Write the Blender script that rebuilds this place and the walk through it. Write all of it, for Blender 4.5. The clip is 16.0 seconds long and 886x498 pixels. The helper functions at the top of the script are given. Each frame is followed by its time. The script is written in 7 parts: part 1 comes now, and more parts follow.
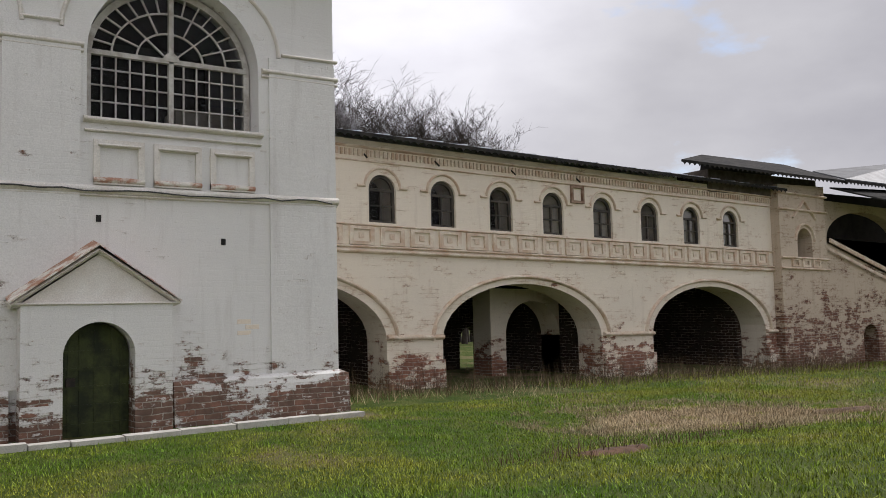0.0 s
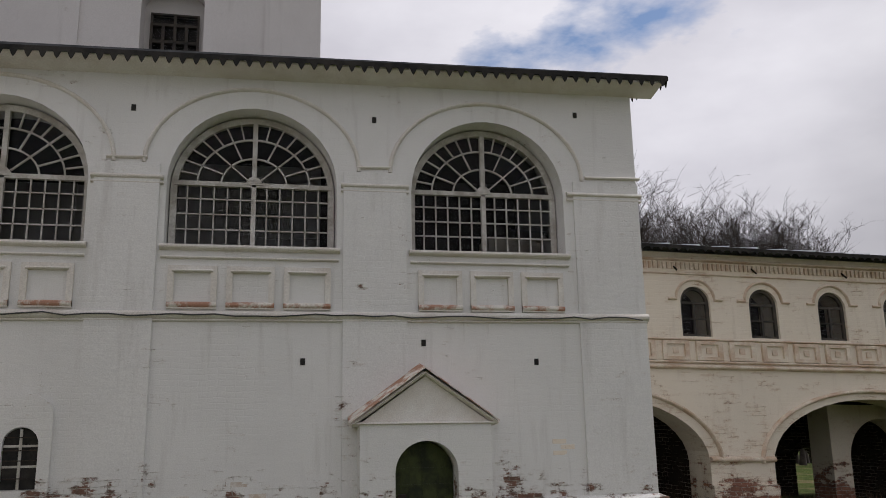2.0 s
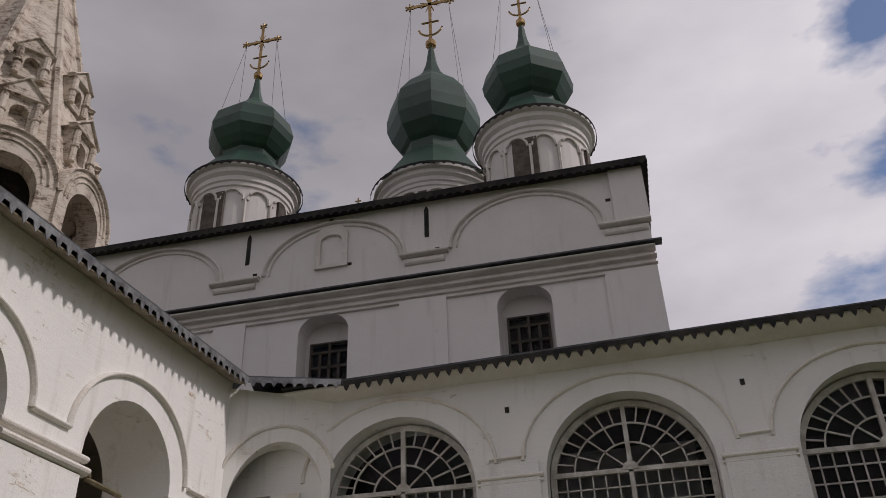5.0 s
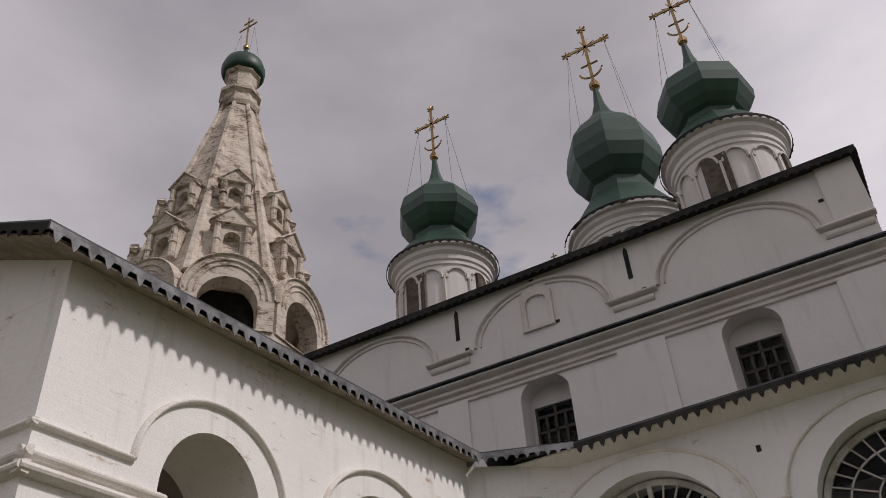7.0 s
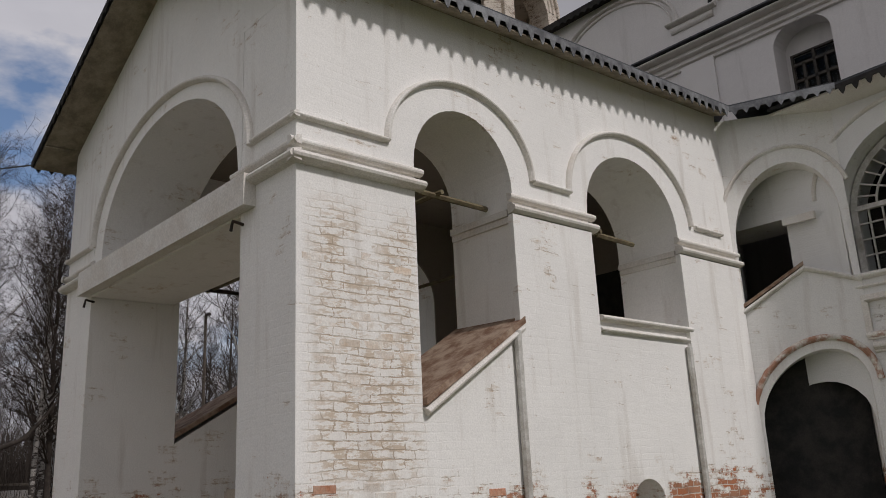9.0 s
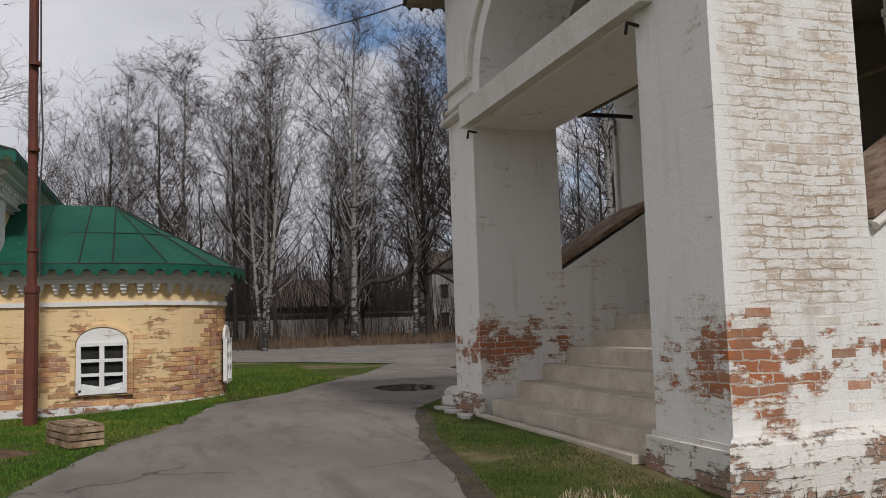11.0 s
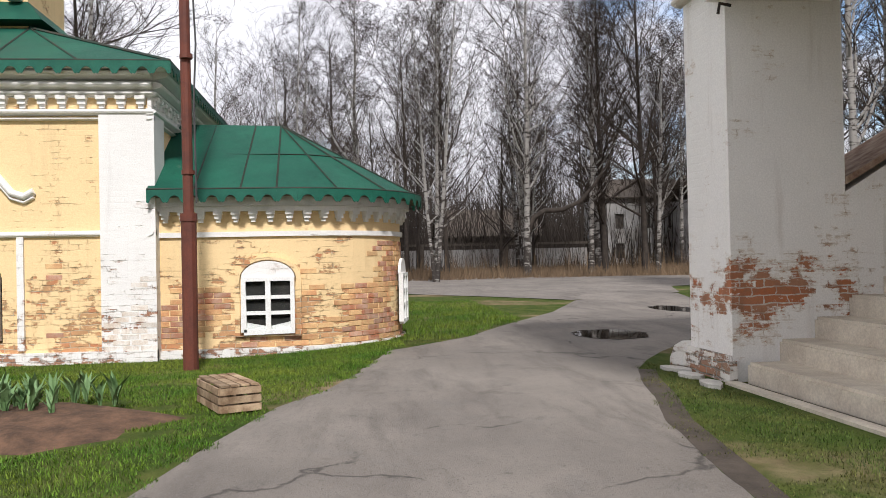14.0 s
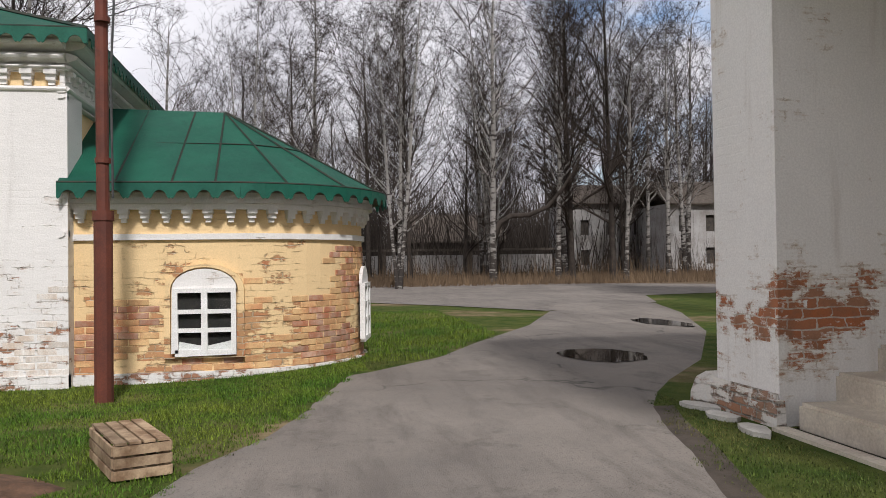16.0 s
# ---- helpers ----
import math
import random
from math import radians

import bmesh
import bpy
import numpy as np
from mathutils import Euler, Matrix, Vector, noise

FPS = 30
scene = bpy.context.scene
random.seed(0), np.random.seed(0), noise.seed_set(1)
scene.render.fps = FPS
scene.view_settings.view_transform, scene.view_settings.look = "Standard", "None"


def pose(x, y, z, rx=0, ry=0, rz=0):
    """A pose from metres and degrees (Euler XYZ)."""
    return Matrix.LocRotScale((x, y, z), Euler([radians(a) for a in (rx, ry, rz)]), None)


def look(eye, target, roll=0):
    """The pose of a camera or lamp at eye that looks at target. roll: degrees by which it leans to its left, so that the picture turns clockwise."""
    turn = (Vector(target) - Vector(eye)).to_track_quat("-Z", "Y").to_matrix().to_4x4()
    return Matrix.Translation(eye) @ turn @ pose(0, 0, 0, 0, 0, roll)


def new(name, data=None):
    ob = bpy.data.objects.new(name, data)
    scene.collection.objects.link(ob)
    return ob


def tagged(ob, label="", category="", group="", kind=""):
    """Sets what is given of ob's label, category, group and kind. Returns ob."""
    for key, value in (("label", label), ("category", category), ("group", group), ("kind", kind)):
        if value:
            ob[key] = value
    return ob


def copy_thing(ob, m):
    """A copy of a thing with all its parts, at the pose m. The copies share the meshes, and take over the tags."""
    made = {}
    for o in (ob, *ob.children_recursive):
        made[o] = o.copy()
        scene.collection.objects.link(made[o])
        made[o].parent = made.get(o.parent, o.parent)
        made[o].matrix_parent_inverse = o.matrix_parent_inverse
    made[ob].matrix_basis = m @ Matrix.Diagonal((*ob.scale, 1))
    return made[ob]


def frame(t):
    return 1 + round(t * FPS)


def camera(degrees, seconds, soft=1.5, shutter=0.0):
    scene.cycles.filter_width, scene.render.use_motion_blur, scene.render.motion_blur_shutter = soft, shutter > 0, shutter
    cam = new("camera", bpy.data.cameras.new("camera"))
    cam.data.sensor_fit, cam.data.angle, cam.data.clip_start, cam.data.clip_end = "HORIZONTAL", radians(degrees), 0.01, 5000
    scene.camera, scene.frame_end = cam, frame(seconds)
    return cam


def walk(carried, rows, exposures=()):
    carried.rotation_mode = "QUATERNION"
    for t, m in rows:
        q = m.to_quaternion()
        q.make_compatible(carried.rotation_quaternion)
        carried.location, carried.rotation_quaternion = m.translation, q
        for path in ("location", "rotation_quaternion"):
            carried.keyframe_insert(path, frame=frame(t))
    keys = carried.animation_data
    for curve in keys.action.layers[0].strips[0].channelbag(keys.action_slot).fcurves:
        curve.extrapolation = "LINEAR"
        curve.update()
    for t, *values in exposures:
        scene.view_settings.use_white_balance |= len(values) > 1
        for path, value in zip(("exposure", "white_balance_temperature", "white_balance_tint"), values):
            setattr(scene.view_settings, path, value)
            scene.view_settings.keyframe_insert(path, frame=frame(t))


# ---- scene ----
cam = camera(56.1, 16.0, soft=0.45)
PATH = [
    (0, (-6.232, -12.798, 1.088), (-5.136, -11.132, 1.231), -1.4),
    (0.5, (-6.214, -12.826, 1.108), (-5.26, -11.074, 1.261), -1.5),
    (1, (-6.225, -12.844, 1.092), (-5.414, -11.024, 1.266), -1.4),
    (1.5, (-6.25, -12.898, 1.124), (-5.664, -11.011, 1.432), -1.2),
    (2, (-6.223, -12.923, 1.167), (-5.814, -11.012, 1.593), -1.1),
    (2.5, (-6.223, -12.955, 1.197), (-5.925, -11.055, 1.747), -1.3),
    (3, (-6.261, -12.959, 1.212), (-6.107, -11.077, 1.873), -1.0),
    (3.5, (-6.263, -12.953, 1.207), (-6.256, -11.103, 1.969), -1.0),
    (4, (-6.305, -13.03, 1.215), (-6.42, -11.241, 2.102), -1.0),
    (4.5, (-6.361, -13.1, 1.239), (-6.62, -11.376, 2.22), -1.2),
    (7, (-6.46, -12.898, 1.472), (-7.237, -11.482, 2.651), -4.5),
    (7.5, (-6.471, -12.818, 1.409), (-7.468, -11.419, 2.433), -4.1),
    (8, (-6.549, -12.709, 1.438), (-7.721, -11.333, 2.294), -3.2),
    (8.5, (-6.547, -12.702, 1.414), (-7.839, -11.342, 2.108), -3.0),
    (9, (-6.491, -12.776, 1.326), (-7.928, -11.491, 1.86), -2.7),
    (9.5, (-6.649, -12.766, 1.357), (-8.224, -11.583, 1.702), -2.2),
    (10, (-6.976, -12.874, 1.285), (-8.686, -11.868, 1.536), -2.9),
    (10.2, (-7.046, -12.891, 1.267), (-8.797, -11.955, 1.511), -2.8),
    (12.3, (-8.441, -12.965, 1.323), (-10.428, -12.737, 1.364), -1.5),
    (12.5, (-8.613, -12.958, 1.335), (-10.601, -12.745, 1.373), -1.5),
    (13, (-9.081, -12.923, 1.324), (-11.07, -12.717, 1.344), -1.5),
    (13.5, (-9.505, -12.898, 1.338), (-11.496, -12.704, 1.355), -1.4),
    (14, (-10.025, -12.865, 1.374), (-12.012, -12.639, 1.396), -1.2),
    (14.5, (-10.543, -12.809, 1.37), (-12.528, -12.565, 1.394), -1.2),
    (15, (-11.032, -12.802, 1.382), (-13.016, -12.554, 1.412), -1.0),
    (15.5, (-11.482, -12.8, 1.397), (-13.462, -12.523, 1.43), -0.9),
    (16, (-11.929, -12.753, 1.424), (-13.903, -12.435, 1.457), -0.8),
]
walk(cam, [(t, look(eye, target, roll)) for t, eye, target, roll in PATH],
     [(0, 0.38, 6300, 14), (1.0, 0.34, 6300, 14), (2.0, -0.05, 6300, 15), (3.0, -0.40, 6400, 17), (4.5, -0.38, 6450, 19), (7.0, -0.22, 6500, 20), (7.5, -0.16, 6480, 19), (8.0, -0.38, 6450, 18), (8.5, -0.48, 6400, 17), (9.0, -0.32, 6300, 15), (9.5, -0.34, 6250, 13), (10.2, -0.72, 6250, 13), (12.3, 0.98, 6250, 13), (13.5, 0.95, 6250, 13), (14.0, 0.68, 6250, 13), (15.0, 0.46, 6280, 14), (16.0, 0.34, 6300, 14)])


# ---- world and light ----
SUN_EL, SUN_AZ = 44.0, 4.0
world = bpy.data.worlds.new("world")
scene.world = world
world.use_nodes = True
wn, wl = world.node_tree.nodes, world.node_tree.links
wn.clear()
sky = wn.new("ShaderNodeTexSky")
sky.sky_type, sky.sun_disc = "NISHITA", False
sky.sun_elevation, sky.sun_rotation = radians(SUN_EL), radians(90 - SUN_AZ)
sky.air_density, sky.dust_density = 1.0, 0.6
sky_gain = wn.new("ShaderNodeVectorMath"); sky_gain.operation = "SCALE"; sky_gain.inputs["Scale"].default_value = 0.13
wl.new(sky.outputs[0], sky_gain.inputs[0])
tc = wn.new("ShaderNodeTexCoord")
mp = wn.new("ShaderNodeMapping"); mp.inputs["Scale"].default_value = (1.0, 1.0, 2.2); mp.inputs["Location"].default_value = (0.35, 0.1, 0.0)
wl.new(tc.outputs["Generated"], mp.inputs[0])
cn = wn.new("ShaderNodeTexNoise"); cn.inputs["Scale"].default_value = 2.6; cn.inputs["Detail"].default_value = 7; cn.inputs["Roughness"].default_value = 0.55
wl.new(mp.outputs[0], cn.inputs["Vector"])
# the cover opens in two places: over the gallery roof and low above the wood
def sky_lobe(direction, lo, hi):
    d = wn.new("ShaderNodeVectorMath"); d.operation = "DOT_PRODUCT"
    d.inputs[1].default_value = Vector(direction).normalized()
    wl.new(tc.outputs["Generated"], d.inputs[0])
    r = wn.new("ShaderNodeMapRange"); r.interpolation_type = "SMOOTHSTEP"
    r.inputs["From Min"].default_value, r.inputs["From Max"].default_value = lo, hi
    wl.new(d.outputs["Value"], r.inputs["Value"])
    return r.outputs[0]


def sky_math(op, a, b):
    n = wn.new("ShaderNodeMath"); n.operation = op
    for k, v in ((0, a), (1, b)):
        if isinstance(v, float):
            n.inputs[k].default_value = v
        else:
            wl.new(v, n.inputs[k])
    return n.outputs[0]


gaps = sky_math("ADD", sky_math("MULTIPLY", sky_lobe((0.34, 0.79, 0.50), 0.968, 0.999), 0.215), sky_math("MULTIPLY", sky_lobe((-0.90, 0.42, 0.17), 0.955, 0.995), 0.12))
cover = sky_math("SUBTRACT", sky_math("ADD", cn.outputs[0], 0.07), gaps)
cov = wn.new("ShaderNodeValToRGB")
cov.color_ramp.elements[0].position, cov.color_ramp.elements[1].position = 0.385, 0.475
wl.new(cover, cov.inputs[0])
cn2 = wn.new("ShaderNodeTexNoise"); cn2.inputs["Scale"].default_value = 3.4; cn2.inputs["Detail"].default_value = 6
wl.new(mp.outputs[0], cn2.inputs["Vector"])
shade = wn.new("ShaderNodeValToRGB")
shade.color_ramp.elements[0].position, shade.color_ramp.elements[0].color = 0.32, (0.47, 0.465, 0.485, 1)
shade.color_ramp.elements[1].position, shade.color_ramp.elements[1].color = 0.70, (0.66, 0.655, 0.66, 1)
wl.new(cn2.outputs[0], shade.inputs[0])
# thin bright cloud round the opening over the gallery; unseen south raised to fill walls
bright = sky_math("ADD", sky_math("MULTIPLY", sky_lobe((0.30, 0.80, 0.50), 0.86, 0.985), 0.75), sky_math("MULTIPLY", sky_lobe((-0.10, -0.90, 0.42), -0.1, 0.95), 0.47))
bright = sky_math("ADD", bright, sky_math("MULTIPLY", sky_lobe((-0.96, 0.10, 0.24), 0.75, 0.99), 0.40))
glow = sky_math("ADD", bright, 0.86)
lit = wn.new("ShaderNodeVectorMath"); lit.operation = "SCALE"
wl.new(shade.outputs[0], lit.inputs[0]); wl.new(glow, lit.inputs["Scale"])
smix = wn.new("ShaderNodeMix"); smix.data_type = "RGBA"
wl.new(cov.outputs[0], smix.inputs["Factor"]); wl.new(sky_gain.outputs[0], smix.inputs["A"]); wl.new(lit.outputs[0], smix.inputs["B"])
bg = wn.new("ShaderNodeBackground"); bg.inputs["Strength"].default_value = 0.86
wl.new(smix.outputs["Result"], bg.inputs["Color"])
wo = wn.new("ShaderNodeOutputWorld"); wl.new(bg.outputs[0], wo.inputs[0])
sun_data = bpy.data.lights.new("sun", "SUN")
sun_data.energy, sun_data.angle, sun_data.color = 2.45, radians(5.0), (1.0, 0.965, 0.91)
sun = new("sun", sun_data)
sd = Vector((math.cos(radians(SUN_EL)) * math.cos(radians(SUN_AZ)), math.cos(radians(SUN_EL)) * math.sin(radians(SUN_AZ)), math.sin(radians(SUN_EL))))
sun.matrix_world = look(tuple(sd * 60), (0, 0, 0))


# ---- materials ----
class Nodes:
    """A small builder for node materials."""
    def __init__(self, name):
        self.mat = bpy.data.materials.new(name)
        self.mat.use_nodes = True
        self.n, self.l = self.mat.node_tree.nodes, self.mat.node_tree.links
        self.b = self.n["Principled BSDF"]

    def put(self, sock, v):
        if isinstance(v, bpy.types.NodeSocket):
            self.l.new(v, sock)
        elif isinstance(v, (tuple, list)) and len(v) == 3 and sock.type == "RGBA":
            sock.default_value = (*v, 1)
        else:
            sock.default_value = v

    def node(self, kind, out=0, **kw):
        nd = self.n.new(kind)
        for k, v in kw.items():
            self.put(nd.inputs[k], v)
        return nd.outputs[out]

    def math(self, op, a, b=0.0, c=0.0, clamp=False):
        nd = self.n.new("ShaderNodeMath"); nd.operation = op; nd.use_clamp = clamp
        for i, v in enumerate((a, b, c)):
            self.put(nd.inputs[i], v)
        return nd.outputs[0]

    def mix(self, f, a, b):
        nd = self.n.new("ShaderNodeMix"); nd.data_type = "RGBA"
        self.put(nd.inputs["Factor"], f); self.put(nd.inputs["A"], a); self.put(nd.inputs["B"], b)
        return nd.outputs["Result"]

    def pos(self):
        return self.node("ShaderNodeNewGeometry")

    def noise(self, scale, detail=4, rough=0.55, vec=None):
        nd = self.n.new("ShaderNodeTexNoise")
        nd.inputs["Scale"].default_value, nd.inputs["Detail"].default_value, nd.inputs["Roughness"].default_value = scale, detail, rough
        self.l.new(vec or self.pos(), nd.inputs["Vector"])
        return nd.outputs[0]

    def step(self, v, lo, hi):
        nd = self.n.new("ShaderNodeMapRange"); nd.clamp = True
        self.put(nd.inputs["Value"], v); self.put(nd.inputs["From Min"], lo); self.put(nd.inputs["From Max"], hi)
        return nd.outputs[0]

    def range(self, v, a, b, c, d):
        nd = self.n.new("ShaderNodeMapRange"); nd.clamp = True
        for k, x in zip(("Value", "From Min", "From Max", "To Min", "To Max"), (v, a, b, c, d)):
            self.put(nd.inputs[k], x)
        return nd.outputs[0]

    def bump(self, h, strength=0.3, dist=0.02):
        nd = self.n.new("ShaderNodeBump")
        nd.inputs["Strength"].default_value, nd.inputs["Distance"].default_value = strength, dist
        self.l.new(h, nd.inputs["Height"]); self.l.new(nd.outputs[0], self.b.inputs["Normal"])


def surface(name, c1, c2, rough=0.8, scale=1.5, grain=40.0, bump=0.3, metal=0.0, spec=0.3, spread=0.12, random_tint=0.0):
    m = Nodes(name)
    f = m.step(m.noise(scale, 6, 0.65), 0.5 - spread, 0.5 + spread)
    c = m.mix(f, c1, c2)
    g = m.noise(grain, 3)
    nd = m.n.new("ShaderNodeHueSaturation")
    m.put(nd.inputs["Color"], c); m.put(nd.inputs["Value"], m.range(g, 0.3, 0.7, 0.86, 1.12))
    col = nd.outputs[0]
    if random_tint:
        info = m.n.new("ShaderNodeObjectInfo")
        nd2 = m.n.new("ShaderNodeHueSaturation")
        m.put(nd2.inputs["Color"], col); m.put(nd2.inputs["Value"], m.range(info.outputs["Random"], 0, 1, 1 - random_tint, 1 + random_tint))
        col = nd2.outputs[0]
    m.put(m.b.inputs["Base Color"], col)
    m.put(m.b.inputs["Roughness"], m.range(g, 0.3, 0.7, rough - 0.08, min(1, rough + 0.08)))
    m.b.inputs["Metallic"].default_value = metal
    m.b.inputs["Specular IOR Level"].default_value = spec
    if bump:
        m.bump(m.math("ADD", m.noise(scale * 4, 4), m.math("MULTIPLY", g, 0.5)), bump, 0.01)
    return m.mat


def masonry(name, paint, thin, brick_a, brick_b, z0, z1, bare0, bare1, thin0, thin1, mortar=(0.45, 0.41, 0.36), brick_bump=0.65, patch=1.1, centre=None, zone=None):
    """Painted brickwork: bare0/bare1 and thin0/thin1 are the noise levels above which paint is lost or worn thin at heights z0 and z1."""
    m = Nodes(name)
    geo = m.n.new("ShaderNodeNewGeometry")
    sep = m.n.new("ShaderNodeSeparateXYZ"); m.l.new(geo.outputs["Position"], sep.inputs[0])
    comb = m.n.new("ShaderNodeCombineXYZ")
    wob = m.noise(1.7, 3)
    wob2 = m.noise(9.0, 2)
    m.put(comb.inputs[0], m.math("ADD", m.math("ADD", sep.outputs[0], sep.outputs[1]), m.math("MULTIPLY", wob2, 0.09)))
    m.put(comb.inputs[1], m.math("ADD", sep.outputs[2], m.math("ADD", m.math("MULTIPLY", wob, 0.09), m.math("MULTIPLY", wob2, 0.03))))
    br = m.n.new("ShaderNodeTexBrick")
    m.l.new(comb.outputs[0], br.inputs["Vector"])
    for k, v in (("Color1", (*brick_a, 1)), ("Color2", (*brick_b, 1)), ("Mortar", (*mortar, 1)), ("Scale", 1.0), ("Mortar Size", 0.009), ("Mortar Smooth", 0.4), ("Brick Width", 0.27), ("Row Height", 0.088)):
        br.inputs[k].default_value = v
    n1 = m.noise(patch, 7, 0.7)
    stretch = m.n.new("ShaderNodeMapping"); stretch.inputs["Scale"].default_value = (3.5, 3.5, 9.0)
    m.l.new(geo.outputs["Position"], stretch.inputs[0])
    n2 = m.noise(1.0, 5, 0.7, stretch.outputs[0])
    lvl = m.math("ADD", m.math("MULTIPLY", n1, 0.6), m.math("MULTIPLY", n2, 0.4))
    z = sep.outputs[2]
    zw = z if centre is None else m.math("ABSOLUTE", m.math("SUBTRACT", z, centre))
    row = m.math("FLOOR", m.math("DIVIDE", z, 0.088))
    even = m.math("SUBTRACT", 1.0, m.math("FLOORED_MODULO", row, 2.0))
    colm = m.math("FLOOR", m.math("DIVIDE", m.math("ADD", m.math("ADD", sep.outputs[0], sep.outputs[1]), m.math("MULTIPLY", even, 0.135)), 0.27))
    cell = m.n.new("ShaderNodeCombineXYZ"); m.put(cell.inputs[0], colm); m.put(cell.inputs[1], row)
    wn_ = m.n.new("ShaderNodeTexWhiteNoise"); m.l.new(cell.outputs[0], wn_.inputs["Vector"])
    lvl = m.math("ADD", lvl, m.math("MULTIPLY", m.math("SUBTRACT", wn_.outputs[0], 0.5), 0.07))
    bare = m.math("MULTIPLY", m.math("SUBTRACT", lvl, m.range(zw, z0, z1, bare0, bare1)), 28.0, clamp=True)
    worn = m.math("MULTIPLY", m.math("SUBTRACT", lvl, m.range(zw, z0, z1, thin0, thin1)), 12.0, clamp=True)
    if zone:
        # a pier whose wash has weathered off brick by brick
        y1, za, zb, more = zone
        inz = m.math("MULTIPLY", m.math("MULTIPLY", m.range(sep.outputs[1], y1 - 0.25, y1, 1.0, 0.0), m.range(sep.outputs[1], -8.8, -8.5, 0.0, 1.0)), m.math("MULTIPLY", m.range(z, za, za + 0.5, 0.0, 1.0), m.range(z, zb - 0.4, zb, 1.0, 0.0)))
        inz = m.math("MULTIPLY", m.math("MULTIPLY", inz, m.range(sep.outputs[0], -13.2, -12.98, 0.0, 1.0)), m.range(n1, 0.33, 0.54, 0.0, 1.0))
        worn = m.math("MAXIMUM", worn, m.math("MULTIPLY", inz, more))
    flake = m.n.new("ShaderNodeMapping"); flake.inputs["Scale"].default_value = (6.0, 6.0, 19.0)
    m.l.new(geo.outputs["Position"], flake.inputs[0])
    chips = m.step(m.math("ADD", m.noise(1.0, 5, 0.75, flake.outputs[0]), m.math("MULTIPLY", br.outputs["Fac"], 0.10)), 0.49, 0.56)
    worn = m.math("MULTIPLY", worn, m.math("ADD", m.math("MULTIPLY", chips, 0.85), 0.15))
    stain = m.noise(0.6, 6, 0.7)
    p = m.mix(m.math("MULTIPLY", m.step(stain, 0.42, 0.72), 0.26), paint, tuple(c * 0.72 for c in paint))
    p = m.mix(m.math("MULTIPLY", worn, 0.85), p, thin)
    p = m.mix(m.math("MULTIPLY", m.math("MULTIPLY", br.outputs["Fac"], m.math("MULTIPLY", worn, chips)), 0.5), p, tuple(c * 0.7 for c in thin))
    streak = m.n.new("ShaderNodeMapping"); streak.inputs["Scale"].default_value = (5.0, 5.0, 0.5)
    m.l.new(geo.outputs["Position"], streak.inputs[0])
    p = m.mix(m.math("MULTIPLY", m.step(m.noise(1.0, 5, 0.6, streak.outputs[0]), 0.56, 0.75), 0.3), p, tuple(c * 0.66 for c in thin))
    fine = m.noise(55, 4)
    brick_dirt = m.mix(m.step(m.noise(6, 5), 0.4, 0.7), br.outputs["Color"], tuple(c * 0.72 for c in brick_b))
    col = m.mix(bare, p, brick_dirt)
    nd = m.n.new("ShaderNodeHueSaturation")
    m.put(nd.inputs["Color"], col); m.put(nd.inputs["Value"], m.range(fine, 0.3, 0.7, 0.92, 1.07))
    m.put(m.b.inputs["Base Color"], nd.outputs[0])
    m.b.inputs["Roughness"].default_value = 0.9
    m.b.inputs["Specular IOR Level"].default_value = 0.2
    joints = m.math("MULTIPLY", br.outputs["Fac"], m.math("ADD", m.math("MULTIPLY", bare, 1.4), m.math("ADD", m.math("MULTIPLY", worn, 0.9), m.math("MULTIPLY", m.step(m.noise(0.8, 4), 0.45, 0.65), 0.09))))
    h = m.math("SUBTRACT", m.math("ADD", m.math("MULTIPLY", n2, 0.5), m.math("MULTIPLY", fine, 0.15)), m.math("ADD", joints, m.math("MULTIPLY", bare, 0.5)))
    m.bump(h, brick_bump, 0.025)
    return m.mat


BR1, BR2 = (0.36, 0.13, 0.07), (0.27, 0.10, 0.06)
m_gal = masonry("whitewashed_wall", (0.74, 0.73, 0.71), (0.58, 0.53, 0.48), (0.27, 0.14, 0.10), (0.17, 0.11, 0.085), -0.35, 0.85, 0.42, 0.63, 0.38, 0.575)
m_porch = masonry("porch_wall", (0.83, 0.81, 0.775), (0.53, 0.42, 0.31), (0.44, 0.15, 0.065), (0.40, 0.21, 0.13), 0.08, 0.75, 0.48, 0.66, 0.44, 0.572, mortar=(0.58, 0.52, 0.45), brick_bump=0.42, patch=1.35, centre=0.9, zone=(-7.3, 1.0, 4.15, 1.0))
m_plinth = masonry("rough_plinth", (0.74, 0.71, 0.66), (0.50, 0.41, 0.33), (0.40, 0.19, 0.11), (0.36, 0.25, 0.18), -0.3, 0.4, 0.46, 0.545, 0.42, 0.50, brick_bump=0.9, patch=2.0)
# Whitewash darkened to brown: the shade inside the porch is in this colour.
m_inner = masonry("shaded_porch_inner", (0.30, 0.26, 0.22), (0.22, 0.18, 0.14), BR1, BR2, 0.5, 1.6, 0.50, 0.80, 0.46, 0.70)
m_wing = masonry("cream_wall", (0.78, 0.70, 0.59), (0.62, 0.48, 0.36), (0.35, 0.17, 0.11), (0.25, 0.12, 0.085), -0.6, 1.0, 0.45, 0.63, 0.42, 0.52)
m_stairw = masonry("dirty_stair_wall", (0.56, 0.47, 0.37), (0.40, 0.30, 0.22), (0.26, 0.13, 0.085), (0.17, 0.09, 0.065), -0.6, 2.5, 0.44, 0.60, 0.40, 0.50)
# Near-black wash and brick: the deep shade under the arches, put into the colour.
m_wingin = masonry("shaded_vault_brick", (0.05, 0.04, 0.033), (0.035, 0.026, 0.02), (0.05, 0.027, 0.02), (0.035, 0.02, 0.016), 0, 2, 0.45, 0.5, 0.42, 0.45)
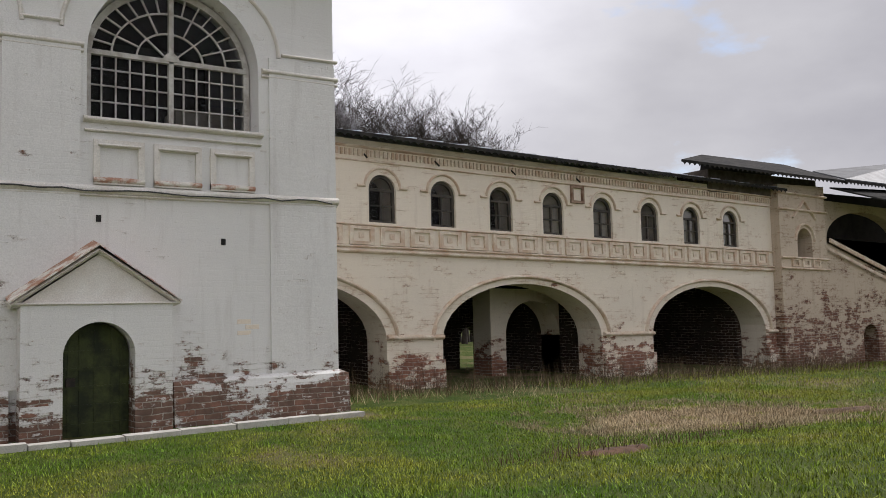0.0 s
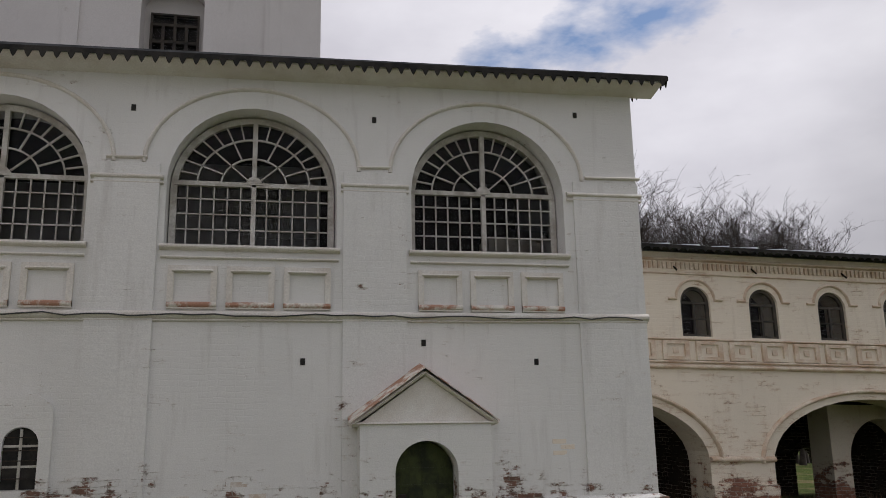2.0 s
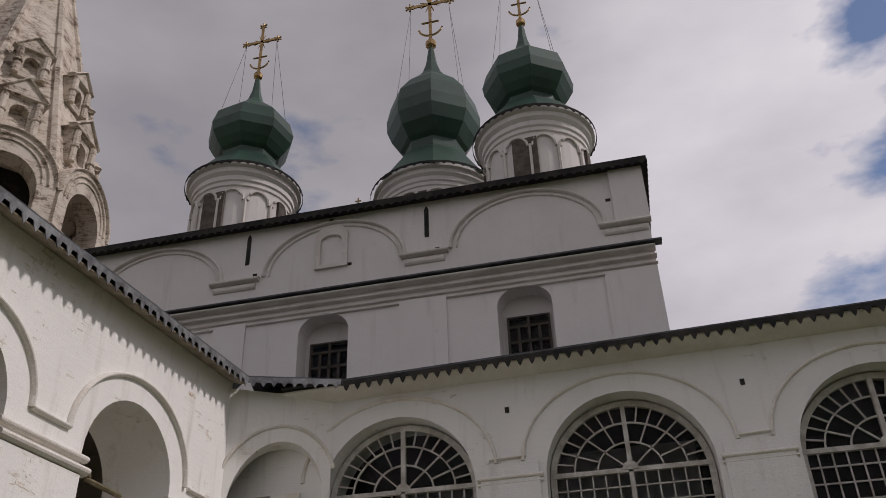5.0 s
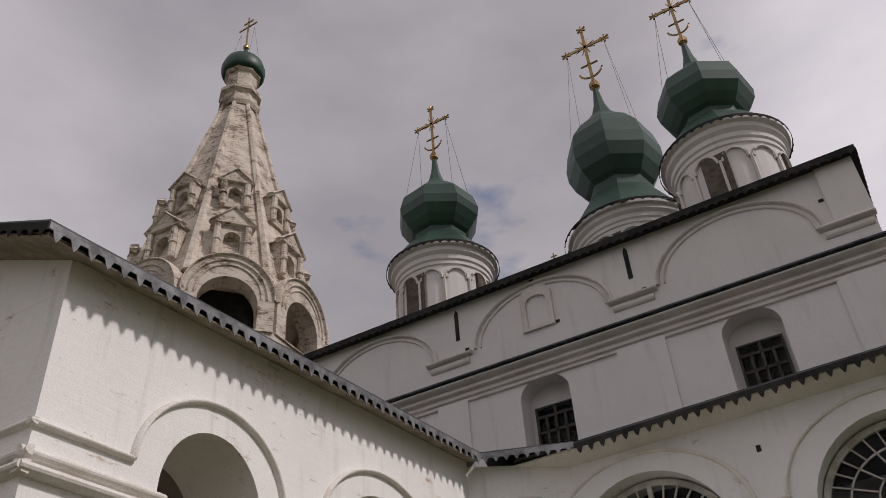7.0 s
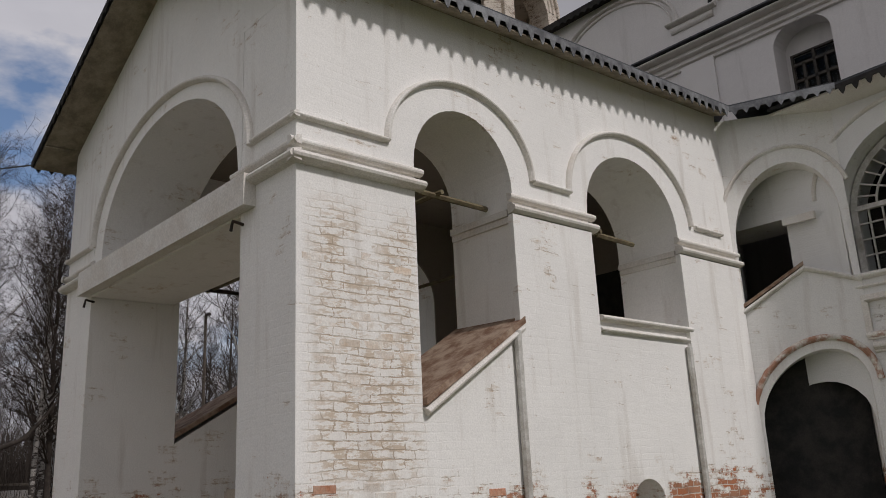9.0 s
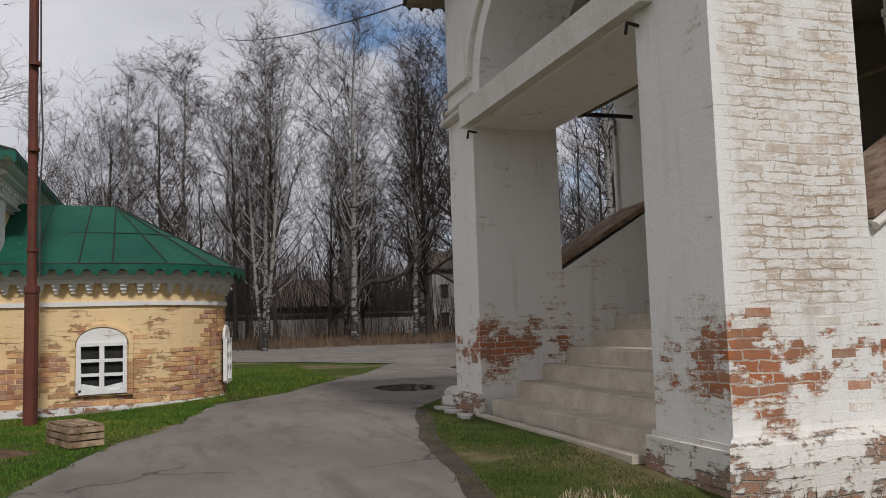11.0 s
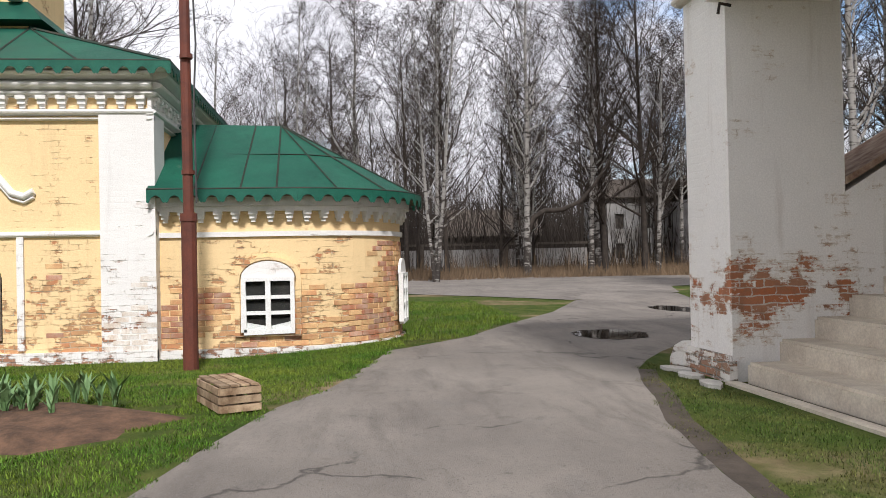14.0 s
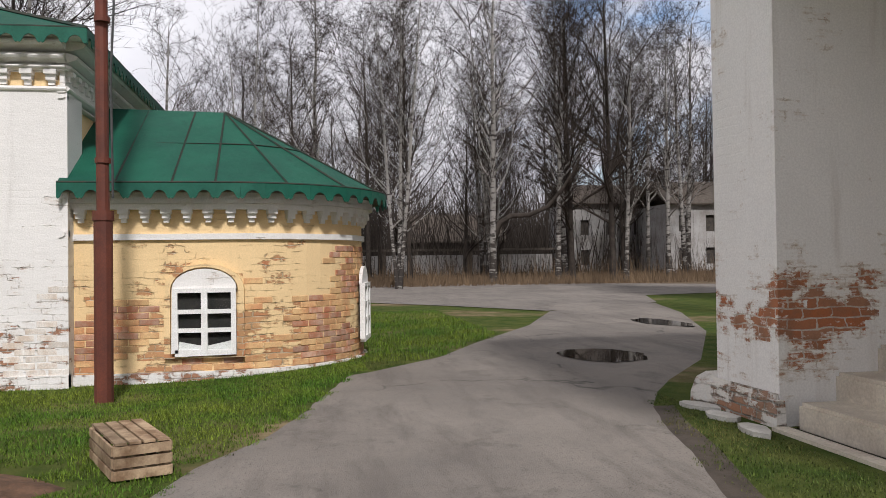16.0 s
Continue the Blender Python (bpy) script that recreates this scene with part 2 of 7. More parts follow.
m_cath = masonry("cathedral_wall", (0.66, 0.63, 0.61), (0.58, 0.54, 0.50), BR1, BR2, 0, 10, 0.75, 0.85, 0.60, 0.62, brick_bump=0.15)
m_tent = masonry("bell_tower_wall", (0.63, 0.56, 0.48), (0.36, 0.285, 0.22), (0.26, 0.18, 0.13), (0.18, 0.13, 0.10), 10, 30, 0.58, 0.54, 0.47, 0.43)
m_yel = masonry("yellow_wall", (0.84, 0.62, 0.34), (0.74, 0.54, 0.30), (0.48, 0.19, 0.09), (0.60, 0.36, 0.18), -0.1, 1.9, 0.445, 0.60, 0.40, 0.53, mortar=(0.60, 0.50, 0.36), brick_bump=0.7, patch=1.6)
m_trimw = masonry("white_trim", (0.80, 0.78, 0.75), (0.66, 0.60, 0.54), (0.44, 0.23, 0.14), (0.36, 0.19, 0.12), -0.2, 2.4, 0.50, 0.66, 0.44, 0.57, brick_bump=0.7, patch=1.8)
m_mould = surface("whitewashed_moulding", (0.76, 0.74, 0.70), (0.62, 0.57, 0.51), 0.9, 2.0, 50, 0.3, spread=0.2)
m_wmould = surface("cream_moulding", (0.74, 0.66, 0.55), (0.56, 0.41, 0.30), 0.9, 3.0, 50, 0.45, spread=0.13)
m_edge = surface("worn_brick_edge", (0.72, 0.68, 0.62), (0.40, 0.22, 0.15), 0.9, 4.0, 50, 0.5, spread=0.06)
m_cmould = surface("cathedral_moulding", (0.64, 0.61, 0.58), (0.54, 0.50, 0.46), 0.9, 1.5, 40, 0.2)
m_metal = surface("grey_sheet_metal", (0.045, 0.047, 0.05), (0.11, 0.113, 0.12), 0.6, 2.0, 60, 0.15, metal=0.2, spec=0.3)
m_wing_roof = surface("tin_roof_sheets", (0.66, 0.68, 0.71), (0.48, 0.49, 0.52), 0.42, 1.2, 30, 0.15, metal=0.7)
m_valw = surface("painted_valance", (0.26, 0.265, 0.27), (0.09, 0.09, 0.095), 0.55, 4.0, 60, 0.1, metal=0.3)
# Tar black; also on flat panels that paint the shade of holes and openings.
m_dark = surface("tar_and_opening_shade", (0.025, 0.025, 0.025), (0.05, 0.046, 0.042), 0.9, 3, 50, 0.2, spec=0.06)
m_wood_dark = surface("weathered_dark_wood", (0.07, 0.055, 0.045), (0.13, 0.11, 0.09), 0.85, 5, 60, 0.4)
def tin_paint(name, c1, c2, bare):
    """Old oil paint on tin: two greens, with chalky scuffs where it has worn off."""
    m = Nodes(name)
    c = m.mix(m.step(m.noise(0.9, 6, 0.65), 0.38, 0.62), c1, c2)
    run = m.n.new("ShaderNodeMapping"); run.inputs["Scale"].default_value = (7.0, 7.0, 1.6)
    m.l.new(m.pos(), run.inputs[0])
    c = m.mix(m.math("MULTIPLY", m.step(m.noise(1.0, 5, 0.7, run.outputs[0]), 0.60, 0.70), 0.45), c, tuple(v * 0.45 for v in c1))
    c = m.mix(m.math("MULTIPLY", m.step(m.noise(2.6, 8, 0.8), 0.64, 0.69), 0.7), c, bare)
    g = m.noise(60, 3)
    m.put(m.b.inputs["Base Color"], c)
    m.put(m.b.inputs["Roughness"], m.range(g, 0.3, 0.7, 0.55, 0.75))
    m.b.inputs["Specular IOR Level"].default_value = 0.25
    m.bump(m.math("ADD", m.noise(2.2, 3), m.math("MULTIPLY", g, 0.15)), 0.35, 0.04)
    return m.mat


m_green = tin_paint("green_roof_paint", (0.004, 0.062, 0.040), (0.009, 0.095, 0.058), (0.17, 0.20, 0.15))
m_seam = surface("dirty_seam", (0.012, 0.035, 0.025), (0.045, 0.035, 0.025), 0.7, 6, 60, 0.1)
m_board = surface("weathered_soffit_board", (0.34, 0.29, 0.22), (0.20, 0.165, 0.125), 0.85, 4, 60, 0.3)
m_green2 = surface("green_valance_paint", (0.007, 0.085, 0.056), (0.014, 0.115, 0.076), 0.55, 3, 50, 0.1)
m_dome = surface("dome_green_paint", (0.006, 0.032, 0.02), (0.013, 0.056, 0.034), 0.5, 0.7, 30, 0.1, spec=0.5)
m_gold = surface("tarnished_gilt", (0.40, 0.27, 0.12), (0.24, 0.16, 0.08), 0.42, 4, 50, 0.1, metal=0.9)
m_bars = surface("white_painted_bars", (0.58, 0.565, 0.53), (0.36, 0.33, 0.29), 0.65, 4, 60, 0.2)
m_frame = surface("white_window_paint", (0.82, 0.82, 0.80), (0.74, 0.73, 0.70), 0.5, 3, 60, 0.1)
m_dkframe = surface("dark_window_frame", (0.04, 0.036, 0.033), (0.09, 0.075, 0.06), 0.7, 4, 60, 0.2)
m_door = surface("mossy_green_iron", (0.018, 0.024, 0.010), (0.06, 0.072, 0.022), 0.65, 3.5, 40, 0.4, metal=0.1)
m_iron = surface("black_iron", (0.03, 0.028, 0.026), (0.07, 0.05, 0.04), 0.6, 6, 60, 0.2, metal=0.6)
m_tie = surface("weathered_tie_rod", (0.20, 0.17, 0.10), (0.13, 0.10, 0.06), 0.7, 6, 60, 0.2, metal=0.3)
m_rust = surface("rusty_brown_paint", (0.15, 0.045, 0.028), (0.10, 0.035, 0.025), 0.6, 3, 60, 0.2)
m_stone = surface("worn_limestone_step", (0.62, 0.56, 0.46), (0.48, 0.42, 0.34), 0.85, 2.5, 50, 0.35)
m_slab = surface("pale_stone_slab", (0.56, 0.54, 0.50), (0.42, 0.40, 0.36), 0.9, 3, 50, 0.4)
m_cap = surface("rust_brown_coping", (0.17, 0.095, 0.06), (0.36, 0.27, 0.20), 0.85, 5, 60, 0.4)
m_crate = surface("weathered_crate_wood", (0.42, 0.31, 0.20), (0.17, 0.105, 0.06), 0.8, 4, 70, 0.4, random_tint=0.28)
m_asph = None
m_soil = surface("dark_garden_soil", (0.15, 0.085, 0.052), (0.07, 0.042, 0.027), 0.95, 5, 25, 0.9)
m_damp = surface("damp_road_dirt", (0.080, 0.064, 0.050), (0.048, 0.038, 0.030), 0.9, 3, 60, 0.6)
m_brickp = surface("painted_brick", (0.78, 0.75, 0.70), (0.60, 0.50, 0.41), 0.9, 5, 60, 0.5, random_tint=0.12)
m_brickw = surface("worn_limewash_brick", (0.60, 0.48, 0.37), (0.76, 0.71, 0.64), 0.9, 7, 60, 0.5, random_tint=0.1)
m_brickr = surface("bare_red_brick", (0.42, 0.17, 0.09), (0.50, 0.33, 0.24), 0.9, 6, 60, 0.5, random_tint=0.25)
m_bricky = surface("ochre_stained_brick", (0.66, 0.44, 0.22), (0.50, 0.25, 0.12), 0.9, 4, 60, 0.5, random_tint=0.18)
def birch_bark():
    """White bark with dark cross marks, and a black cracked foot."""
    m = Nodes("birch_bark")
    tex = m.n.new("ShaderNodeTexCoord")
    mp_ = m.n.new("ShaderNodeMapping"); mp_.inputs["Scale"].default_value = (1.2, 1.2, 3.4)
    m.l.new(tex.outputs["Object"], mp_.inputs[0])
    sep = m.n.new("ShaderNodeSeparateXYZ"); m.l.new(tex.outputs["Object"], sep.inputs[0])
    mark = m.noise(1.5, 6, 0.7, mp_.outputs[0])
    foot = m.range(sep.outputs[2], 0.5, 5.0, 0.16, 0.0)
    dark = m.step(m.math("ADD", mark, foot), 0.53, 0.60)
    m.put(m.b.inputs["Base Color"], m.mix(dark, (0.27, 0.255, 0.235), (0.045, 0.038, 0.033)))
    m.b.inputs["Roughness"].default_value = 0.85
    m.b.inputs["Specular IOR Level"].default_value = 0.2
    m.bump(mark, 0.3, 0.02)
    return m.mat


m_birch = birch_bark()
m_bark = surface("grey_brown_bark", (0.028, 0.022, 0.018), (0.055, 0.044, 0.036), 0.9, 3, 30, 0.4)
m_twig = surface("bare_twig_bark", (0.026, 0.020, 0.016), (0.050, 0.037, 0.029), 0.9, 1, 20, 0.0)
m_teal = surface("teal_wall_paint", (0.03, 0.20, 0.18), (0.02, 0.13, 0.12), 0.8, 3, 40, 0.1)
m_leaf = surface("young_leaf_green", (0.11, 0.20, 0.075), (0.16, 0.26, 0.11), 0.6, 6, 60, 0.1)
def blade_material(name, c1, c2, scale):
    m = Nodes(name)
    geo = m.n.new("ShaderNodeNewGeometry")
    c = m.mix(m.step(m.noise(scale, 5, 0.65), 0.40, 0.62), c1, c2)
    nd = m.n.new("ShaderNodeHueSaturation")
    m.put(nd.inputs["Color"], c); m.put(nd.inputs["Value"], m.range(geo.outputs["Random Per Island"], 0, 1, 0.3, 1.7))
    m.put(m.b.inputs["Base Color"], nd.outputs[0])
    m.b.inputs["Roughness"].default_value = 0.65
    m.b.inputs["Specular IOR Level"].default_value = 0.25
    return m.mat


m_grass = blade_material("spring_grass_blades", (0.060, 0.135, 0.010), (0.135, 0.175, 0.018), 0.6)
m_lawn = blade_material("yard_grass_blades", (0.125, 0.230, 0.012), (0.290, 0.300, 0.03), 0.5)
m_moss = blade_material("olive_bank_grass", (0.050, 0.085, 0.012), (0.110, 0.105, 0.03), 0.9)
m_straw = blade_material("dry_straw", (0.42, 0.34, 0.21), (0.25, 0.19, 0.11), 0.9)
m_brush = surface("dry_brush", (0.165, 0.112, 0.066), (0.08, 0.055, 0.035), 0.9, 0.7, 8, 0.0)
m_farwall = surface("far_white_wall", (0.44, 0.43, 0.42), (0.29, 0.27, 0.25), 0.9, 0.5, 10, 0.1)
m_rope = surface("grey_cable", (0.05, 0.05, 0.05), (0.08, 0.08, 0.08), 0.7, 5, 40, 0.0)


def ground_material():
    m = Nodes("grassy_ground")
    geo = m.n.new("ShaderNodeNewGeometry")
    n1 = m.noise(0.28, 6, 0.65)
    n2 = m.noise(2.2, 5, 0.6)
    g = m.mix(m.step(n2, 0.35, 0.65), (0.040, 0.070, 0.012), (0.095, 0.110, 0.028))
    dry = m.mix(m.step(n2, 0.4, 0.6), (0.27, 0.21, 0.12), (0.15, 0.11, 0.065))
    c = m.mix(m.step(n1, 0.54, 0.64), g, dry)
    sep = m.n.new("ShaderNodeSeparateXYZ"); m.l.new(geo.outputs["Position"], sep.inputs[0])
    pv = m.n.new("ShaderNodeMapping"); pv.inputs["Location"].default_value = (-4.3 / 3.0, 4.6 / 1.9, 0); pv.inputs["Scale"].default_value = (1 / 3.0, 1 / 1.9, 0)
    m.l.new(geo.outputs["Position"], pv.inputs[0])
    pl = m.n.new("ShaderNodeVectorMath"); pl.operation = "LENGTH"; m.l.new(pv.outputs[0], pl.inputs[0])
    heap = m.step(m.math("SUBTRACT", m.math("ADD", 1.0, m.math("MULTIPLY", m.math("SUBTRACT", m.noise(1.2, 6, 0.7), 0.5), 2.2)), pl.outputs["Value"]), 0.0, 0.25)
    c = m.mix(heap, c, m.mix(m.step(m.noise(7, 5, 0.7), 0.35, 0.65), (0.20, 0.14, 0.08), (0.42, 0.34, 0.20)))
    far = m.step(m.math("MULTIPLY", sep.outputs[0], -1.0), 44.0, 48.0)
    c = m.mix(far, c, m.mix(m.step(n2, 0.4, 0.6), (0.19, 0.14, 0.09), (0.12, 0.09, 0.06)))
    m.put(m.b.inputs["Base Color"], c)
    m.b.inputs["Roughness"].default_value = 0.95
    m.b.inputs["Specular IOR Level"].default_value = 0.1
    m.bump(m.math("ADD", m.noise(18, 5), m.noise(60, 3)), 0.7, 0.04)
    return m.mat


def glass_material(name, tint, rough=0.03):
    m = Nodes(name)
    m.put(m.b.inputs["Base Color"], tint)
    m.b.inputs["Roughness"].default_value = rough
    m.b.inputs["Transmission Weight"].default_value = 1.0
    m.b.inputs["IOR"].default_value = 1.22
    return m.mat


def asphalt_material():
    m = Nodes("worn_asphalt")
    n1, n2 = m.noise(0.35, 6, 0.7), m.noise(1.8, 6, 0.7)
    c = m.mix(m.step(n1, 0.40, 0.62), (0.240, 0.212, 0.184), (0.155, 0.136, 0.118))
    c = m.mix(m.math("MULTIPLY", m.step(n2, 0.55, 0.68), 0.6), c, (0.19, 0.175, 0.158))
    c = m.mix(m.math("MULTIPLY", m.step(m.noise(0.9, 7, 0.75), 0.57, 0.63), 0.45), c, (0.10, 0.085, 0.072))
    c = m.mix(m.math("MULTIPLY", m.step(m.noise(5.0, 6, 0.75), 0.62, 0.68), 0.6), c, (0.08, 0.07, 0.06))
    run = m.n.new("ShaderNodeMapping"); run.inputs["Scale"].default_value = (0.35, 1.9, 1.0); run.inputs["Rotation"].default_value = (0, 0, 0.22)
    m.l.new(m.pos(), run.inputs[0])
    c = m.mix(m.math("MULTIPLY", m.step(m.noise(1.0, 6, 0.7, run.outputs[0]), 0.50, 0.66), 0.55), c, (0.085, 0.073, 0.064))
    c = m.mix(m.math("MULTIPLY", m.step(m.noise(14, 5, 0.8), 0.55, 0.66), 0.35), c, (0.10, 0.088, 0.078))
    grit = m.noise(120, 2)
    c = m.mix(m.math("MULTIPLY", m.step(grit, 0.52, 0.66), 0.7), c, (0.25, 0.235, 0.215))
    c = m.mix(m.math("MULTIPLY", m.step(m.noise(70, 2), 0.60, 0.68), 0.7), c, (0.06, 0.055, 0.05))
    warp = m.n.new("ShaderNodeVectorMath"); warp.operation = "ADD"
    wsc = m.n.new("ShaderNodeVectorMath"); wsc.operation = "SCALE"; wsc.inputs["Scale"].default_value = 0.9
    nz = m.n.new("ShaderNodeTexNoise"); nz.inputs["Scale"].default_value = 1.3; nz.inputs["Detail"].default_value = 5
    m.l.new(m.pos(), nz.inputs["Vector"])
    m.l.new(nz.outputs["Color"], wsc.inputs[0]); m.l.new(m.pos(), warp.inputs[0]); m.l.new(wsc.outputs[0], warp.inputs[1])
    vo = m.n.new("ShaderNodeTexVoronoi"); vo.feature = "DISTANCE_TO_EDGE"; vo.inputs["Scale"].default_value = 0.42
    m.l.new(warp.outputs[0], vo.inputs["Vector"])
    crack = m.math("MULTIPLY", m.math("SUBTRACT", 1.0, m.step(vo.outputs["Distance"], 0.002, 0.012)), m.step(n1, 0.53, 0.58))
    c = m.mix(m.math("MULTIPLY", crack, 0.8), c, (0.05, 0.045, 0.04))
    m.put(m.b.inputs["Base Color"], c)
    m.put(m.b.inputs["Roughness"], m.range(n1, 0.4, 0.6, 0.95, 0.75))
    m.b.inputs["Specular IOR Level"].default_value = 0.25
    m.bump(m.math("SUBTRACT", m.math("ADD", grit, m.noise(35, 3)), crack), 0.5, 0.012)
    return m.mat


m_asph = asphalt_material()
m_ground = ground_material()
m_glass = glass_material("old_window_glass", (0.5, 0.53, 0.53))
mw = Nodes("puddle_water")
mw.put(mw.b.inputs["Base Color"], (0.03, 0.025, 0.02)); mw.b.inputs["Roughness"].default_value = 0.03; mw.b.inputs["Specular IOR Level"].default_value = 0.6
m_water = mw.mat
# Almost black, so rooms behind openings look unlit: shade held in the colour.
md = surface("unlit_room", (0.05, 0.045, 0.04), (0.03, 0.028, 0.025), 0.95, 2, 20, 0.0)


# ---- builders ----
def mesh_of(bm, name, mat, smooth=False):
    me = bpy.data.meshes.new(name)
    bmesh.ops.recalc_face_normals(bm, faces=bm.faces)
    bm.to_mesh(me)
    bm.free()
    me.materials.append(mat)
    if smooth:
        for p in me.polygons:
            p.use_smooth = True
    return me


def part(name, bm, mat, parent, label="", smooth=False):
    ob = new(name, mesh_of(bm, name, mat, smooth))
    ob.parent = parent
    if label:
        tagged(ob, label)
    return ob


def thing(name, label, category, group="", kind=""):
    return tagged(new(name), label, category, group, kind)


def solid(name, bm, mat, label, category, group="", kind="", smooth=False):
    return tagged(new(name, mesh_of(bm, name, mat, smooth)), label, category, group, kind)


def box(bm, x0, x1, y0, y1, z0, z1, m=None):
    v = [bm.verts.new((x, y, z) if m is None else m @ Vector((x, y, z))) for z in (z0, z1) for x, y in ((x0, y0), (x1, y0), (x1, y1), (x0, y1))]
    for f in ((3, 2, 1, 0), (4, 5, 6, 7), (0, 1, 5, 4), (1, 2, 6, 5), (2, 3, 7, 6), (3, 0, 4, 7)):
        bm.faces.new([v[i] for i in f])
    return bm


def boxes(*bs):
    bm = bmesh.new()
    for b in bs:
        box(bm, *b)
    return bm


def plane_frame(origin, u, w):
    """u runs along a wall, z up is v, w points out of it."""
    u, w = Vector(u).normalized(), Vector(w).normalized()
    return Matrix(((u.x, 0, w.x, origin[0]), (u.y, 0, w.y, origin[1]), (u.z, 1, w.z, origin[2]), (0, 0, 0, 1)))


def slab2d(bm, outer, holes, m, w0, w1):
    """A wall with holes: outlines in (u, v), from depth w0 to w1."""
    for w in (w0, w1):
        edges = []
        for loop in (outer, *holes):
            vs = [bm.verts.new(m @ Vector((u, v, w))) for u, v in loop]
            edges += [bm.edges.new((vs[i], vs[(i + 1) % len(vs)])) for i in range(len(vs))]
        bmesh.ops.triangle_fill(bm, use_beauty=True, use_dissolve=False, edges=edges)
    for loop in (outer, *holes):
        a = [bm.verts.new(m @ Vector((u, v, w0))) for u, v in loop]
        b = [bm.verts.new(m @ Vector((u, v, w1))) for u, v in loop]
        for i in range(len(loop)):
            j = (i + 1) % len(loop)
            bm.faces.new((a[i], a[j], b[j], b[i]))
    bmesh.ops.remove_doubles(bm, verts=bm.verts, dist=0.0005)
    return bm


def arch(c, half, z0, spring, rise, n=20, spring2=None):
    """An opening with an arched head, as an outline in (u, v)."""
    s2 = spring if spring2 is None else spring2
    pts = [(c - half, z0), (c + half, z0)]
    for i in range(n + 1):
        a = math.pi * i / n
        k = (1 + math.cos(a)) / 2
        pts.append((c + half * math.cos(a), spring * (1 - k) + s2 * k + rise * math.sin(a)))
    return pts


def arc(c, half, spring, rise, n=24, a0=0.0, a1=180.0):
    return [(c + half * math.cos(radians(a0 + (a1 - a0) * i / n)), spring + rise * math.sin(radians(a0 + (a1 - a0) * i / n))) for i in range(n + 1)]


ROUND = [(-0.5, 0), (-0.42, 0.55), (-0.2, 0.92), (0, 1), (0.2, 0.92), (0.42, 0.55), (0.5, 0)]


def sweep(bm, pts, m, width, proud, prof=ROUND, closed=False, base=-0.01):
    """A moulding along a line of (u, v) points on a wall."""
    rows = []
    for i, p in enumerate(pts):
        a, b = Vector(pts[max(i - 1, 0)]), Vector(pts[min(i + 1, len(pts) - 1)])
        d = (b - a).normalized()
        n = Vector((-d.y, d.x))
        rows.append([bm.verts.new(m @ Vector((p[0] + n.x * q * width, p[1] + n.y * q * width, base + h * (proud - base)))) for q, h in prof])
    for i in range(len(rows) - 1):
        for j in range(len(prof) - 1):
            bm.faces.new((rows[i][j], rows[i + 1][j], rows[i + 1][j + 1], rows[i][j + 1]))
    for r in (rows[0], rows[-1]):
        bm.faces.new(r)
    return bm


def moulding(parent, pts, m, width, proud, mat, name="moulding", label=""):
    return part(name, sweep(bmesh.new(), pts, m, width, proud), mat, parent, label)


def tube(bm, pts, radii, sides=8, caps=True):
    rings = []
    for i, p in enumerate(pts):
        p = Vector(p)
        d = (Vector(pts[min(i + 1, len(pts) - 1)]) - Vector(pts[max(i - 1, 0)])).normalized()
        ref = Vector((1, 0, 0)) if abs(d.z) > 0.9 else Vector((0, 0, 1))
        a = d.cross(ref).normalized(); b = d.cross(a)
        r = radii[i] if isinstance(radii, (list, tuple)) else radii
        rings.append([bm.verts.new(p + a * r * math.cos(2 * math.pi * k / sides) + b * r * math.sin(2 * math.pi * k / sides)) for k in range(sides)])
    for i in range(len(rings) - 1):
        for k in range(sides):
            bm.faces.new((rings[i][k], rings[i][(k + 1) % sides], rings[i + 1][(k + 1) % sides], rings[i + 1][k]))
    if caps:
        bm.faces.new(rings[0]); bm.faces.new(rings[-1])
    return bm


def lathe(bm, prof, c, n=24, turn=0.0):
    rings = []
    for r, z in prof:
        rings.append([bm.verts.new((c[0] + max(r, 0.004) * math.cos(turn + 2 * math.pi * k / n), c[1] + max(r, 0.004) * math.sin(turn + 2 * math.pi * k / n), c[2] + z)) for k in range(n)])
    for i in range(len(rings) - 1):
        for k in range(n):
            bm.faces.new((rings[i][k], rings[i][(k + 1) % n], rings[i + 1][(k + 1) % n], rings[i + 1][k]))
    bm.faces.new(rings[0]); bm.faces.new(rings[-1])
    return bm


def valance(bm, p0, p1, h=0.2, tooth=0.2, th=0.012, depth=0.55, rounded=False):
    """A strip of cut sheet metal that hangs from p0 to p1 and ends in teeth."""
    p0, p1 = Vector(p0), Vector(p1)
    d = p1 - p0
    n = max(1, round(d.length / tooth))
    side = Vector((d.y, -d.x, 0)).normalized() * th
    for i in range(n):
        a, b = p0 + d * (i / n), p0 + d * ((i + 1) / n)
        if rounded:
            prof = [(0, 0.92), (0.08, 1.0), (0.16, 0.9), (0.26, 0.62), (0.38, depth), (0.5, 0.44), (0.62, depth), (0.74, 0.62), (0.84, 0.9), (0.92, 1.0), (1, 0.92)]
        else:
            prof = [(0, depth), (0.22, depth), (0.36, 0.78), (0.5, 1.0), (0.64, 0.78), (0.78, depth), (1, depth)]
        pts = [a, b] + [a.lerp(b, k) - Vector((0, 0, h * q)) for k, q in reversed(prof)]
        fr = [bm.verts.new(p) for p in pts]
        bk = [bm.verts.new(p + side) for p in pts]
        bm.faces.new(fr); bm.faces.new(bk)
        for k in range(len(pts)):
            bm.faces.new((fr[k], fr[(k + 1) % len(pts)], bk[(k + 1) % len(pts)], bk[k]))
    bmesh.ops.remove_doubles(bm, verts=bm.verts, dist=0.0002)
    return bm


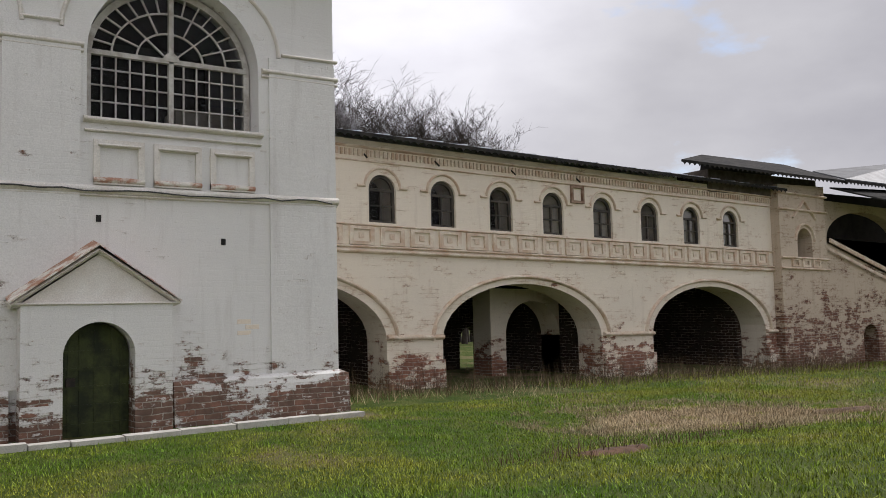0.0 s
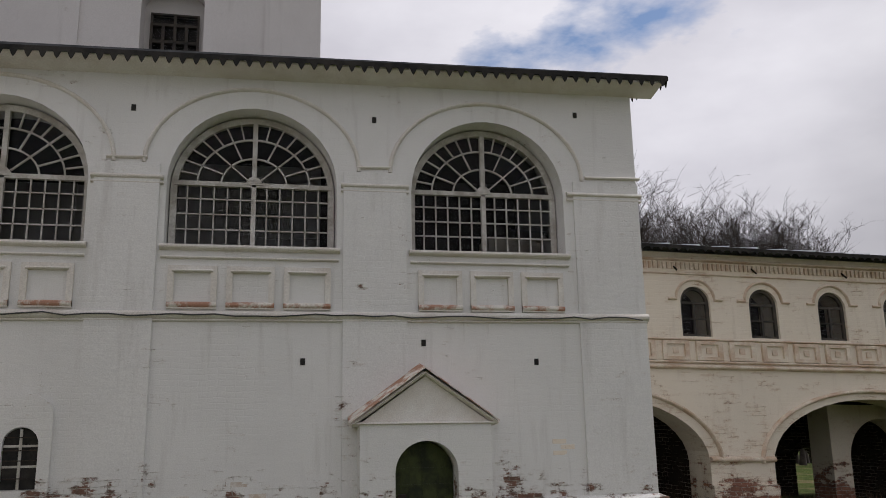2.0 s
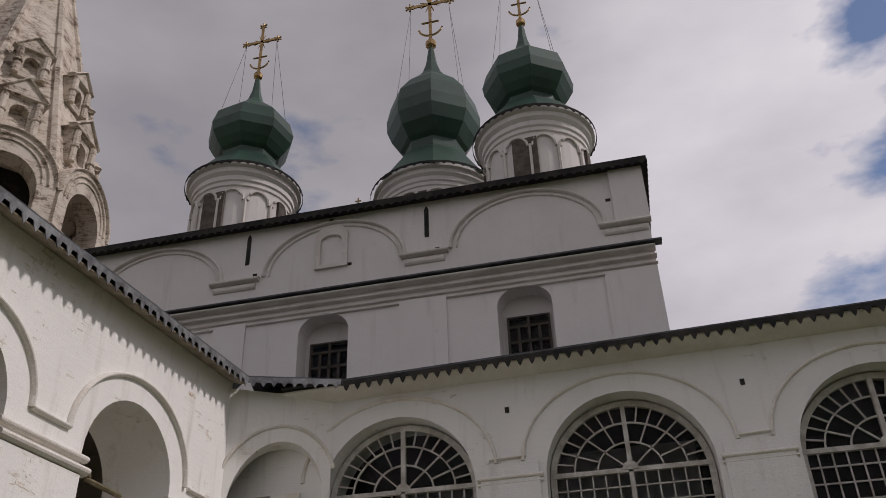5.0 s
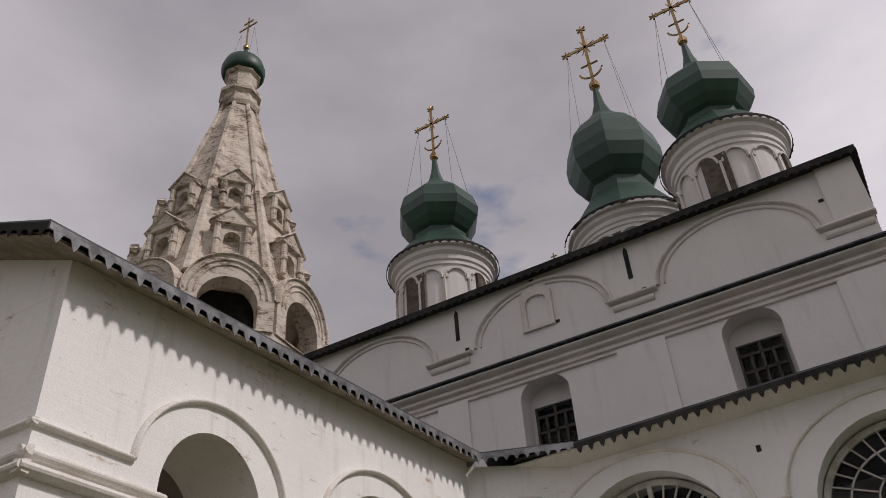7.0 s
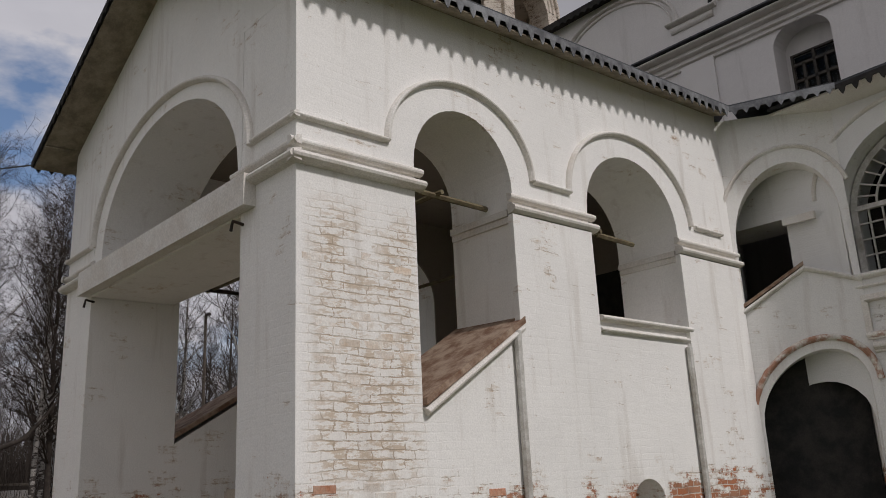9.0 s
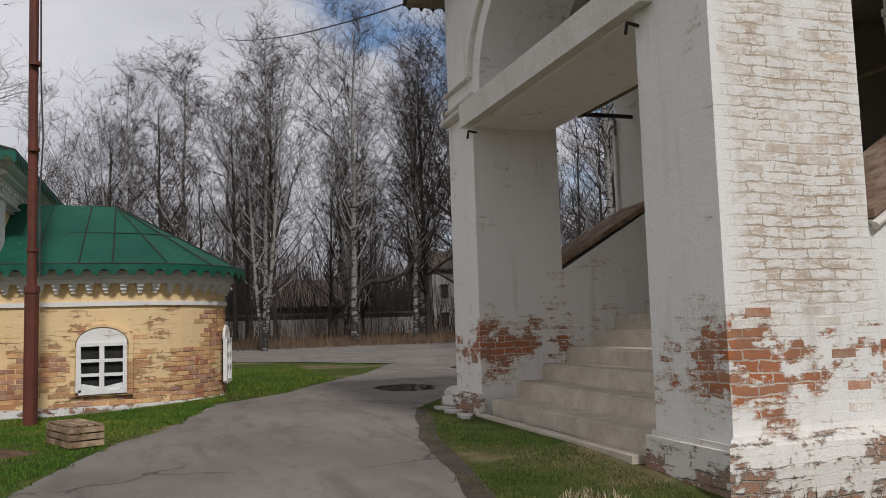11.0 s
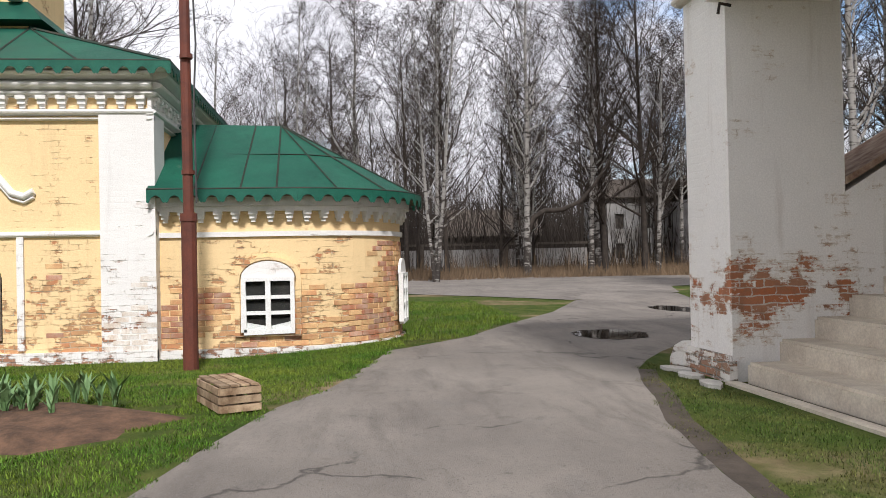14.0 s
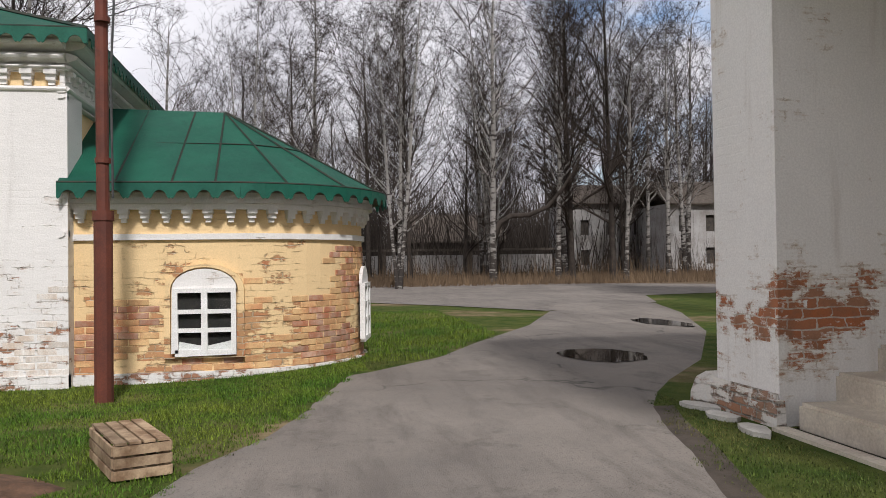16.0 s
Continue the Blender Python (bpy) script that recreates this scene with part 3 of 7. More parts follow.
def quad_slab(bm, a, b, c, d, t):
    """A thick sheet on four corners, t downwards."""
    up = [bm.verts.new(p) for p in (a, b, c, d)]
    lo = [bm.verts.new(Vector(p) - Vector((0, 0, t))) for p in (a, b, c, d)]
    bm.faces.new(up); bm.faces.new(lo)
    for i in range(4):
        bm.faces.new((up[i], up[(i + 1) % 4], lo[(i + 1) % 4], lo[i]))
    return bm


def smooth01(t):
    t = min(1.0, max(0.0, t))
    return t * t * (3 - 2 * t)


def ground_z(x, y):
    yard = smooth01((y + 11.5) / 8.0) * smooth01((x + 15.5) / 3.5)
    z = -0.58 * yard
    z -= 0.022 * max(0.0, min(x, 30.0)) * yard
    z -= 0.12 * smooth01((-x - 19) / 4) * smooth01((-y - 12) / 3)
    return z


# ---- ground ----
def grid_ground():
    xs = [-900, -500, -300, -200, -140, -100, -80] + [-70 + i * 2.5 for i in range(16)] + [-30 + i * 0.6 for i in range(80)] + [18 + i * 2 for i in range(12)] + [60, 100, 200, 400, 900]
    ys = [-900, -400, -200, -100, -60, -45, -35, -28] + [-24 + i * 0.6 for i in range(50)] + [6 + i * 2 for i in range(12)] + [40, 70, 120, 250, 500, 900]
    bm = bmesh.new()
    rows = [[bm.verts.new((x, y, ground_z(x, y))) for x in xs] for y in ys]
    for j in range(len(ys) - 1):
        for i in range(len(xs) - 1):
            bm.faces.new((rows[j][i], rows[j][i + 1], rows[j + 1][i + 1], rows[j + 1][i]))
    return bm


tagged(new("ground", mesh_of(grid_ground(), "ground", m_ground, True)), "grassy ground with fresh green and dry straw patches", "ground", kind="structure")
ROAD_L = [(30, -17.0), (4, -16.6), (-6, -16.0), (-11, -15.0), (-13.67, -14.5), (-14.7, -14.35), (-16.56, -14.0), (-18.0, -13.65), (-18.95, -13.2), (-20.2, -12.85), (-21.6, -12.58), (-22.7, -12.3), (-24.4, -10.9), (-26.1, -10.1), (-30, -8.0), (-34.8, -6.1)]
ROAD_R = [(30, -12.6), (4, -12.4), (-6, -12.1), (-10.5, -11.3), (-12.8, -10.9), (-14.4, -10.57), (-16.6, -10.2), (-17.8, -9.85), (-18.9, -9.6), (-19.7, -9.35), (-20.4, -9.0), (-21.2, -8.5), (-23.0, -7.2), (-27.4, -4.9), (-33, -2.8), (-38, -1.4)]


def road_mesh():
    bm = bmesh.new()
    prev = None
    k = 8
    for a, b in zip(ROAD_L, ROAD_R):
        row = []
        for i in range(k + 1):
            x, y = a[0] + (b[0] - a[0]) * i / k, a[1] + (b[1] - a[1]) * i / k
            row.append(bm.verts.new((x, y, ground_z(x, y) + 0.025 - (0.03 if i in (0, k) else 0))))
        if prev:
            for i in range(k):
                bm.faces.new((prev[i], prev[i + 1], row[i + 1], row[i]))
        prev = row
    return bm


tagged(new("road", mesh_of(road_mesh(), "road", m_asph, True)), "worn grey asphalt drive with cracks and ragged edges", "road", kind="structure")
bm = bmesh.new()
cross = [(-34.8, -6.1), (-38, -7.9), (-42, -10.6), (-50, -14), (-64, -20), (-66, -8), (-62, 4), (-54, 12), (-46, 9), (-43.5, 0.5), (-38, -1.4)]
bm.faces.new([bm.verts.new((x, y, 0.02)) for x, y in cross])
bmesh.ops.triangulate(bm, faces=bm.faces)
tagged(new("road_crossing", mesh_of(bm, "road_crossing", m_asph)), "grey asphalt road crossing in front of the trees", "road", kind="structure")


# ---- white gallery ----
GY = 0.0
gf = plane_frame((0, GY, 0), (1, 0, 0), (0, -1, 0))
gallery = thing("gallery", "long whitewashed brick gallery with arched windows", "building")
WIN_C = [-2.66, -6.49, -10.25]
WHALF, WSILL, WSPRING = 1.31, 4.0, 5.0
GEAVE0, GEAVE1 = 7.0, 6.78


def gallery_wall():
    outer = [(-22.0, -0.9), (0.0, -0.9), (0.0, 7.05), (-22.0, 6.75)]
    holes = [arch(c, WHALF, WSILL, WSPRING, 1.28) for c in WIN_C]
    holes.append(arch(-3.85, 0.475, -0.56, 0.56, 0.46))
    holes.append([(-13.75, 3.1), (-12.42, 3.1), (-12.42, 5.15), (-13.75, 5.15)])
    holes.append(arch(-12.25, 0.68, -0.8, 1.9, 0.6, 12))
    return slab2d(bmesh.new(), outer, holes, gf, -0.9, 0.0)


gal_wall = part("wall", gallery_wall(), m_gal, gallery, "whitewashed brick front wall with peeling base")
part("end_wall", boxes((-0.9, 0.0, 0.9, 6.0, -1.2, 7.0)), m_gal, gallery)
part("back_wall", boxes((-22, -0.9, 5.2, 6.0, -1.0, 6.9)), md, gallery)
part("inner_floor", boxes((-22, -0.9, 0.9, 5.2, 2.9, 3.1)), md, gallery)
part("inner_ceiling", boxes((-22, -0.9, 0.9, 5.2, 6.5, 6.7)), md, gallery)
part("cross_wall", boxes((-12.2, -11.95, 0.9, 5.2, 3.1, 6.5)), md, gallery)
# battered plinth with a rounded top
pl = bmesh.new()
for x0, x1 in ((-12.9, -4.95), (-2.75, 0.0)):
    m = plane_frame((0, GY, 0), (1, 0, 0), (0, -1, 0))
    prof = [(-0.9, 0.0), (-0.9, 0.2), (-0.05, 0.13), (0.06, 0.11), (0.12, 0.05), (0.12, 0.0)]
    a = [pl.verts.new(m @ Vector((x0, v, w))) for v, w in prof]
    b = [pl.verts.new(m @ Vector((x1 + (0.15 if x1 == 0 and w > 0.06 else 0.0), v, w))) for v, w in prof]
    for i in range(len(prof)):
        j = (i + 1) % len(prof)
        pl.faces.new((a[i], a[j], b[j], b[i]))
    pl.faces.new(a); pl.faces.new(b)
gal_plinth = part("plinth", pl, m_gal, gallery, "battered plinth of bare dirty brick")
part("plinth", boxes((0.0, 0.15, -0.12, 6.0, -1.2, 0.0)), m_gal, gallery)
# flat pilaster strips
for x0, x1 in ((-1.18, 0.0), (-5.08, -4.06), (-8.85, -7.9)):
    part("pilaster", boxes((x0, x1, -0.045, 0.01, 0.12, 5.28)), m_gal, gallery)
# string course and sagging cable
moulding(gallery, [(-11.4, 2.92), (0.04, 2.95)], gf, 0.14, 0.09, m_mould, "string_course", "thin projecting string course")
moulding(gallery, [(-11.4, 2.84), (0.02, 2.87)], gf, 0.05, 0.05, m_mould, "string_course")
for x0, x1 in ((-1.3, 0.06), (-5.12, -4.02), (-8.9, -7.84)):
    moulding(gallery, [(x0, 5.05), (x1, 5.06)], gf, 0.09, 0.08, m_mould, "capital")
    moulding(gallery, [(x0, 4.96), (x1, 4.97)], gf, 0.05, 0.05, m_mould, "capital")
for x0, x1 in ((-0.95, 0.06), (-4.86, -4.3), (-8.7, -8.1)):
    moulding(gallery, [(x0, 5.36), (x1, 5.38)], gf, 0.06, 0.06, m_mould, "fillet")
for c in WIN_C:
    moulding(gallery, arc(c, 1.66, 5.3, 1.3), gf, 0.07, 0.055, m_mould, "arch_moulding", "raised moulding round the arch")


def gallery_window(c):
    win = new("window")
    win.parent = gallery
    w = -0.42
    r = WHALF - 0.07
    fm = bmesh.new()
    sweep(fm, [(c - r, WSILL + 0.1), (c - r, WSPRING)] + list(reversed(arc(c, r, WSPRING, 1.2)))[1:-1] + [(c + r, WSPRING), (c + r, WSILL + 0.1)], plane_frame((0, GY - w, 0), (1, 0, 0), (0, -1, 0)), 0.1, 0.06, [(-0.5, 0), (-0.5, 1), (0.5, 1), (0.5, 0)])
    part("frame", fm, m_bars, win)
    gm = bmesh.new()
    fr = plane_frame((0, GY - w, 0), (1, 0, 0), (0, -1, 0))
    zt, rise = WSPRING + 0.1, 1.08
    def bar(u0, v0, u1, v1, t=0.021):
        d = Vector((u1 - u0, v1 - v0)); n = Vector((-d.y, d.x)).normalized() * t / 2
        p = [(u0 + n.x, v0 + n.y), (u1 + n.x, v1 + n.y), (u1 - n.x, v1 - n.y), (u0 - n.x, v0 - n.y)]
        f = [gm.verts.new(fr @ Vector((a, b, 0.045))) for a, b in p]; k = [gm.verts.new(fr @ Vector((a, b, 0.005))) for a, b in p]
        gm.faces.new(f); gm.faces.new(k)
        for i in range(4):
            gm.faces.new((f[i], f[(i + 1) % 4], k[(i + 1) % 4], k[i]))
    nx = 12
    for i in range(1, nx):
        u = c - r + 2 * r * i / nx
        bar(u, WSILL + 0.1, u, zt)
    for v in (4.35, 4.6, 4.85):
        bar(c - r, v, c + r, v)
    for q0, q1, n in ((0.12, 0.42, 4), (0.42, 0.72, 8), (0.72, 1.0, 16)):
        for k in range(1, n):
            a = math.pi * k / n
            bar(c + q0 * r * math.cos(a), zt + q0 * rise * math.sin(a), c + q1 * r * math.cos(a), zt + q1 * rise * math.sin(a), 0.024)
    for q in (0.42, 0.72):
        pts = arc(c, q * r, zt, q * rise, 22)
        for a, b in zip(pts, pts[1:]):
            bar(*a, *b, 0.026)
    part("grille", gm, m_bars, win, "white-painted iron glazing bars")
    mm = bmesh.new()
    for p0, p1, t in (((c, WSILL + 0.1), (c, zt + rise - 0.02), 0.075), ((c - r, zt), (c + r, zt), 0.075)):
        sweep(mm, [p0, p1], fr, t, 0.075, [(-0.5, 0), (-0.5, 1), (0.5, 1), (0.5, 0)])
    part("mullion", mm, m_bars, win)
    hb = slab2d(bmesh.new(), arc(c, 0.13, zt, 0.14, 12), [], fr, 0.0, 0.085)
    part("hub", hb, m_bars, win)
    gp = bmesh.new()
    gp.faces.new([gp.verts.new(fr @ Vector((u, v, -0.02))) for u, v in arch(c, r, WSILL + 0.1, WSPRING, 1.18)])
    pane = part("pane", gp, m_glass, win, "dusty dark glass")
    pane.visible_shadow = False
    sm = bmesh.new()
    sweep(sm, [(c - WHALF - 0.05, WSILL - 0.03), (c + WHALF + 0.05, WSILL - 0.03)], gf, 0.1, 0.1)
    part("sill", sm, m_mould, win, "chipped projecting sill")
    pm = bmesh.new()
    sweep(pm, [(c - WHALF - 0.03, WSILL - 0.19), (c + WHALF + 0.03, WSILL - 0.19)], gf, 0.05, 0.06)
    part("fillet", pm, m_mould, win)
    for k in (-0.86, 0.0, 0.86):
        bmp = slab2d(bmesh.new(), [(c + k - 0.36, 3.02), (c + k + 0.36, 3.02), (c + k + 0.36, 3.68), (c + k - 0.36, 3.68)], [[(c + k - 0.27, 3.12), (c + k + 0.27, 3.12), (c + k + 0.27, 3.58), (c + k - 0.27, 3.58)]], gf, 0.0, 0.05)
        sweep(bmp, [(c + k - 0.3, 3.6), (c + k + 0.3, 3.6)], gf, 0.06, 0.085)
        part("panel", bmp, m_mould, win, "raised plaster panel with a worn lower edge")
        part("panel_edge", sweep(bmesh.new(), [(c + k - 0.36, 3.08), (c + k + 0.36, 3.08)], gf, 0.11, 0.08), m_edge, win, "bare brick panel edge")


for c in WIN_C:
    gallery_window(c)
# putlog holes: raised black patches paint the dark of each hole
for x, z in ((-1.95, 2.22), (-5.68, 2.23), (-8.02, 2.25), (-8.35, 6.18), (-4.58, 6.2), (-1.06, 6.5), (-3.8, 2.52)):
    part("putlog_hole", boxes((x - 0.035, x + 0.035, -0.012, 0.01, z - 0.05, z + 0.05)), m_dark, gallery, "small black putlog hole")
# low barred window in an arched recess
cw_ = -10.45
part("recess_moulding", slab2d(bmesh.new(), arch(cw_, 0.62, -0.4, 1.45, 0.42, 16), [arch(cw_, 0.5, -0.4, 1.35, 0.38, 16)], gf, 0.0, 0.05), m_gal, gallery, "arched recess round a low window")
# Flat black panel paints the dark of the window hole.
part("recess_back", slab2d(bmesh.new(), arch(cw_, 0.27, 0.2, 0.98, 0.25, 12), [], gf, 0.004, 0.008), m_dark, gallery, "black barred low window")
for u0, v0, u1, v1 in ((cw_, 0.2, cw_, 1.22), (cw_ - 0.27, 0.42, cw_ + 0.27, 0.42), (cw_ - 0.27, 0.66, cw_ + 0.27, 0.66), (cw_ - 0.27, 0.92, cw_ + 0.27, 0.92)):
    part("window_bar", sweep(bmesh.new(), [(u0, v0), (u1, v1)], gf, 0.03, 0.035), m_iron, gallery)
rnw = random.Random(9)
part("wall_cable", tube(bmesh.new(), [(x * 0.3 - 11.2, -0.105, 2.93 + rnw.uniform(-0.035, 0.02)) for x in range(38)], 0.011, 5), m_rope, gallery, "sagging black cable on the string course")
# roof
rf = bmesh.new()
quad_slab(rf, (-12.2, -0.5, 6.86), (0.5, -0.5, 7.14), (0.5, 4.5, 8.2), (-12.2, 4.5, 7.95), 0.05)
quad_slab(rf, (-22, 0.3, 6.98), (-12.2, 0.3, 7.02), (-12.2, 4.5, 7.95), (-22, 4.5, 7.95), 0.05)
part("roof", rf, m_metal, gallery, "low grey sheet-metal roof")
part("valance", valance(bmesh.new(), (-11.1, -0.5, 6.84), (0.5, -0.5, 7.12), 0.19, 0.2, 0.012, 0.4), m_dark, gallery, "scalloped dark sheet-metal eave")
part("valance", valance(bmesh.new(), (0.5, -0.5, 7.12), (0.5, 4.5, 8.18), 0.19, 0.2, 0.012, 0.4), m_dark, gallery)
sf = bmesh.new()
quad_slab(sf, (-12.9, -0.46, 6.77), (0.42, -0.46, 7.04), (0.42, 0.02, 6.94), (-12.9, 0.02, 6.67), 0.03)
part("soffit", sf, m_mould, gallery)
# pedimented doorcase
dc = slab2d(bmesh.new(), [(-4.85, -0.75), (-2.85, -0.75), (-2.85, 1.28), (-4.85, 1.28)], [arch(-3.85, 0.475, -0.7, 0.56, 0.46)], gf, 0.0, 0.42)
part("doorcase", dc, m_gal, gallery, "projecting whitewashed doorcase")
pe = slab2d(bmesh.new(), [(-4.85, 1.28), (-2.85, 1.28), (-3.85, 1.98)], [], gf, 0.0, 0.36)
part("pediment", pe, m_mould, gallery, "triangular plaster pediment")
for pts in ([(-4.98, 1.27), (-3.87, 2.03)], [(-3.87, 2.03), (-2.74, 1.27)]):
    part("pediment_moulding", sweep(bmesh.new(), pts, gf, 0.12, 0.47), m_mould, gallery)
moulding(gallery, [(-4.93, 1.28), (-2.8, 1.27)], gf, 0.09, 0.46, m_mould, "pediment_moulding")
pc = bmesh.new()
quad_slab(pc, (-5.0, -0.49, 1.31), (-3.87, -0.49, 2.11), (-3.87, 0.0, 2.2), (-5.0, 0.0, 1.4), 0.02)
quad_slab(pc, (-3.87, -0.49, 2.11), (-2.73, -0.49, 1.31), (-2.73, 0.0, 1.4), (-3.87, 0.0, 2.2), 0.02)
part("pediment_cover", pc, m_edge, gallery, "mossy sheet-metal pediment cover")
door = new("door"); door.parent = gallery
part("door_leaf", slab2d(bmesh.new(), arch(-3.85, 0.46, -0.62, 0.56, 0.44), [], gf, -0.02, 0.075), m_door, door, "moss-green sheet-iron door leaf")
for z in (-0.42, -0.16, 0.1, 0.36, 0.6):
    part("strap", boxes((-4.29, -3.41, -0.095, -0.075, z - 0.018, z + 0.018)), m_door, door, "riveted iron strap")
for x in (-4.2, -4.05, -3.85, -3.62, -3.5):
    part("strap", boxes((x - 0.015, x + 0.015, -0.09, -0.076, -0.6, 0.78 if abs(x + 3.85) > 0.3 else 0.9)), m_door, door)
part("lock", boxes((-4.24, -4.12, -0.12, -0.075, 0.12, 0.24)), m_iron, door)
kb = bmesh.new()
rnd = random.Random(5)
x = -9.2
while x < -0.1:
    l = rnd.uniform(0.45, 0.8)
    box(kb, x, x + l - 0.02, -1.0 + rnd.uniform(-0.03, 0.03), -0.78, -0.7, -0.50 + rnd.uniform(-0.02, 0.02))
    x += l
tagged(new("edging", mesh_of(kb, "edging", m_slab)), "row of pale stone edging slabs along the wall", "edging", kind="structure")

# ---- cream arcaded wing ----
SHEAR = -0.024
wingM = Matrix(((1, 0, 0, 0), (0, 0, -1, 3.0), (SHEAR, 1, 0, 0.05), (0, 0, 0, 1)))
wing = thing("arcaded_wing", "cream-washed brick wing on three wide arches", "building")
WX = [2.61, 4.2, 5.86, 7.5, 9.2, 10.95, 12.65, 14.36]
wo_ = [(-2.0, -1.1), (16.5, -1.1), (16.5, 4.78), (-2.0, 4.78)]
wh = [arch(x, 0.34, 3.0, 3.72, 0.34, 12) for x in WX]
wh += [arch(0.2, 2.45, -1.05, 0.45, 1.3), arch(6.55, 2.45, -1.05, 0.42, 1.33), arch(13.35, 2.45, -1.05, 0.48, 1.33)]
part("wall", slab2d(bmesh.new(), wo_, wh, wingM, -0.9, 0.0), m_wing, wing, "cream brick wall with flaking wash")
# The end wall takes the same darkened brick, so it reads as shaded.
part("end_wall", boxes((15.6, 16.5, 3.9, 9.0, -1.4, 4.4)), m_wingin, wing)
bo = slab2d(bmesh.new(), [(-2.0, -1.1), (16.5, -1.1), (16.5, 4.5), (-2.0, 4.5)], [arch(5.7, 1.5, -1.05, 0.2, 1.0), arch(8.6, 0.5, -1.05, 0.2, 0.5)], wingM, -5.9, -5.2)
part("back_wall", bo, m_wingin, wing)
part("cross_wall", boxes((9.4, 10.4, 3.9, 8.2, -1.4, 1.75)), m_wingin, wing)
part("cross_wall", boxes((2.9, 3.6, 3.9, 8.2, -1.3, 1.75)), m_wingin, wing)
iw = slab2d(bmesh.new(), [(7.0, -1.1), (9.6, -1.1), (9.6, 1.72), (7.0, 1.72)], [arch(8.45, 0.95, -1.05, 0.45, 0.95)], wingM, -2.9, -2.1)
part("inner_arcade", iw, m_wing, wing, "inner whitewashed wall with dark arches")
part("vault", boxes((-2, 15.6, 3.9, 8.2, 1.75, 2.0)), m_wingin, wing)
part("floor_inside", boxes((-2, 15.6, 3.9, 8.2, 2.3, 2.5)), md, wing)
for c, s in ((0.2, 0.45), (6.55, 0.42), (13.35, 0.48)):
    part("arch_moulding", sweep(bmesh.new(), arc(c, 2.72, s, 1.5), wingM, 0.09, 0.09), m_wmould, wing, "raised roll moulding round the arch")
for x0, x1 in ((2.7, 4.05), (9.1, 10.85), (15.85, 16.6)):
    part("impost", sweep(bmesh.new(), [(x0 - 0.05, 0.5), (x1 + 0.05, 0.5)], wingM, 0.12, 0.1), m_wmould, wing)
    pb = slab2d(bmesh.new(), [(x0 - 0.06, -1.1), (x1 + 0.06, -1.1), (x1 + 0.06, 0.0), (x0 - 0.06, 0.0)], [], wingM, -0.5, 0.09)
    part("pier_base", pb, m_wing, wing, "bare brick pier base")
for z, wd, pr in ((2.36, 0.1, 0.1), (2.46, 0.06, 0.07), (2.93, 0.05, 0.06), (4.32, 0.04, 0.05), (4.62, 0.06, 0.09)):
    part("string_course", sweep(bmesh.new(), [(-0.5, z), (16.5, z)], wingM, wd, pr), m_wmould, wing)
for i in range(21):
    x = 0.55 + i * 0.76
    pn = slab2d(bmesh.new(), [(x - 0.3, 2.5), (x + 0.3, 2.5), (x + 0.3, 2.9), (x - 0.3, 2.9)], [[(x - 0.2, 2.57), (x + 0.2, 2.57), (x + 0.2, 2.83), (x - 0.2, 2.83)]], wingM, 0.0, 0.055)
    slab2d(pn, [(x - 0.06, 2.64), (x + 0.06, 2.64), (x + 0.06, 2.76), (x - 0.06, 2.76)], [], wingM, 0.0, 0.03)
    part("panel", pn, m_wmould, wing, "sunk square parapet panel")
dt = bmesh.new()
for i in range(160):
    x = -0.3 + i * 0.105
    v = [(x, 4.42), (x + 0.05, 4.42), (x + 0.05, 4.56), (x, 4.56)]
    slab = [dt.verts.new(wingM @ Vector((a, b, 0.05))) for a, b in v]
    bk = [dt.verts.new(wingM @ Vector((a, b, 0.0))) for a, b in v]
    dt.faces.new(slab)
    for k in range(4):
        dt.faces.new((slab[k], slab[(k + 1) % 4], bk[(k + 1) % 4], bk[k]))
part("dentil_band", dt, m_wmould, wing, "band of small brick dentils")
fp = slab2d(bmesh.new(), [(8.08, 3.84), (8.52, 3.84), (8.52, 4.3), (8.08, 4.3)], [[(8.15, 3.91), (8.45, 3.91), (8.45, 4.23), (8.15, 4.23)]], wingM, 0.0, 0.06)
part("plaque", fp, m_cap, wing, "square brick frame")


def wing_window(x):
    win = new("window"); win.parent = wing
    part("hood_moulding", sweep(bmesh.new(), [(x - 0.62, 3.78), (x - 0.44, 3.78)] + list(reversed(arc(x, 0.44, 3.78, 0.42, 14)))[1:-1] + [(x + 0.44, 3.78), (x + 0.62, 3.78)], wingM, 0.06, 0.06), m_wmould, win)
    f = bmesh.new()
    lift = wingM @ Matrix.Translation((0, 0, -0.13))
    sweep(f, [(x - 0.31, 3.02), (x - 0.31, 3.72)] + list(reversed(arc(x, 0.31, 3.72, 0.31, 12)))[1:-1] + [(x + 0.31, 3.72), (x + 0.31, 3.02), (x - 0.31, 3.03)], lift, 0.07, 0.06, [(-0.5, 0), (-0.5, 1), (0.5, 1), (0.5, 0)])
    sweep(f, [(x, 3.02), (x, 3.74)], lift, 0.04, 0.05, [(-0.5, 0), (-0.5, 1), (0.5, 1), (0.5, 0)])
    sweep(f, [(x - 0.3, 3.72), (x + 0.3, 3.72)], lift, 0.05, 0.055, [(-0.5, 0), (-0.5, 1), (0.5, 1), (0.5, 0)])
    sweep(f, [(x - 0.3, 3.38), (x + 0.3, 3.38)], lift, 0.03, 0.045, [(-0.5, 0), (-0.5, 1), (0.5, 1), (0.5, 0)])
    part("frame", f, m_dkframe, win, "dark weathered wooden frame")
    g = bmesh.new()
    g.faces.new([g.verts.new(lift @ Vector((u, v, -0.01))) for u, v in arch(x, 0.31, 3.02, 3.72, 0.31, 12)])
    p = part("pane", g, m_glass, win); p.visible_shadow = False


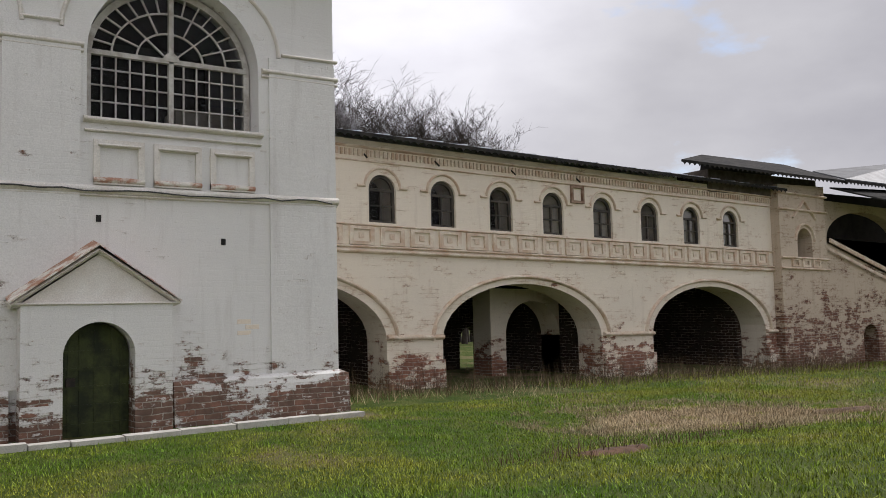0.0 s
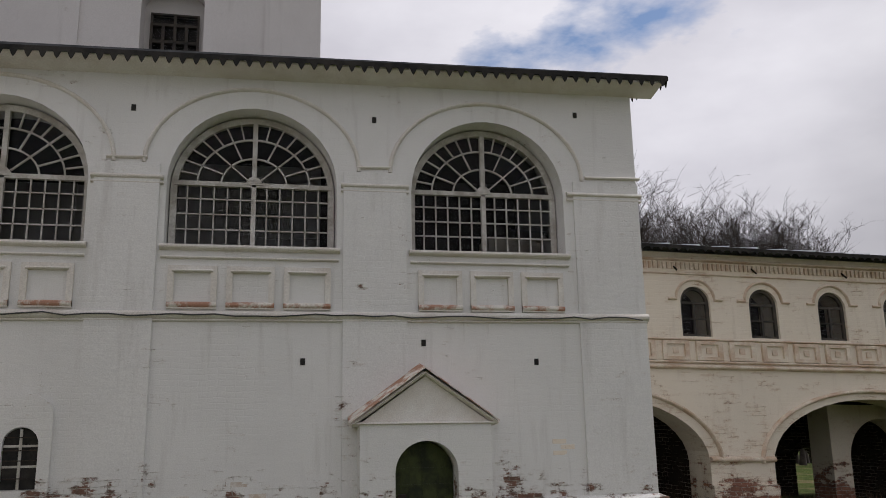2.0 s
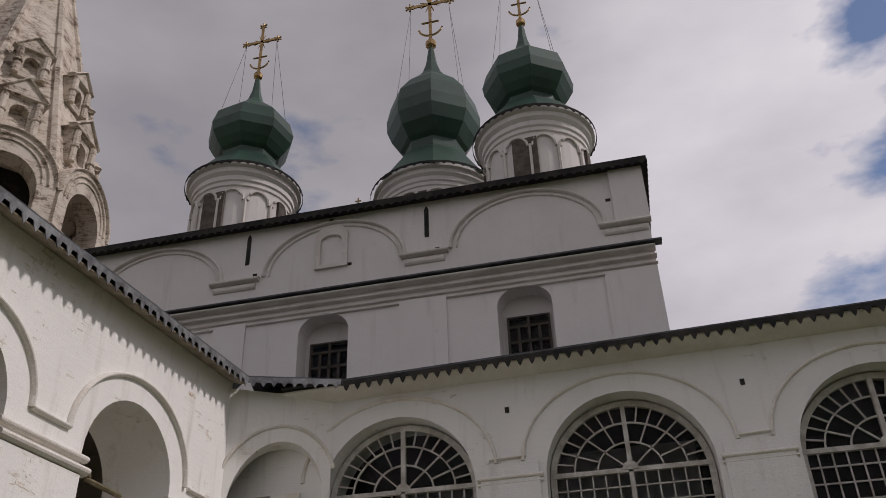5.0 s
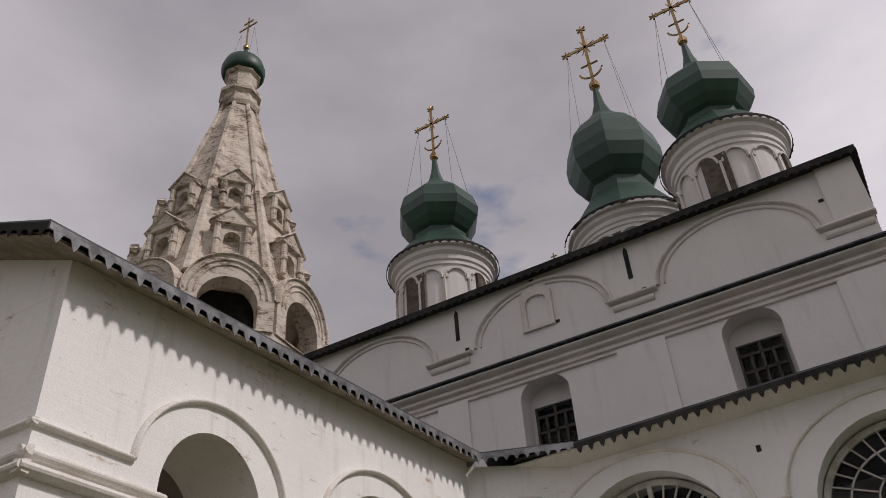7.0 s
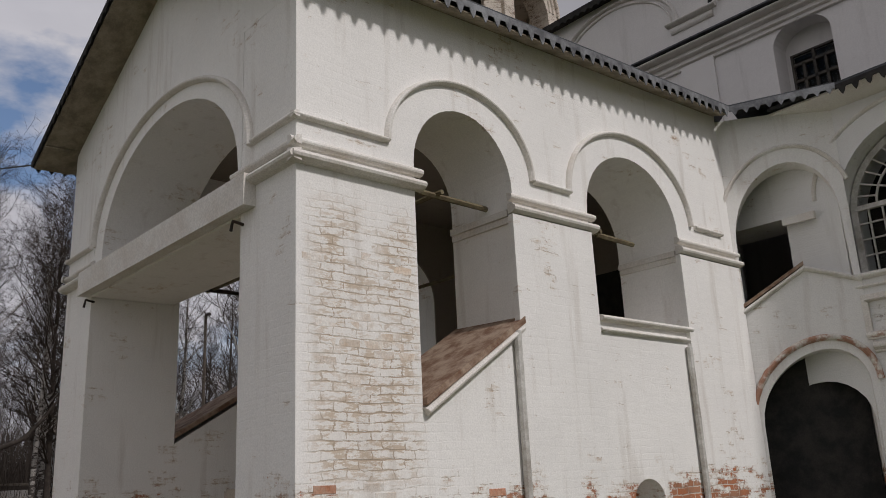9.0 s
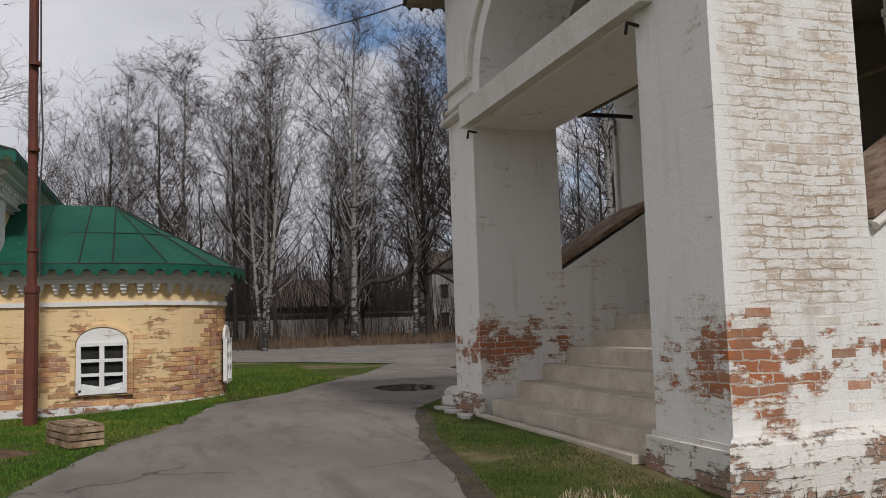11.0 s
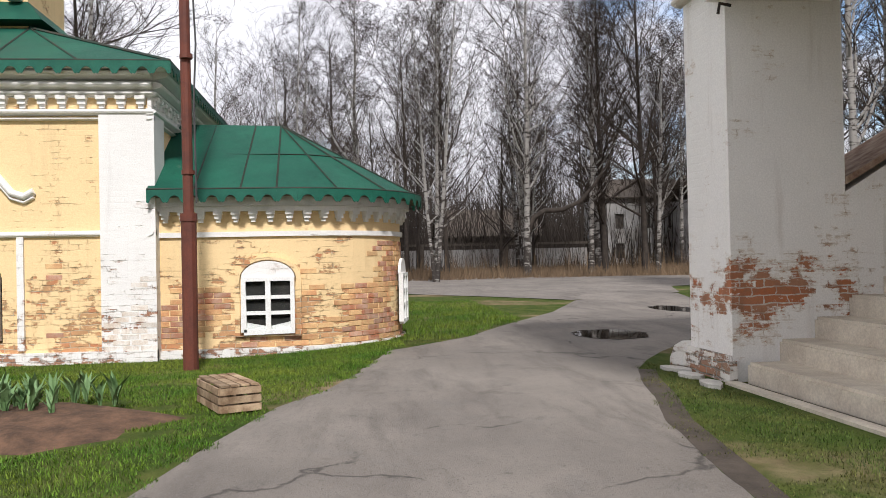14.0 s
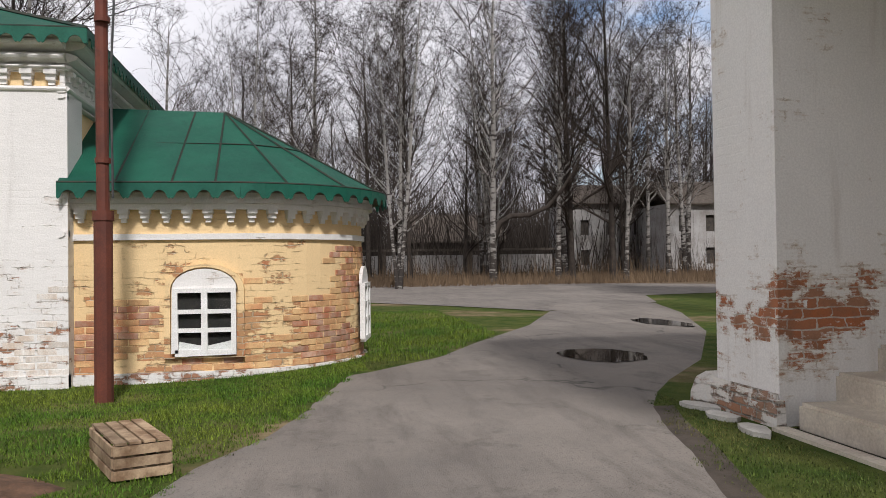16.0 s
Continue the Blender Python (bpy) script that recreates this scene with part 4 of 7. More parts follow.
for x in WX:
    wing_window(x)
for x in (8.3, 4.0, 6.2, 2.15):
    part("roof_spout", tube(bmesh.new(), [(x, 3.0, 4.55 + SHEAR * x), (x + 0.02, 2.86, 4.42 + SHEAR * x)], 0.02, 6), m_iron, wing)
rw = bmesh.new()
quad_slab(rw, (-1.0, 2.6, 4.93), (16.6, 2.6, 4.52), (16.6, 6.0, 5.25), (-1.0, 6.0, 5.66), 0.04)
quad_slab(rw, (-1.0, 6.0, 5.66), (16.6, 6.0, 5.25), (16.6, 9.2, 4.5), (-1.0, 9.2, 4.9), 0.04)
part("roof", rw, m_wing_roof, wing, "bright tin sheet roof")
sr = bmesh.new()
for i in range(26):
    x = -0.8 + i * 0.68
    tube(sr, [(x, 2.62, 4.945 + SHEAR * (x + 1) * 0.97), (x, 5.95, 5.665 + SHEAR * (x + 1) * 0.97)], 0.018, 5)
part("roof_seam", sr, m_wing_roof, wing)
part("valance", valance(bmesh.new(), (-1.0, 2.58, 4.92), (16.6, 2.58, 4.51), 0.13, 0.2), m_dark, wing, "dark toothed eave boards")

# ---- stair block beside the wing ----
stairs = thing("stair_block", "cream brick stair block with dark plank roofs", "building")
sM = Matrix(((1, 0, 0, 0), (0, 0, -1, 2.7), (SHEAR, 1, 0, 0.05), (0, 0, 0, 1)))
part("wall", slab2d(bmesh.new(), [(16.3, -1.4), (18.7, -1.4), (18.7, 5.1), (16.3, 5.0)], [arch(17.55, 0.38, 2.75, 3.3, 0.4, 12)], sM, -0.8, 0.0), m_stairw, stairs)
part("inner_panel", boxes((16.9, 18.3, 3.75, 3.8, 2.3, 3.28)), m_teal, stairs, "teal-painted inner wall")
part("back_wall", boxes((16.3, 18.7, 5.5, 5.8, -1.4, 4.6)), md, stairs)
for z in (2.42, 2.75, 4.25, 4.75):
    part("string_course", sweep(bmesh.new(), [(16.25, z), (18.75, z)], sM, 0.08, 0.09), m_wmould, stairs)
part("pediment_moulding", sweep(bmesh.new(), [(16.95, 4.0), (17.55, 4.55), (18.15, 4.0)], sM, 0.07, 0.08), m_wmould, stairs)
part("arch_moulding", sweep(bmesh.new(), arc(17.55, 0.5, 3.3, 0.52, 14), sM, 0.07, 0.07), m_wmould, stairs)
for x in (17.0, 17.55, 18.1):
    part("panel", slab2d(bmesh.new(), [(x - 0.2, 2.48), (x + 0.2, 2.48), (x + 0.2, 2.72), (x - 0.2, 2.72)], [[(x - 0.12, 2.53), (x + 0.12, 2.53), (x + 0.12, 2.67), (x - 0.12, 2.67)]], sM, 0.0, 0.05), m_wmould, stairs)
st = slab2d(bmesh.new(), [(18.7, -1.5), (28, -1.5), (28, 0.9), (19.0, 3.3), (18.7, 3.3)], [arch(21.2, 0.45, -1.3, 0.25, 0.42, 12)], sM, -0.7, -0.12)
part("flight_wall", st, m_stairw, stairs, "stair wall with a sloping parapet and plaster loss")
part("coping", sweep(bmesh.new(), [(18.9, 3.4), (28, 1.0)], sM, 0.16, 0.03), m_wmould, stairs)
part("coping", sweep(bmesh.new(), [(18.9, 3.1), (28, 0.7)], sM, 0.1, 0.0), m_wmould, stairs)
up = slab2d(bmesh.new(), [(18.7, 3.0), (28, 1.6), (28, 4.75), (18.7, 4.75)], [arch(21.6, 2.3, 1.9, 3.5, 1.0, 16)], sM, -0.75, -0.35)
part("upper_wall", up, m_stairw, stairs)
part("inner_wall", boxes((18.7, 28, 5.0, 5.3, -1.4, 5.0)), md, stairs)
rr = bmesh.new()
quad_slab(rr, (11.4, 2.2, 4.95), (18.9, 2.0, 4.82), (19.5, 4.6, 5.8), (15.2, 4.6, 5.8), 0.06)
quad_slab(rr, (15.2, 4.6, 5.8), (19.5, 4.6, 5.8), (20.5, 7.5, 4.9), (18.4, 7.5, 4.9), 0.06)
part("plank_roof", rr, m_dark, stairs, "dark weathered plank roof")
part("valance", valance(bmesh.new(), (11.4, 2.18, 4.95), (18.9, 1.98, 4.81), 0.13, 0.2), m_dark, stairs)
part("gable_fill", boxes((13.4, 18.7, 2.95, 4.1, 4.3, 4.95)), m_wood_dark, stairs)
r2 = bmesh.new()
quad_slab(r2, (18.7, 1.9, 4.86), (29, 1.9, 4.8), (29, 5, 6.7), (21.8, 5, 5.8), 0.05)
part("roof", r2, m_metal, stairs, "weathered grey tin roof")
part("valance", valance(bmesh.new(), (18.6, 1.88, 4.82), (29, 1.88, 4.77), 0.14, 0.2), m_dark, stairs)
r3 = bmesh.new()
quad_slab(r3, (18.9, 1.3, 4.25), (29, 1.3, 3.6), (29, 2.6, 5.0), (18.9, 2.6, 4.7), 0.05)
part("canopy", r3, m_dark, stairs, "sagging dark plank canopy")

# ---- cathedral ----
CY = 4.5
cf = plane_frame((0, CY, 0), (1, 0, 0), (0, -1, 0))
cath = thing("cathedral", "tall whitewashed cathedral with green onion domes", "church")
CW = [-8.41, -13.49]
part("wall", slab2d(bmesh.new(), [(-20.8, 0), (-5.22, 0), (-5.22, 13.85), (-20.8, 13.85)], [arch(x, 0.66, 8.6, 10.46, 0.5, 14) for x in CW], cf, -0.8, 0.0), m_cath, cath)
part("side_wall", boxes((-6.02, -5.22, 5.3, 20.0, 0, 13.85)), m_cath, cath)
part("side_wall", boxes((-20.8, -20.0, 5.3, 20.0, 0, 13.85)), m_cath, cath)
for x in CW:
    win = new("window"); win.parent = cath
    f = bmesh.new()
    fr = plane_frame((0, CY + 0.55, 0), (1, 0, 0), (0, -1, 0))
    SQ = [(-0.5, 0), (-0.5, 1), (0.5, 1), (0.5, 0)]
    for p in ([(x - 0.5, 9.21), (x - 0.5, 10.36), (x + 0.5, 10.36), (x + 0.5, 9.21)], [(x, 9.21), (x, 10.36)], [(x - 0.25, 9.21), (x - 0.25, 10.11)], [(x + 0.25, 9.21), (x + 0.25, 10.11)], [(x - 0.5, 10.11), (x + 0.5, 10.11)], [(x - 0.5, 9.71), (x + 0.5, 9.71)]):
        sweep(f, p, fr, 0.06, 0.07, SQ)
    part("frame", f, m_dkframe, win, "dark wooden frame with glazing bars")
    g = bmesh.new()
    g.faces.new([g.verts.new(fr @ Vector((a, b, 0.0))) for a, b in ((x - 0.5, 9.21), (x + 0.5, 9.21), (x + 0.5, 10.36), (x - 0.5, 10.36))])
    part("pane", g, m_glass, win)
    part("reveal", slab2d(bmesh.new(), arch(x, 0.68, 8.6, 10.46, 0.52, 14), [[(x - 0.52, 9.0), (x + 0.52, 9.0), (x + 0.52, 10.38), (x - 0.52, 10.38)]], fr, -0.1, -0.02), m_cath, win)
# Near-black box behind the windows stands for the unlit interior.
part("inside_shade", boxes((-19.9, -5.9, 6.2, 6.4, 0, 14)), md, cath)
for z, wd, pr in ((11.44, 0.14, 0.22), (11.22, 0.1, 0.14), (11.04, 0.06, 0.08)):
    part("cornice", sweep(bmesh.new(), [(-20.8, z), (-5.19, z)], cf, wd, pr), m_cmould, cath)
for x0, x1 in ((-10.3, -6.4), (-15.6, -11.5), (-20.4, -16.5)):
    part("frieze", sweep(bmesh.new(), [(x0, 10.9), (x1, 10.9)], cf, 0.05, 0.07), m_cmould, cath)
part("metal_flashing", boxes((-20.9, -5.02, CY - 0.27, CY + 0.02, 11.52, 11.56)), m_metal, cath)
for x0, x1 in ((-6.45, -5.22), (-11.5, -10.3), (-16.5, -15.6)):
    part("pilaster", boxes((x0, x1, CY - 0.06, CY + 0.01, 5, 10.96)), m_cath, cath)
for x0, x1 in ((-6.4, -5.16), (-11.45, -10.2), (-16.75, -15.35)):
    part("capital", sweep(bmesh.new(), [(x0, 12.25), (x1, 12.25)], cf, 0.14, 0.16), m_cmould, cath)
    part("capital", sweep(bmesh.new(), [(x0 + 0.1, 12.06), (x1 - 0.1, 12.06)], cf, 0.2, 0.08), m_cmould, cath)
for c in (-8.2, -13.3, -18.4):
    part("blind_arch", sweep(bmesh.new(), arc(c, 1.95, 12.3, 1.36), cf, 0.1, 0.1), m_cmould, cath, "blind gable arch moulding")
    part("blind_arch", sweep(bmesh.new(), arc(c, 1.79, 12.3, 1.22), cf, 0.06, 0.05), m_cmould, cath)
# Black panels paint the dark inside the slits and putlog holes.
for x in (-10.76, -15.76):
    part("slit", slab2d(bmesh.new(), [(x - 0.06, 12.75), (x + 0.06, 12.75), (x + 0.06, 13.6), (x, 13.72), (x - 0.06, 13.6)], [], cf, -0.01, 0.012), m_dark, cath, "narrow black slit")
for x, z in ((-6.1, 13.0), (-10.5, 12.35), (-15.5, 12.4), (-12.85, 12.3), (-13.4, 13.75)):
    part("putlog_hole", boxes((x - 0.06, x + 0.06, CY - 0.012, CY + 0.01, z - 0.04, z + 0.04)), m_dark, cath)
ni = slab2d(bmesh.new(), arch(-13.35, 0.45, 12.25, 13.25, 0.3, 12), [arch(-13.35, 0.3, 12.35, 13.05, 0.2, 10)], cf, 0.0, 0.08)
part("niche", ni, m_cmould, cath, "small arched blind niche")
part("roof", boxes((-21.1, -5.02, CY - 0.3, 20.3, 13.85, 13.96)), m_dark, cath, "black-edged flat roof")
part("valance", valance(bmesh.new(), (-21.1, CY - 0.3, 13.87), (-5.02, CY - 0.3, 13.87), 0.16, 0.24), m_dark, cath)
part("valance", valance(bmesh.new(), (-5.02, CY - 0.3, 13.87), (-5.02, 20, 13.87), 0.16, 0.24), m_dark, cath)
part("corner_pier", boxes((-6.0, -5.17, CY - 0.1, CY + 0.01, 12.3, 13.82)), m_cath, cath)


def cross_top(parent, c, z, s, ornate):
    bm = bmesh.new()
    box(bm, c[0] - 0.028 * s, c[0] + 0.028 * s, c[1] - 0.025, c[1] + 0.025, z, z + 1.5 * s)
    box(bm, c[0] - 0.38 * s, c[0] + 0.38 * s, c[1] - 0.025, c[1] + 0.025, z + 0.99 * s, z + 1.05 * s)
    if ornate:
        for dx, dz in ((-0.38, 1.02), (0.38, 1.02), (0, 1.5)):
            p = Vector((c[0] + dx * s, c[1], z + dz * s))
            for a in range(3):
                k = radians(a * 60 + 30)
                q = Vector((math.cos(k), 0, math.sin(k))) * 0.09 * s
                tube(bm, [p - q, p + q], [0.02 * s, 0.02 * s], 5)
        for a in range(8):
            k = radians(a * 45 + 22)
            p = Vector((c[0], c[1], z + 1.02 * s)); q = Vector((math.cos(k), 0, math.sin(k)))
            tube(bm, [p + q * 0.05 * s, p + q * 0.2 * s], [0.016 * s, 0.008 * s], 4)
        tube(bm, [Vector((c[0] + 0.22 * s * math.cos(radians(a)), c[1], z + 0.42 * s + 0.2 * s * math.sin(radians(a)))) for a in range(190, 360, 20)], 0.02 * s, 5)
        tube(bm, [(c[0] - 0.16 * s, c[1], z + 0.55 * s), (c[0] + 0.16 * s, c[1], z + 0.55 * s)], 0.02 * s, 5)
    else:
        box(bm, c[0] - 0.2 * s, c[0] + 0.2 * s, c[1] - 0.025, c[1] + 0.025, z + 1.22 * s, z + 1.28 * s)
    lathe(bm, [(0.02, -0.14 * s), (0.09 * s, -0.06 * s), (0.1 * s, 0.02 * s), (0.05 * s, 0.1 * s), (0.02, 0.14 * s)], (c[0], c[1], z), 10)
    part("cross", bm, m_gold, parent, "gilded openwork cross")


def guy_chains(parent, c, z0, z1, r, s):
    for sx, sy in ((-1, -0.7), (1, -0.7), (-1, 0.7), (1, 0.7)):
        part("chain", tube(bmesh.new(), [(c[0] + sx * 0.36 * s, c[1], z1), (c[0] + sx * r * 0.72, c[1] + sy * r * 0.72, z0)], 0.007, 4), m_iron, parent)


def dome(c, rd, zb, zt, sk, neck, bulb, spike, crs, s):
    """Drum from zb to zt of radius rd with an eight-sided green onion dome."""
    if rd > 0:
        lathe_prof = [(rd, zb), (rd, zt - 0.75), (rd + 0.05, zt - 0.72), (rd + 0.05, zt - 0.6), (rd + 0.1, zt - 0.55), (rd + 0.1, zt - 0.4), (rd + 0.2, zt - 0.3), (rd + 0.2, zt - 0.15), (rd + 0.3, zt - 0.1), (rd + 0.3, zt)]
        part("drum", lathe(bmesh.new(), lathe_prof, (c[0], c[1], 0), 40), m_cath, cath, "whitewashed cylindrical drum")
        ar = bmesh.new()
        for k in range(12):
            a0 = radians(15 + 30 * k)
            pts = []
            for i in range(11):
                t = math.pi * i / 10
                a = a0 + math.cos(t) * radians(12.5)
                pts.append(Vector((c[0] + (rd + 0.03) * math.cos(a), c[1] + (rd + 0.03) * math.sin(a), zt - 1.25 + 0.38 * math.sin(t))))
            tube(ar, pts, 0.05, 5)
            part("blind_arch", ar, m_cmould, cath)
            ar = bmesh.new()
            a = a0 + radians(15)
            tube(ar, [(c[0] + (rd + 0.03) * math.cos(a), c[1] + (rd + 0.03) * math.sin(a), zb), (c[0] + (rd + 0.03) * math.cos(a), c[1] + (rd + 0.03) * math.sin(a), zt - 1.2)], 0.055, 5)
            part("colonnette", ar, m_cmould, cath)
            ar = bmesh.new()
        ar.free()
        for k in range(4):
            a = radians(-96 + 90 * k)
            m = plane_frame((c[0] + (rd - 0.05) * math.cos(a), c[1] + (rd - 0.05) * math.sin(a), 0), (-math.sin(a), math.cos(a), 0), (math.cos(a), math.sin(a), 0))
            part("drum_window", slab2d(bmesh.new(), [(-0.36, zb), (0.36, zb), (0.36, zt - 0.95), (-0.36, zt - 0.95)], [], m, -0.1, 0.09), m_wood_dark, cath, "boarded dark drum window")
        vb = bmesh.new()
        n = 44
        for k in range(n):
            a, b = 2 * math.pi * k / n, 2 * math.pi * (k + 1) / n
            r = sk[0][0] + 0.02
            valance(vb, (c[0] + r * math.cos(a), c[1] + r * math.sin(a), sk[0][1]), (c[0] + r * math.cos(b), c[1] + r * math.sin(b), sk[0][1]), 0.14, 0.26)
        part("valance", vb, m_dark, cath)
    part("dome", lathe(bmesh.new(), sk + neck + bulb + spike, (c[0], c[1], 0), 8, 0.2), m_dome, cath, "faceted dark green onion dome")
    cross_top(cath, c, crs, s, True)
    guy_chains(cath, c, bulb[2][1], crs + s * 0.95, bulb[2][0], s)


for cx in (-17.45, -7.95):
    dome((cx, 7.0), 1.52, 14.3, 17.1, [(1.85, 17.1), (1.8, 17.16), (1.4, 17.7), (1.1, 18.1)], [(0.92, 18.2), (0.92, 18.45), (1.05, 18.55)], [(1.22, 18.78), (1.4, 19.1), (1.45, 19.42), (1.3, 19.95), (0.84, 20.42), (0.44, 20.8)], [(0.28, 21.05), (0.16, 21.5), (0.09, 22.1)], 22.3, 1.65)
dome((-12.0, 11.0), 1.95, 14.3, 18.5, [(2.35, 18.5), (2.25, 18.6), (1.8, 19.3), (1.35, 20.0)], [(1.15, 20.2), (1.15, 20.6), (1.3, 20.75)], [(1.6, 21.2), (1.78, 21.7), (1.8, 22.2), (1.65, 22.9), (1.2, 23.6), (0.65, 24.2)], [(0.45, 24.5), (0.22, 25.2), (0.1, 26.1)], 26.3, 2.3)
cross_top(cath, (-13.9, 8.0), 16.2, 0.5, False)

# ---- tent-roofed bell tower ----
tower = thing("bell_tower", "weathered white octagonal bell tower with a tall tent roof", "tower")
tcx, tcy = -26.8, 6.0
OCT = math.pi / 8 + 0.12
TZ0, TZ1, TR0, TR1 = 18.0, 29.3, 3.6, 0.72
part("tent_roof", lathe(bmesh.new(), [(TR0, TZ0), (TR1, TZ1)], (tcx, tcy, 0), 8, OCT), m_tent, tower, "steep eight-sided weathered brick tent")
for k in range(8):
    a = OCT + k * math.pi / 4
    part("rib", tube(bmesh.new(), [(tcx + TR0 * math.cos(a), tcy + TR0 * math.sin(a), TZ0), (tcx + TR1 * math.cos(a), tcy + TR1 * math.sin(a), TZ1)], [0.2, 0.1], 6), m_tent, tower)
part("shaft", lathe(bmesh.new(), [(3.9, 0), (3.9, 15.3), (4.15, 15.4), (4.15, 15.7)], (tcx, tcy, 0), 8, OCT), m_tent, tower)
part("neck", lathe(bmesh.new(), [(0.85, 29.4), (0.95, 29.6), (0.95, 29.8), (0.8, 29.9), (0.8, 30.2), (0.98, 30.3), (0.98, 30.5), (0.7, 30.65), (0.7, 31.6), (0.85, 31.7), (0.85, 31.8)], (tcx, tcy, -0.32), 8, OCT), m_tent, tower)
part("dome", lathe(bmesh.new(), [(0.9, 31.8), (1.0, 32.0), (1.02, 32.3), (0.9, 32.7), (0.5, 33.05), (0.2, 33.4), (0.08, 33.8)], (tcx, tcy, -0.32), 24), m_dome, tower, "small green onion dome", True)
cross_top(tower, (tcx, tcy), 33.68, 1.5, False)
guy_chains(tower, (tcx, tcy), 31.9, 34.9, 0.9, 1.2)
for k in range(8):
    a = OCT + (k + 0.5) * math.pi / 4
    ap = math.cos(math.pi / 8)
    d = Vector((math.cos(a), math.sin(a), 0)); u = Vector((-math.sin(a), math.cos(a), 0))
    o = Vector((tcx, tcy, 0)) + d * 3.75
    m = plane_frame(o, u, d)
    part("bell_arch", slab2d(bmesh.new(), arch(0, 1.55, 15.7, 17.0, 1.6, 16), [arch(0, 1.0, 15.75, 16.6, 1.05, 16)], m, -0.6, 0.15), m_tent, tower, "open bell arch with a keel moulding")
    for r, pr in ((1.55, 0.25), (1.3, 0.22), (1.1, 0.2)):
        part("arch_moulding", sweep(bmesh.new(), arc(0, r, 16.9, r + 0.1, 18), m, 0.12, pr), m_tent, tower)
    for zz, sc in ((18.9, 0.82), (21.7, 0.68)):
        rr_ = (TR0 + (TR1 - TR0) * (zz - TZ0) / (TZ1 - TZ0)) * ap
        mm_ = plane_frame(Vector((tcx, tcy, 0)) + d * rr_, u, d)
        dm = slab2d(bmesh.new(), [(-0.8 * sc, zz), (0.8 * sc, zz), (0.8 * sc, zz + 1.75 * sc), (-0.8 * sc, zz + 1.75 * sc)], [arch(0, 0.36 * sc, zz + 0.25, zz + 1.0 * sc, 0.36 * sc, 10)], mm_, -0.8, 0.12)
        dormer = part("dormer", dm, m_tent, tower, "small pedimented dormer window")
        part("gable", slab2d(bmesh.new(), [(-0.95 * sc, zz + 1.75 * sc), (0.95 * sc, zz + 1.75 * sc), (0, zz + 2.6 * sc)], [], mm_, -1.0, 0.2), m_tent, dormer)
        gmld = bmesh.new()
        sweep(gmld, [(-1.0 * sc, zz + 1.75 * sc), (0, zz + 2.68 * sc), (1.0 * sc, zz + 1.75 * sc)], mm_, 0.14, 0.3)
        sweep(gmld, [(-0.95 * sc, zz + 1.72 * sc), (0.95 * sc, zz + 1.72 * sc)], mm_, 0.14, 0.28)
        part("gable_moulding", gmld, m_tent, dormer)
        for sx in (-0.66, 0.66):
            part("colonnette", lathe(bmesh.new(), [(0.12, zz), (0.12, zz + 0.7 * sc), (0.17, zz + 0.75 * sc), (0.17, zz + 0.85 * sc), (0.12, zz + 0.9 * sc), (0.12, zz + 1.6 * sc)], tuple(mm_ @ Vector((sx * sc, 0, 0.2)))[:2] + (0,), 8), m_tent, dormer)
        # Black panel paints the shade behind the dormer opening.
        part("opening", slab2d(bmesh.new(), arch(0, 0.38 * sc, zz + 0.25, zz + 1.0 * sc, 0.38 * sc, 10), [], mm_, -0.5, -0.35), m_dark, dormer)
# Black core paints the shade within the bell arches.
part("bell_chamber", lathe(bmesh.new(), [(2.6, 15.5), (2.6, 18.2)], (tcx, tcy, 0), 8, OCT), m_dark, tower)


# small barred window low in the gallery wall
low_win = new("window"); low_win.parent = gallery
part("surround", slab2d(bmesh.new(), arch(-9.55, 0.4, 0.3, 1.5, 0.28, 16), [arch(-9.55, 0.235, 0.46, 1.08, 0.24, 14)], gf, -0.01, 0.07), m_gal, low_win, "plain whitewashed arched surround")
# Black backing paints the unlit inside; the wall has no opening here.
part("dark_backing", slab2d(bmesh.new(), arch(-9.55, 0.23, 0.47, 1.08, 0.23, 14), [], gf, 0.003, 0.012), m_dark, low_win)
part("casement_bar", boxes((-9.57, -9.535, GY - 0.04, GY - 0.013, 0.47, 1.29)), m_bars, low_win)
for z in (0.78, 1.06):
    part("casement_bar", boxes((-9.77, -9.33, GY - 0.035, GY - 0.014, z - 0.016, z + 0.016)), m_bars, low_win)
for z in (0.62, 0.86, 1.0, 1.18):
    part("iron_bar", boxes((-9.77, -9.33, GY - 0.058, GY - 0.044, z - 0.007, z + 0.007)), m_iron, low_win)

# ---- white entrance porch ----
PX, PXL, PF = -12.93, -19.5, -8.85
porch = thing("porch", "whitewashed brick entrance porch with arches and a gable roof", "porch")
pr_ = plane_frame((PX, 0, 0), (0, 1, 0), (1, 0, 0))
pll = plane_frame((PXL, 0, 0), (0, 1, 0), (-1, 0, 0))
pf_ = plane_frame((0, PF, 0), (1, 0, 0), (0, -1, 0))
A1 = (-6.63, 0.755)
A2 = (-3.44, 1.03)


def side_eave(y):
    return 6.42 + (y + 9.4) * 0.043


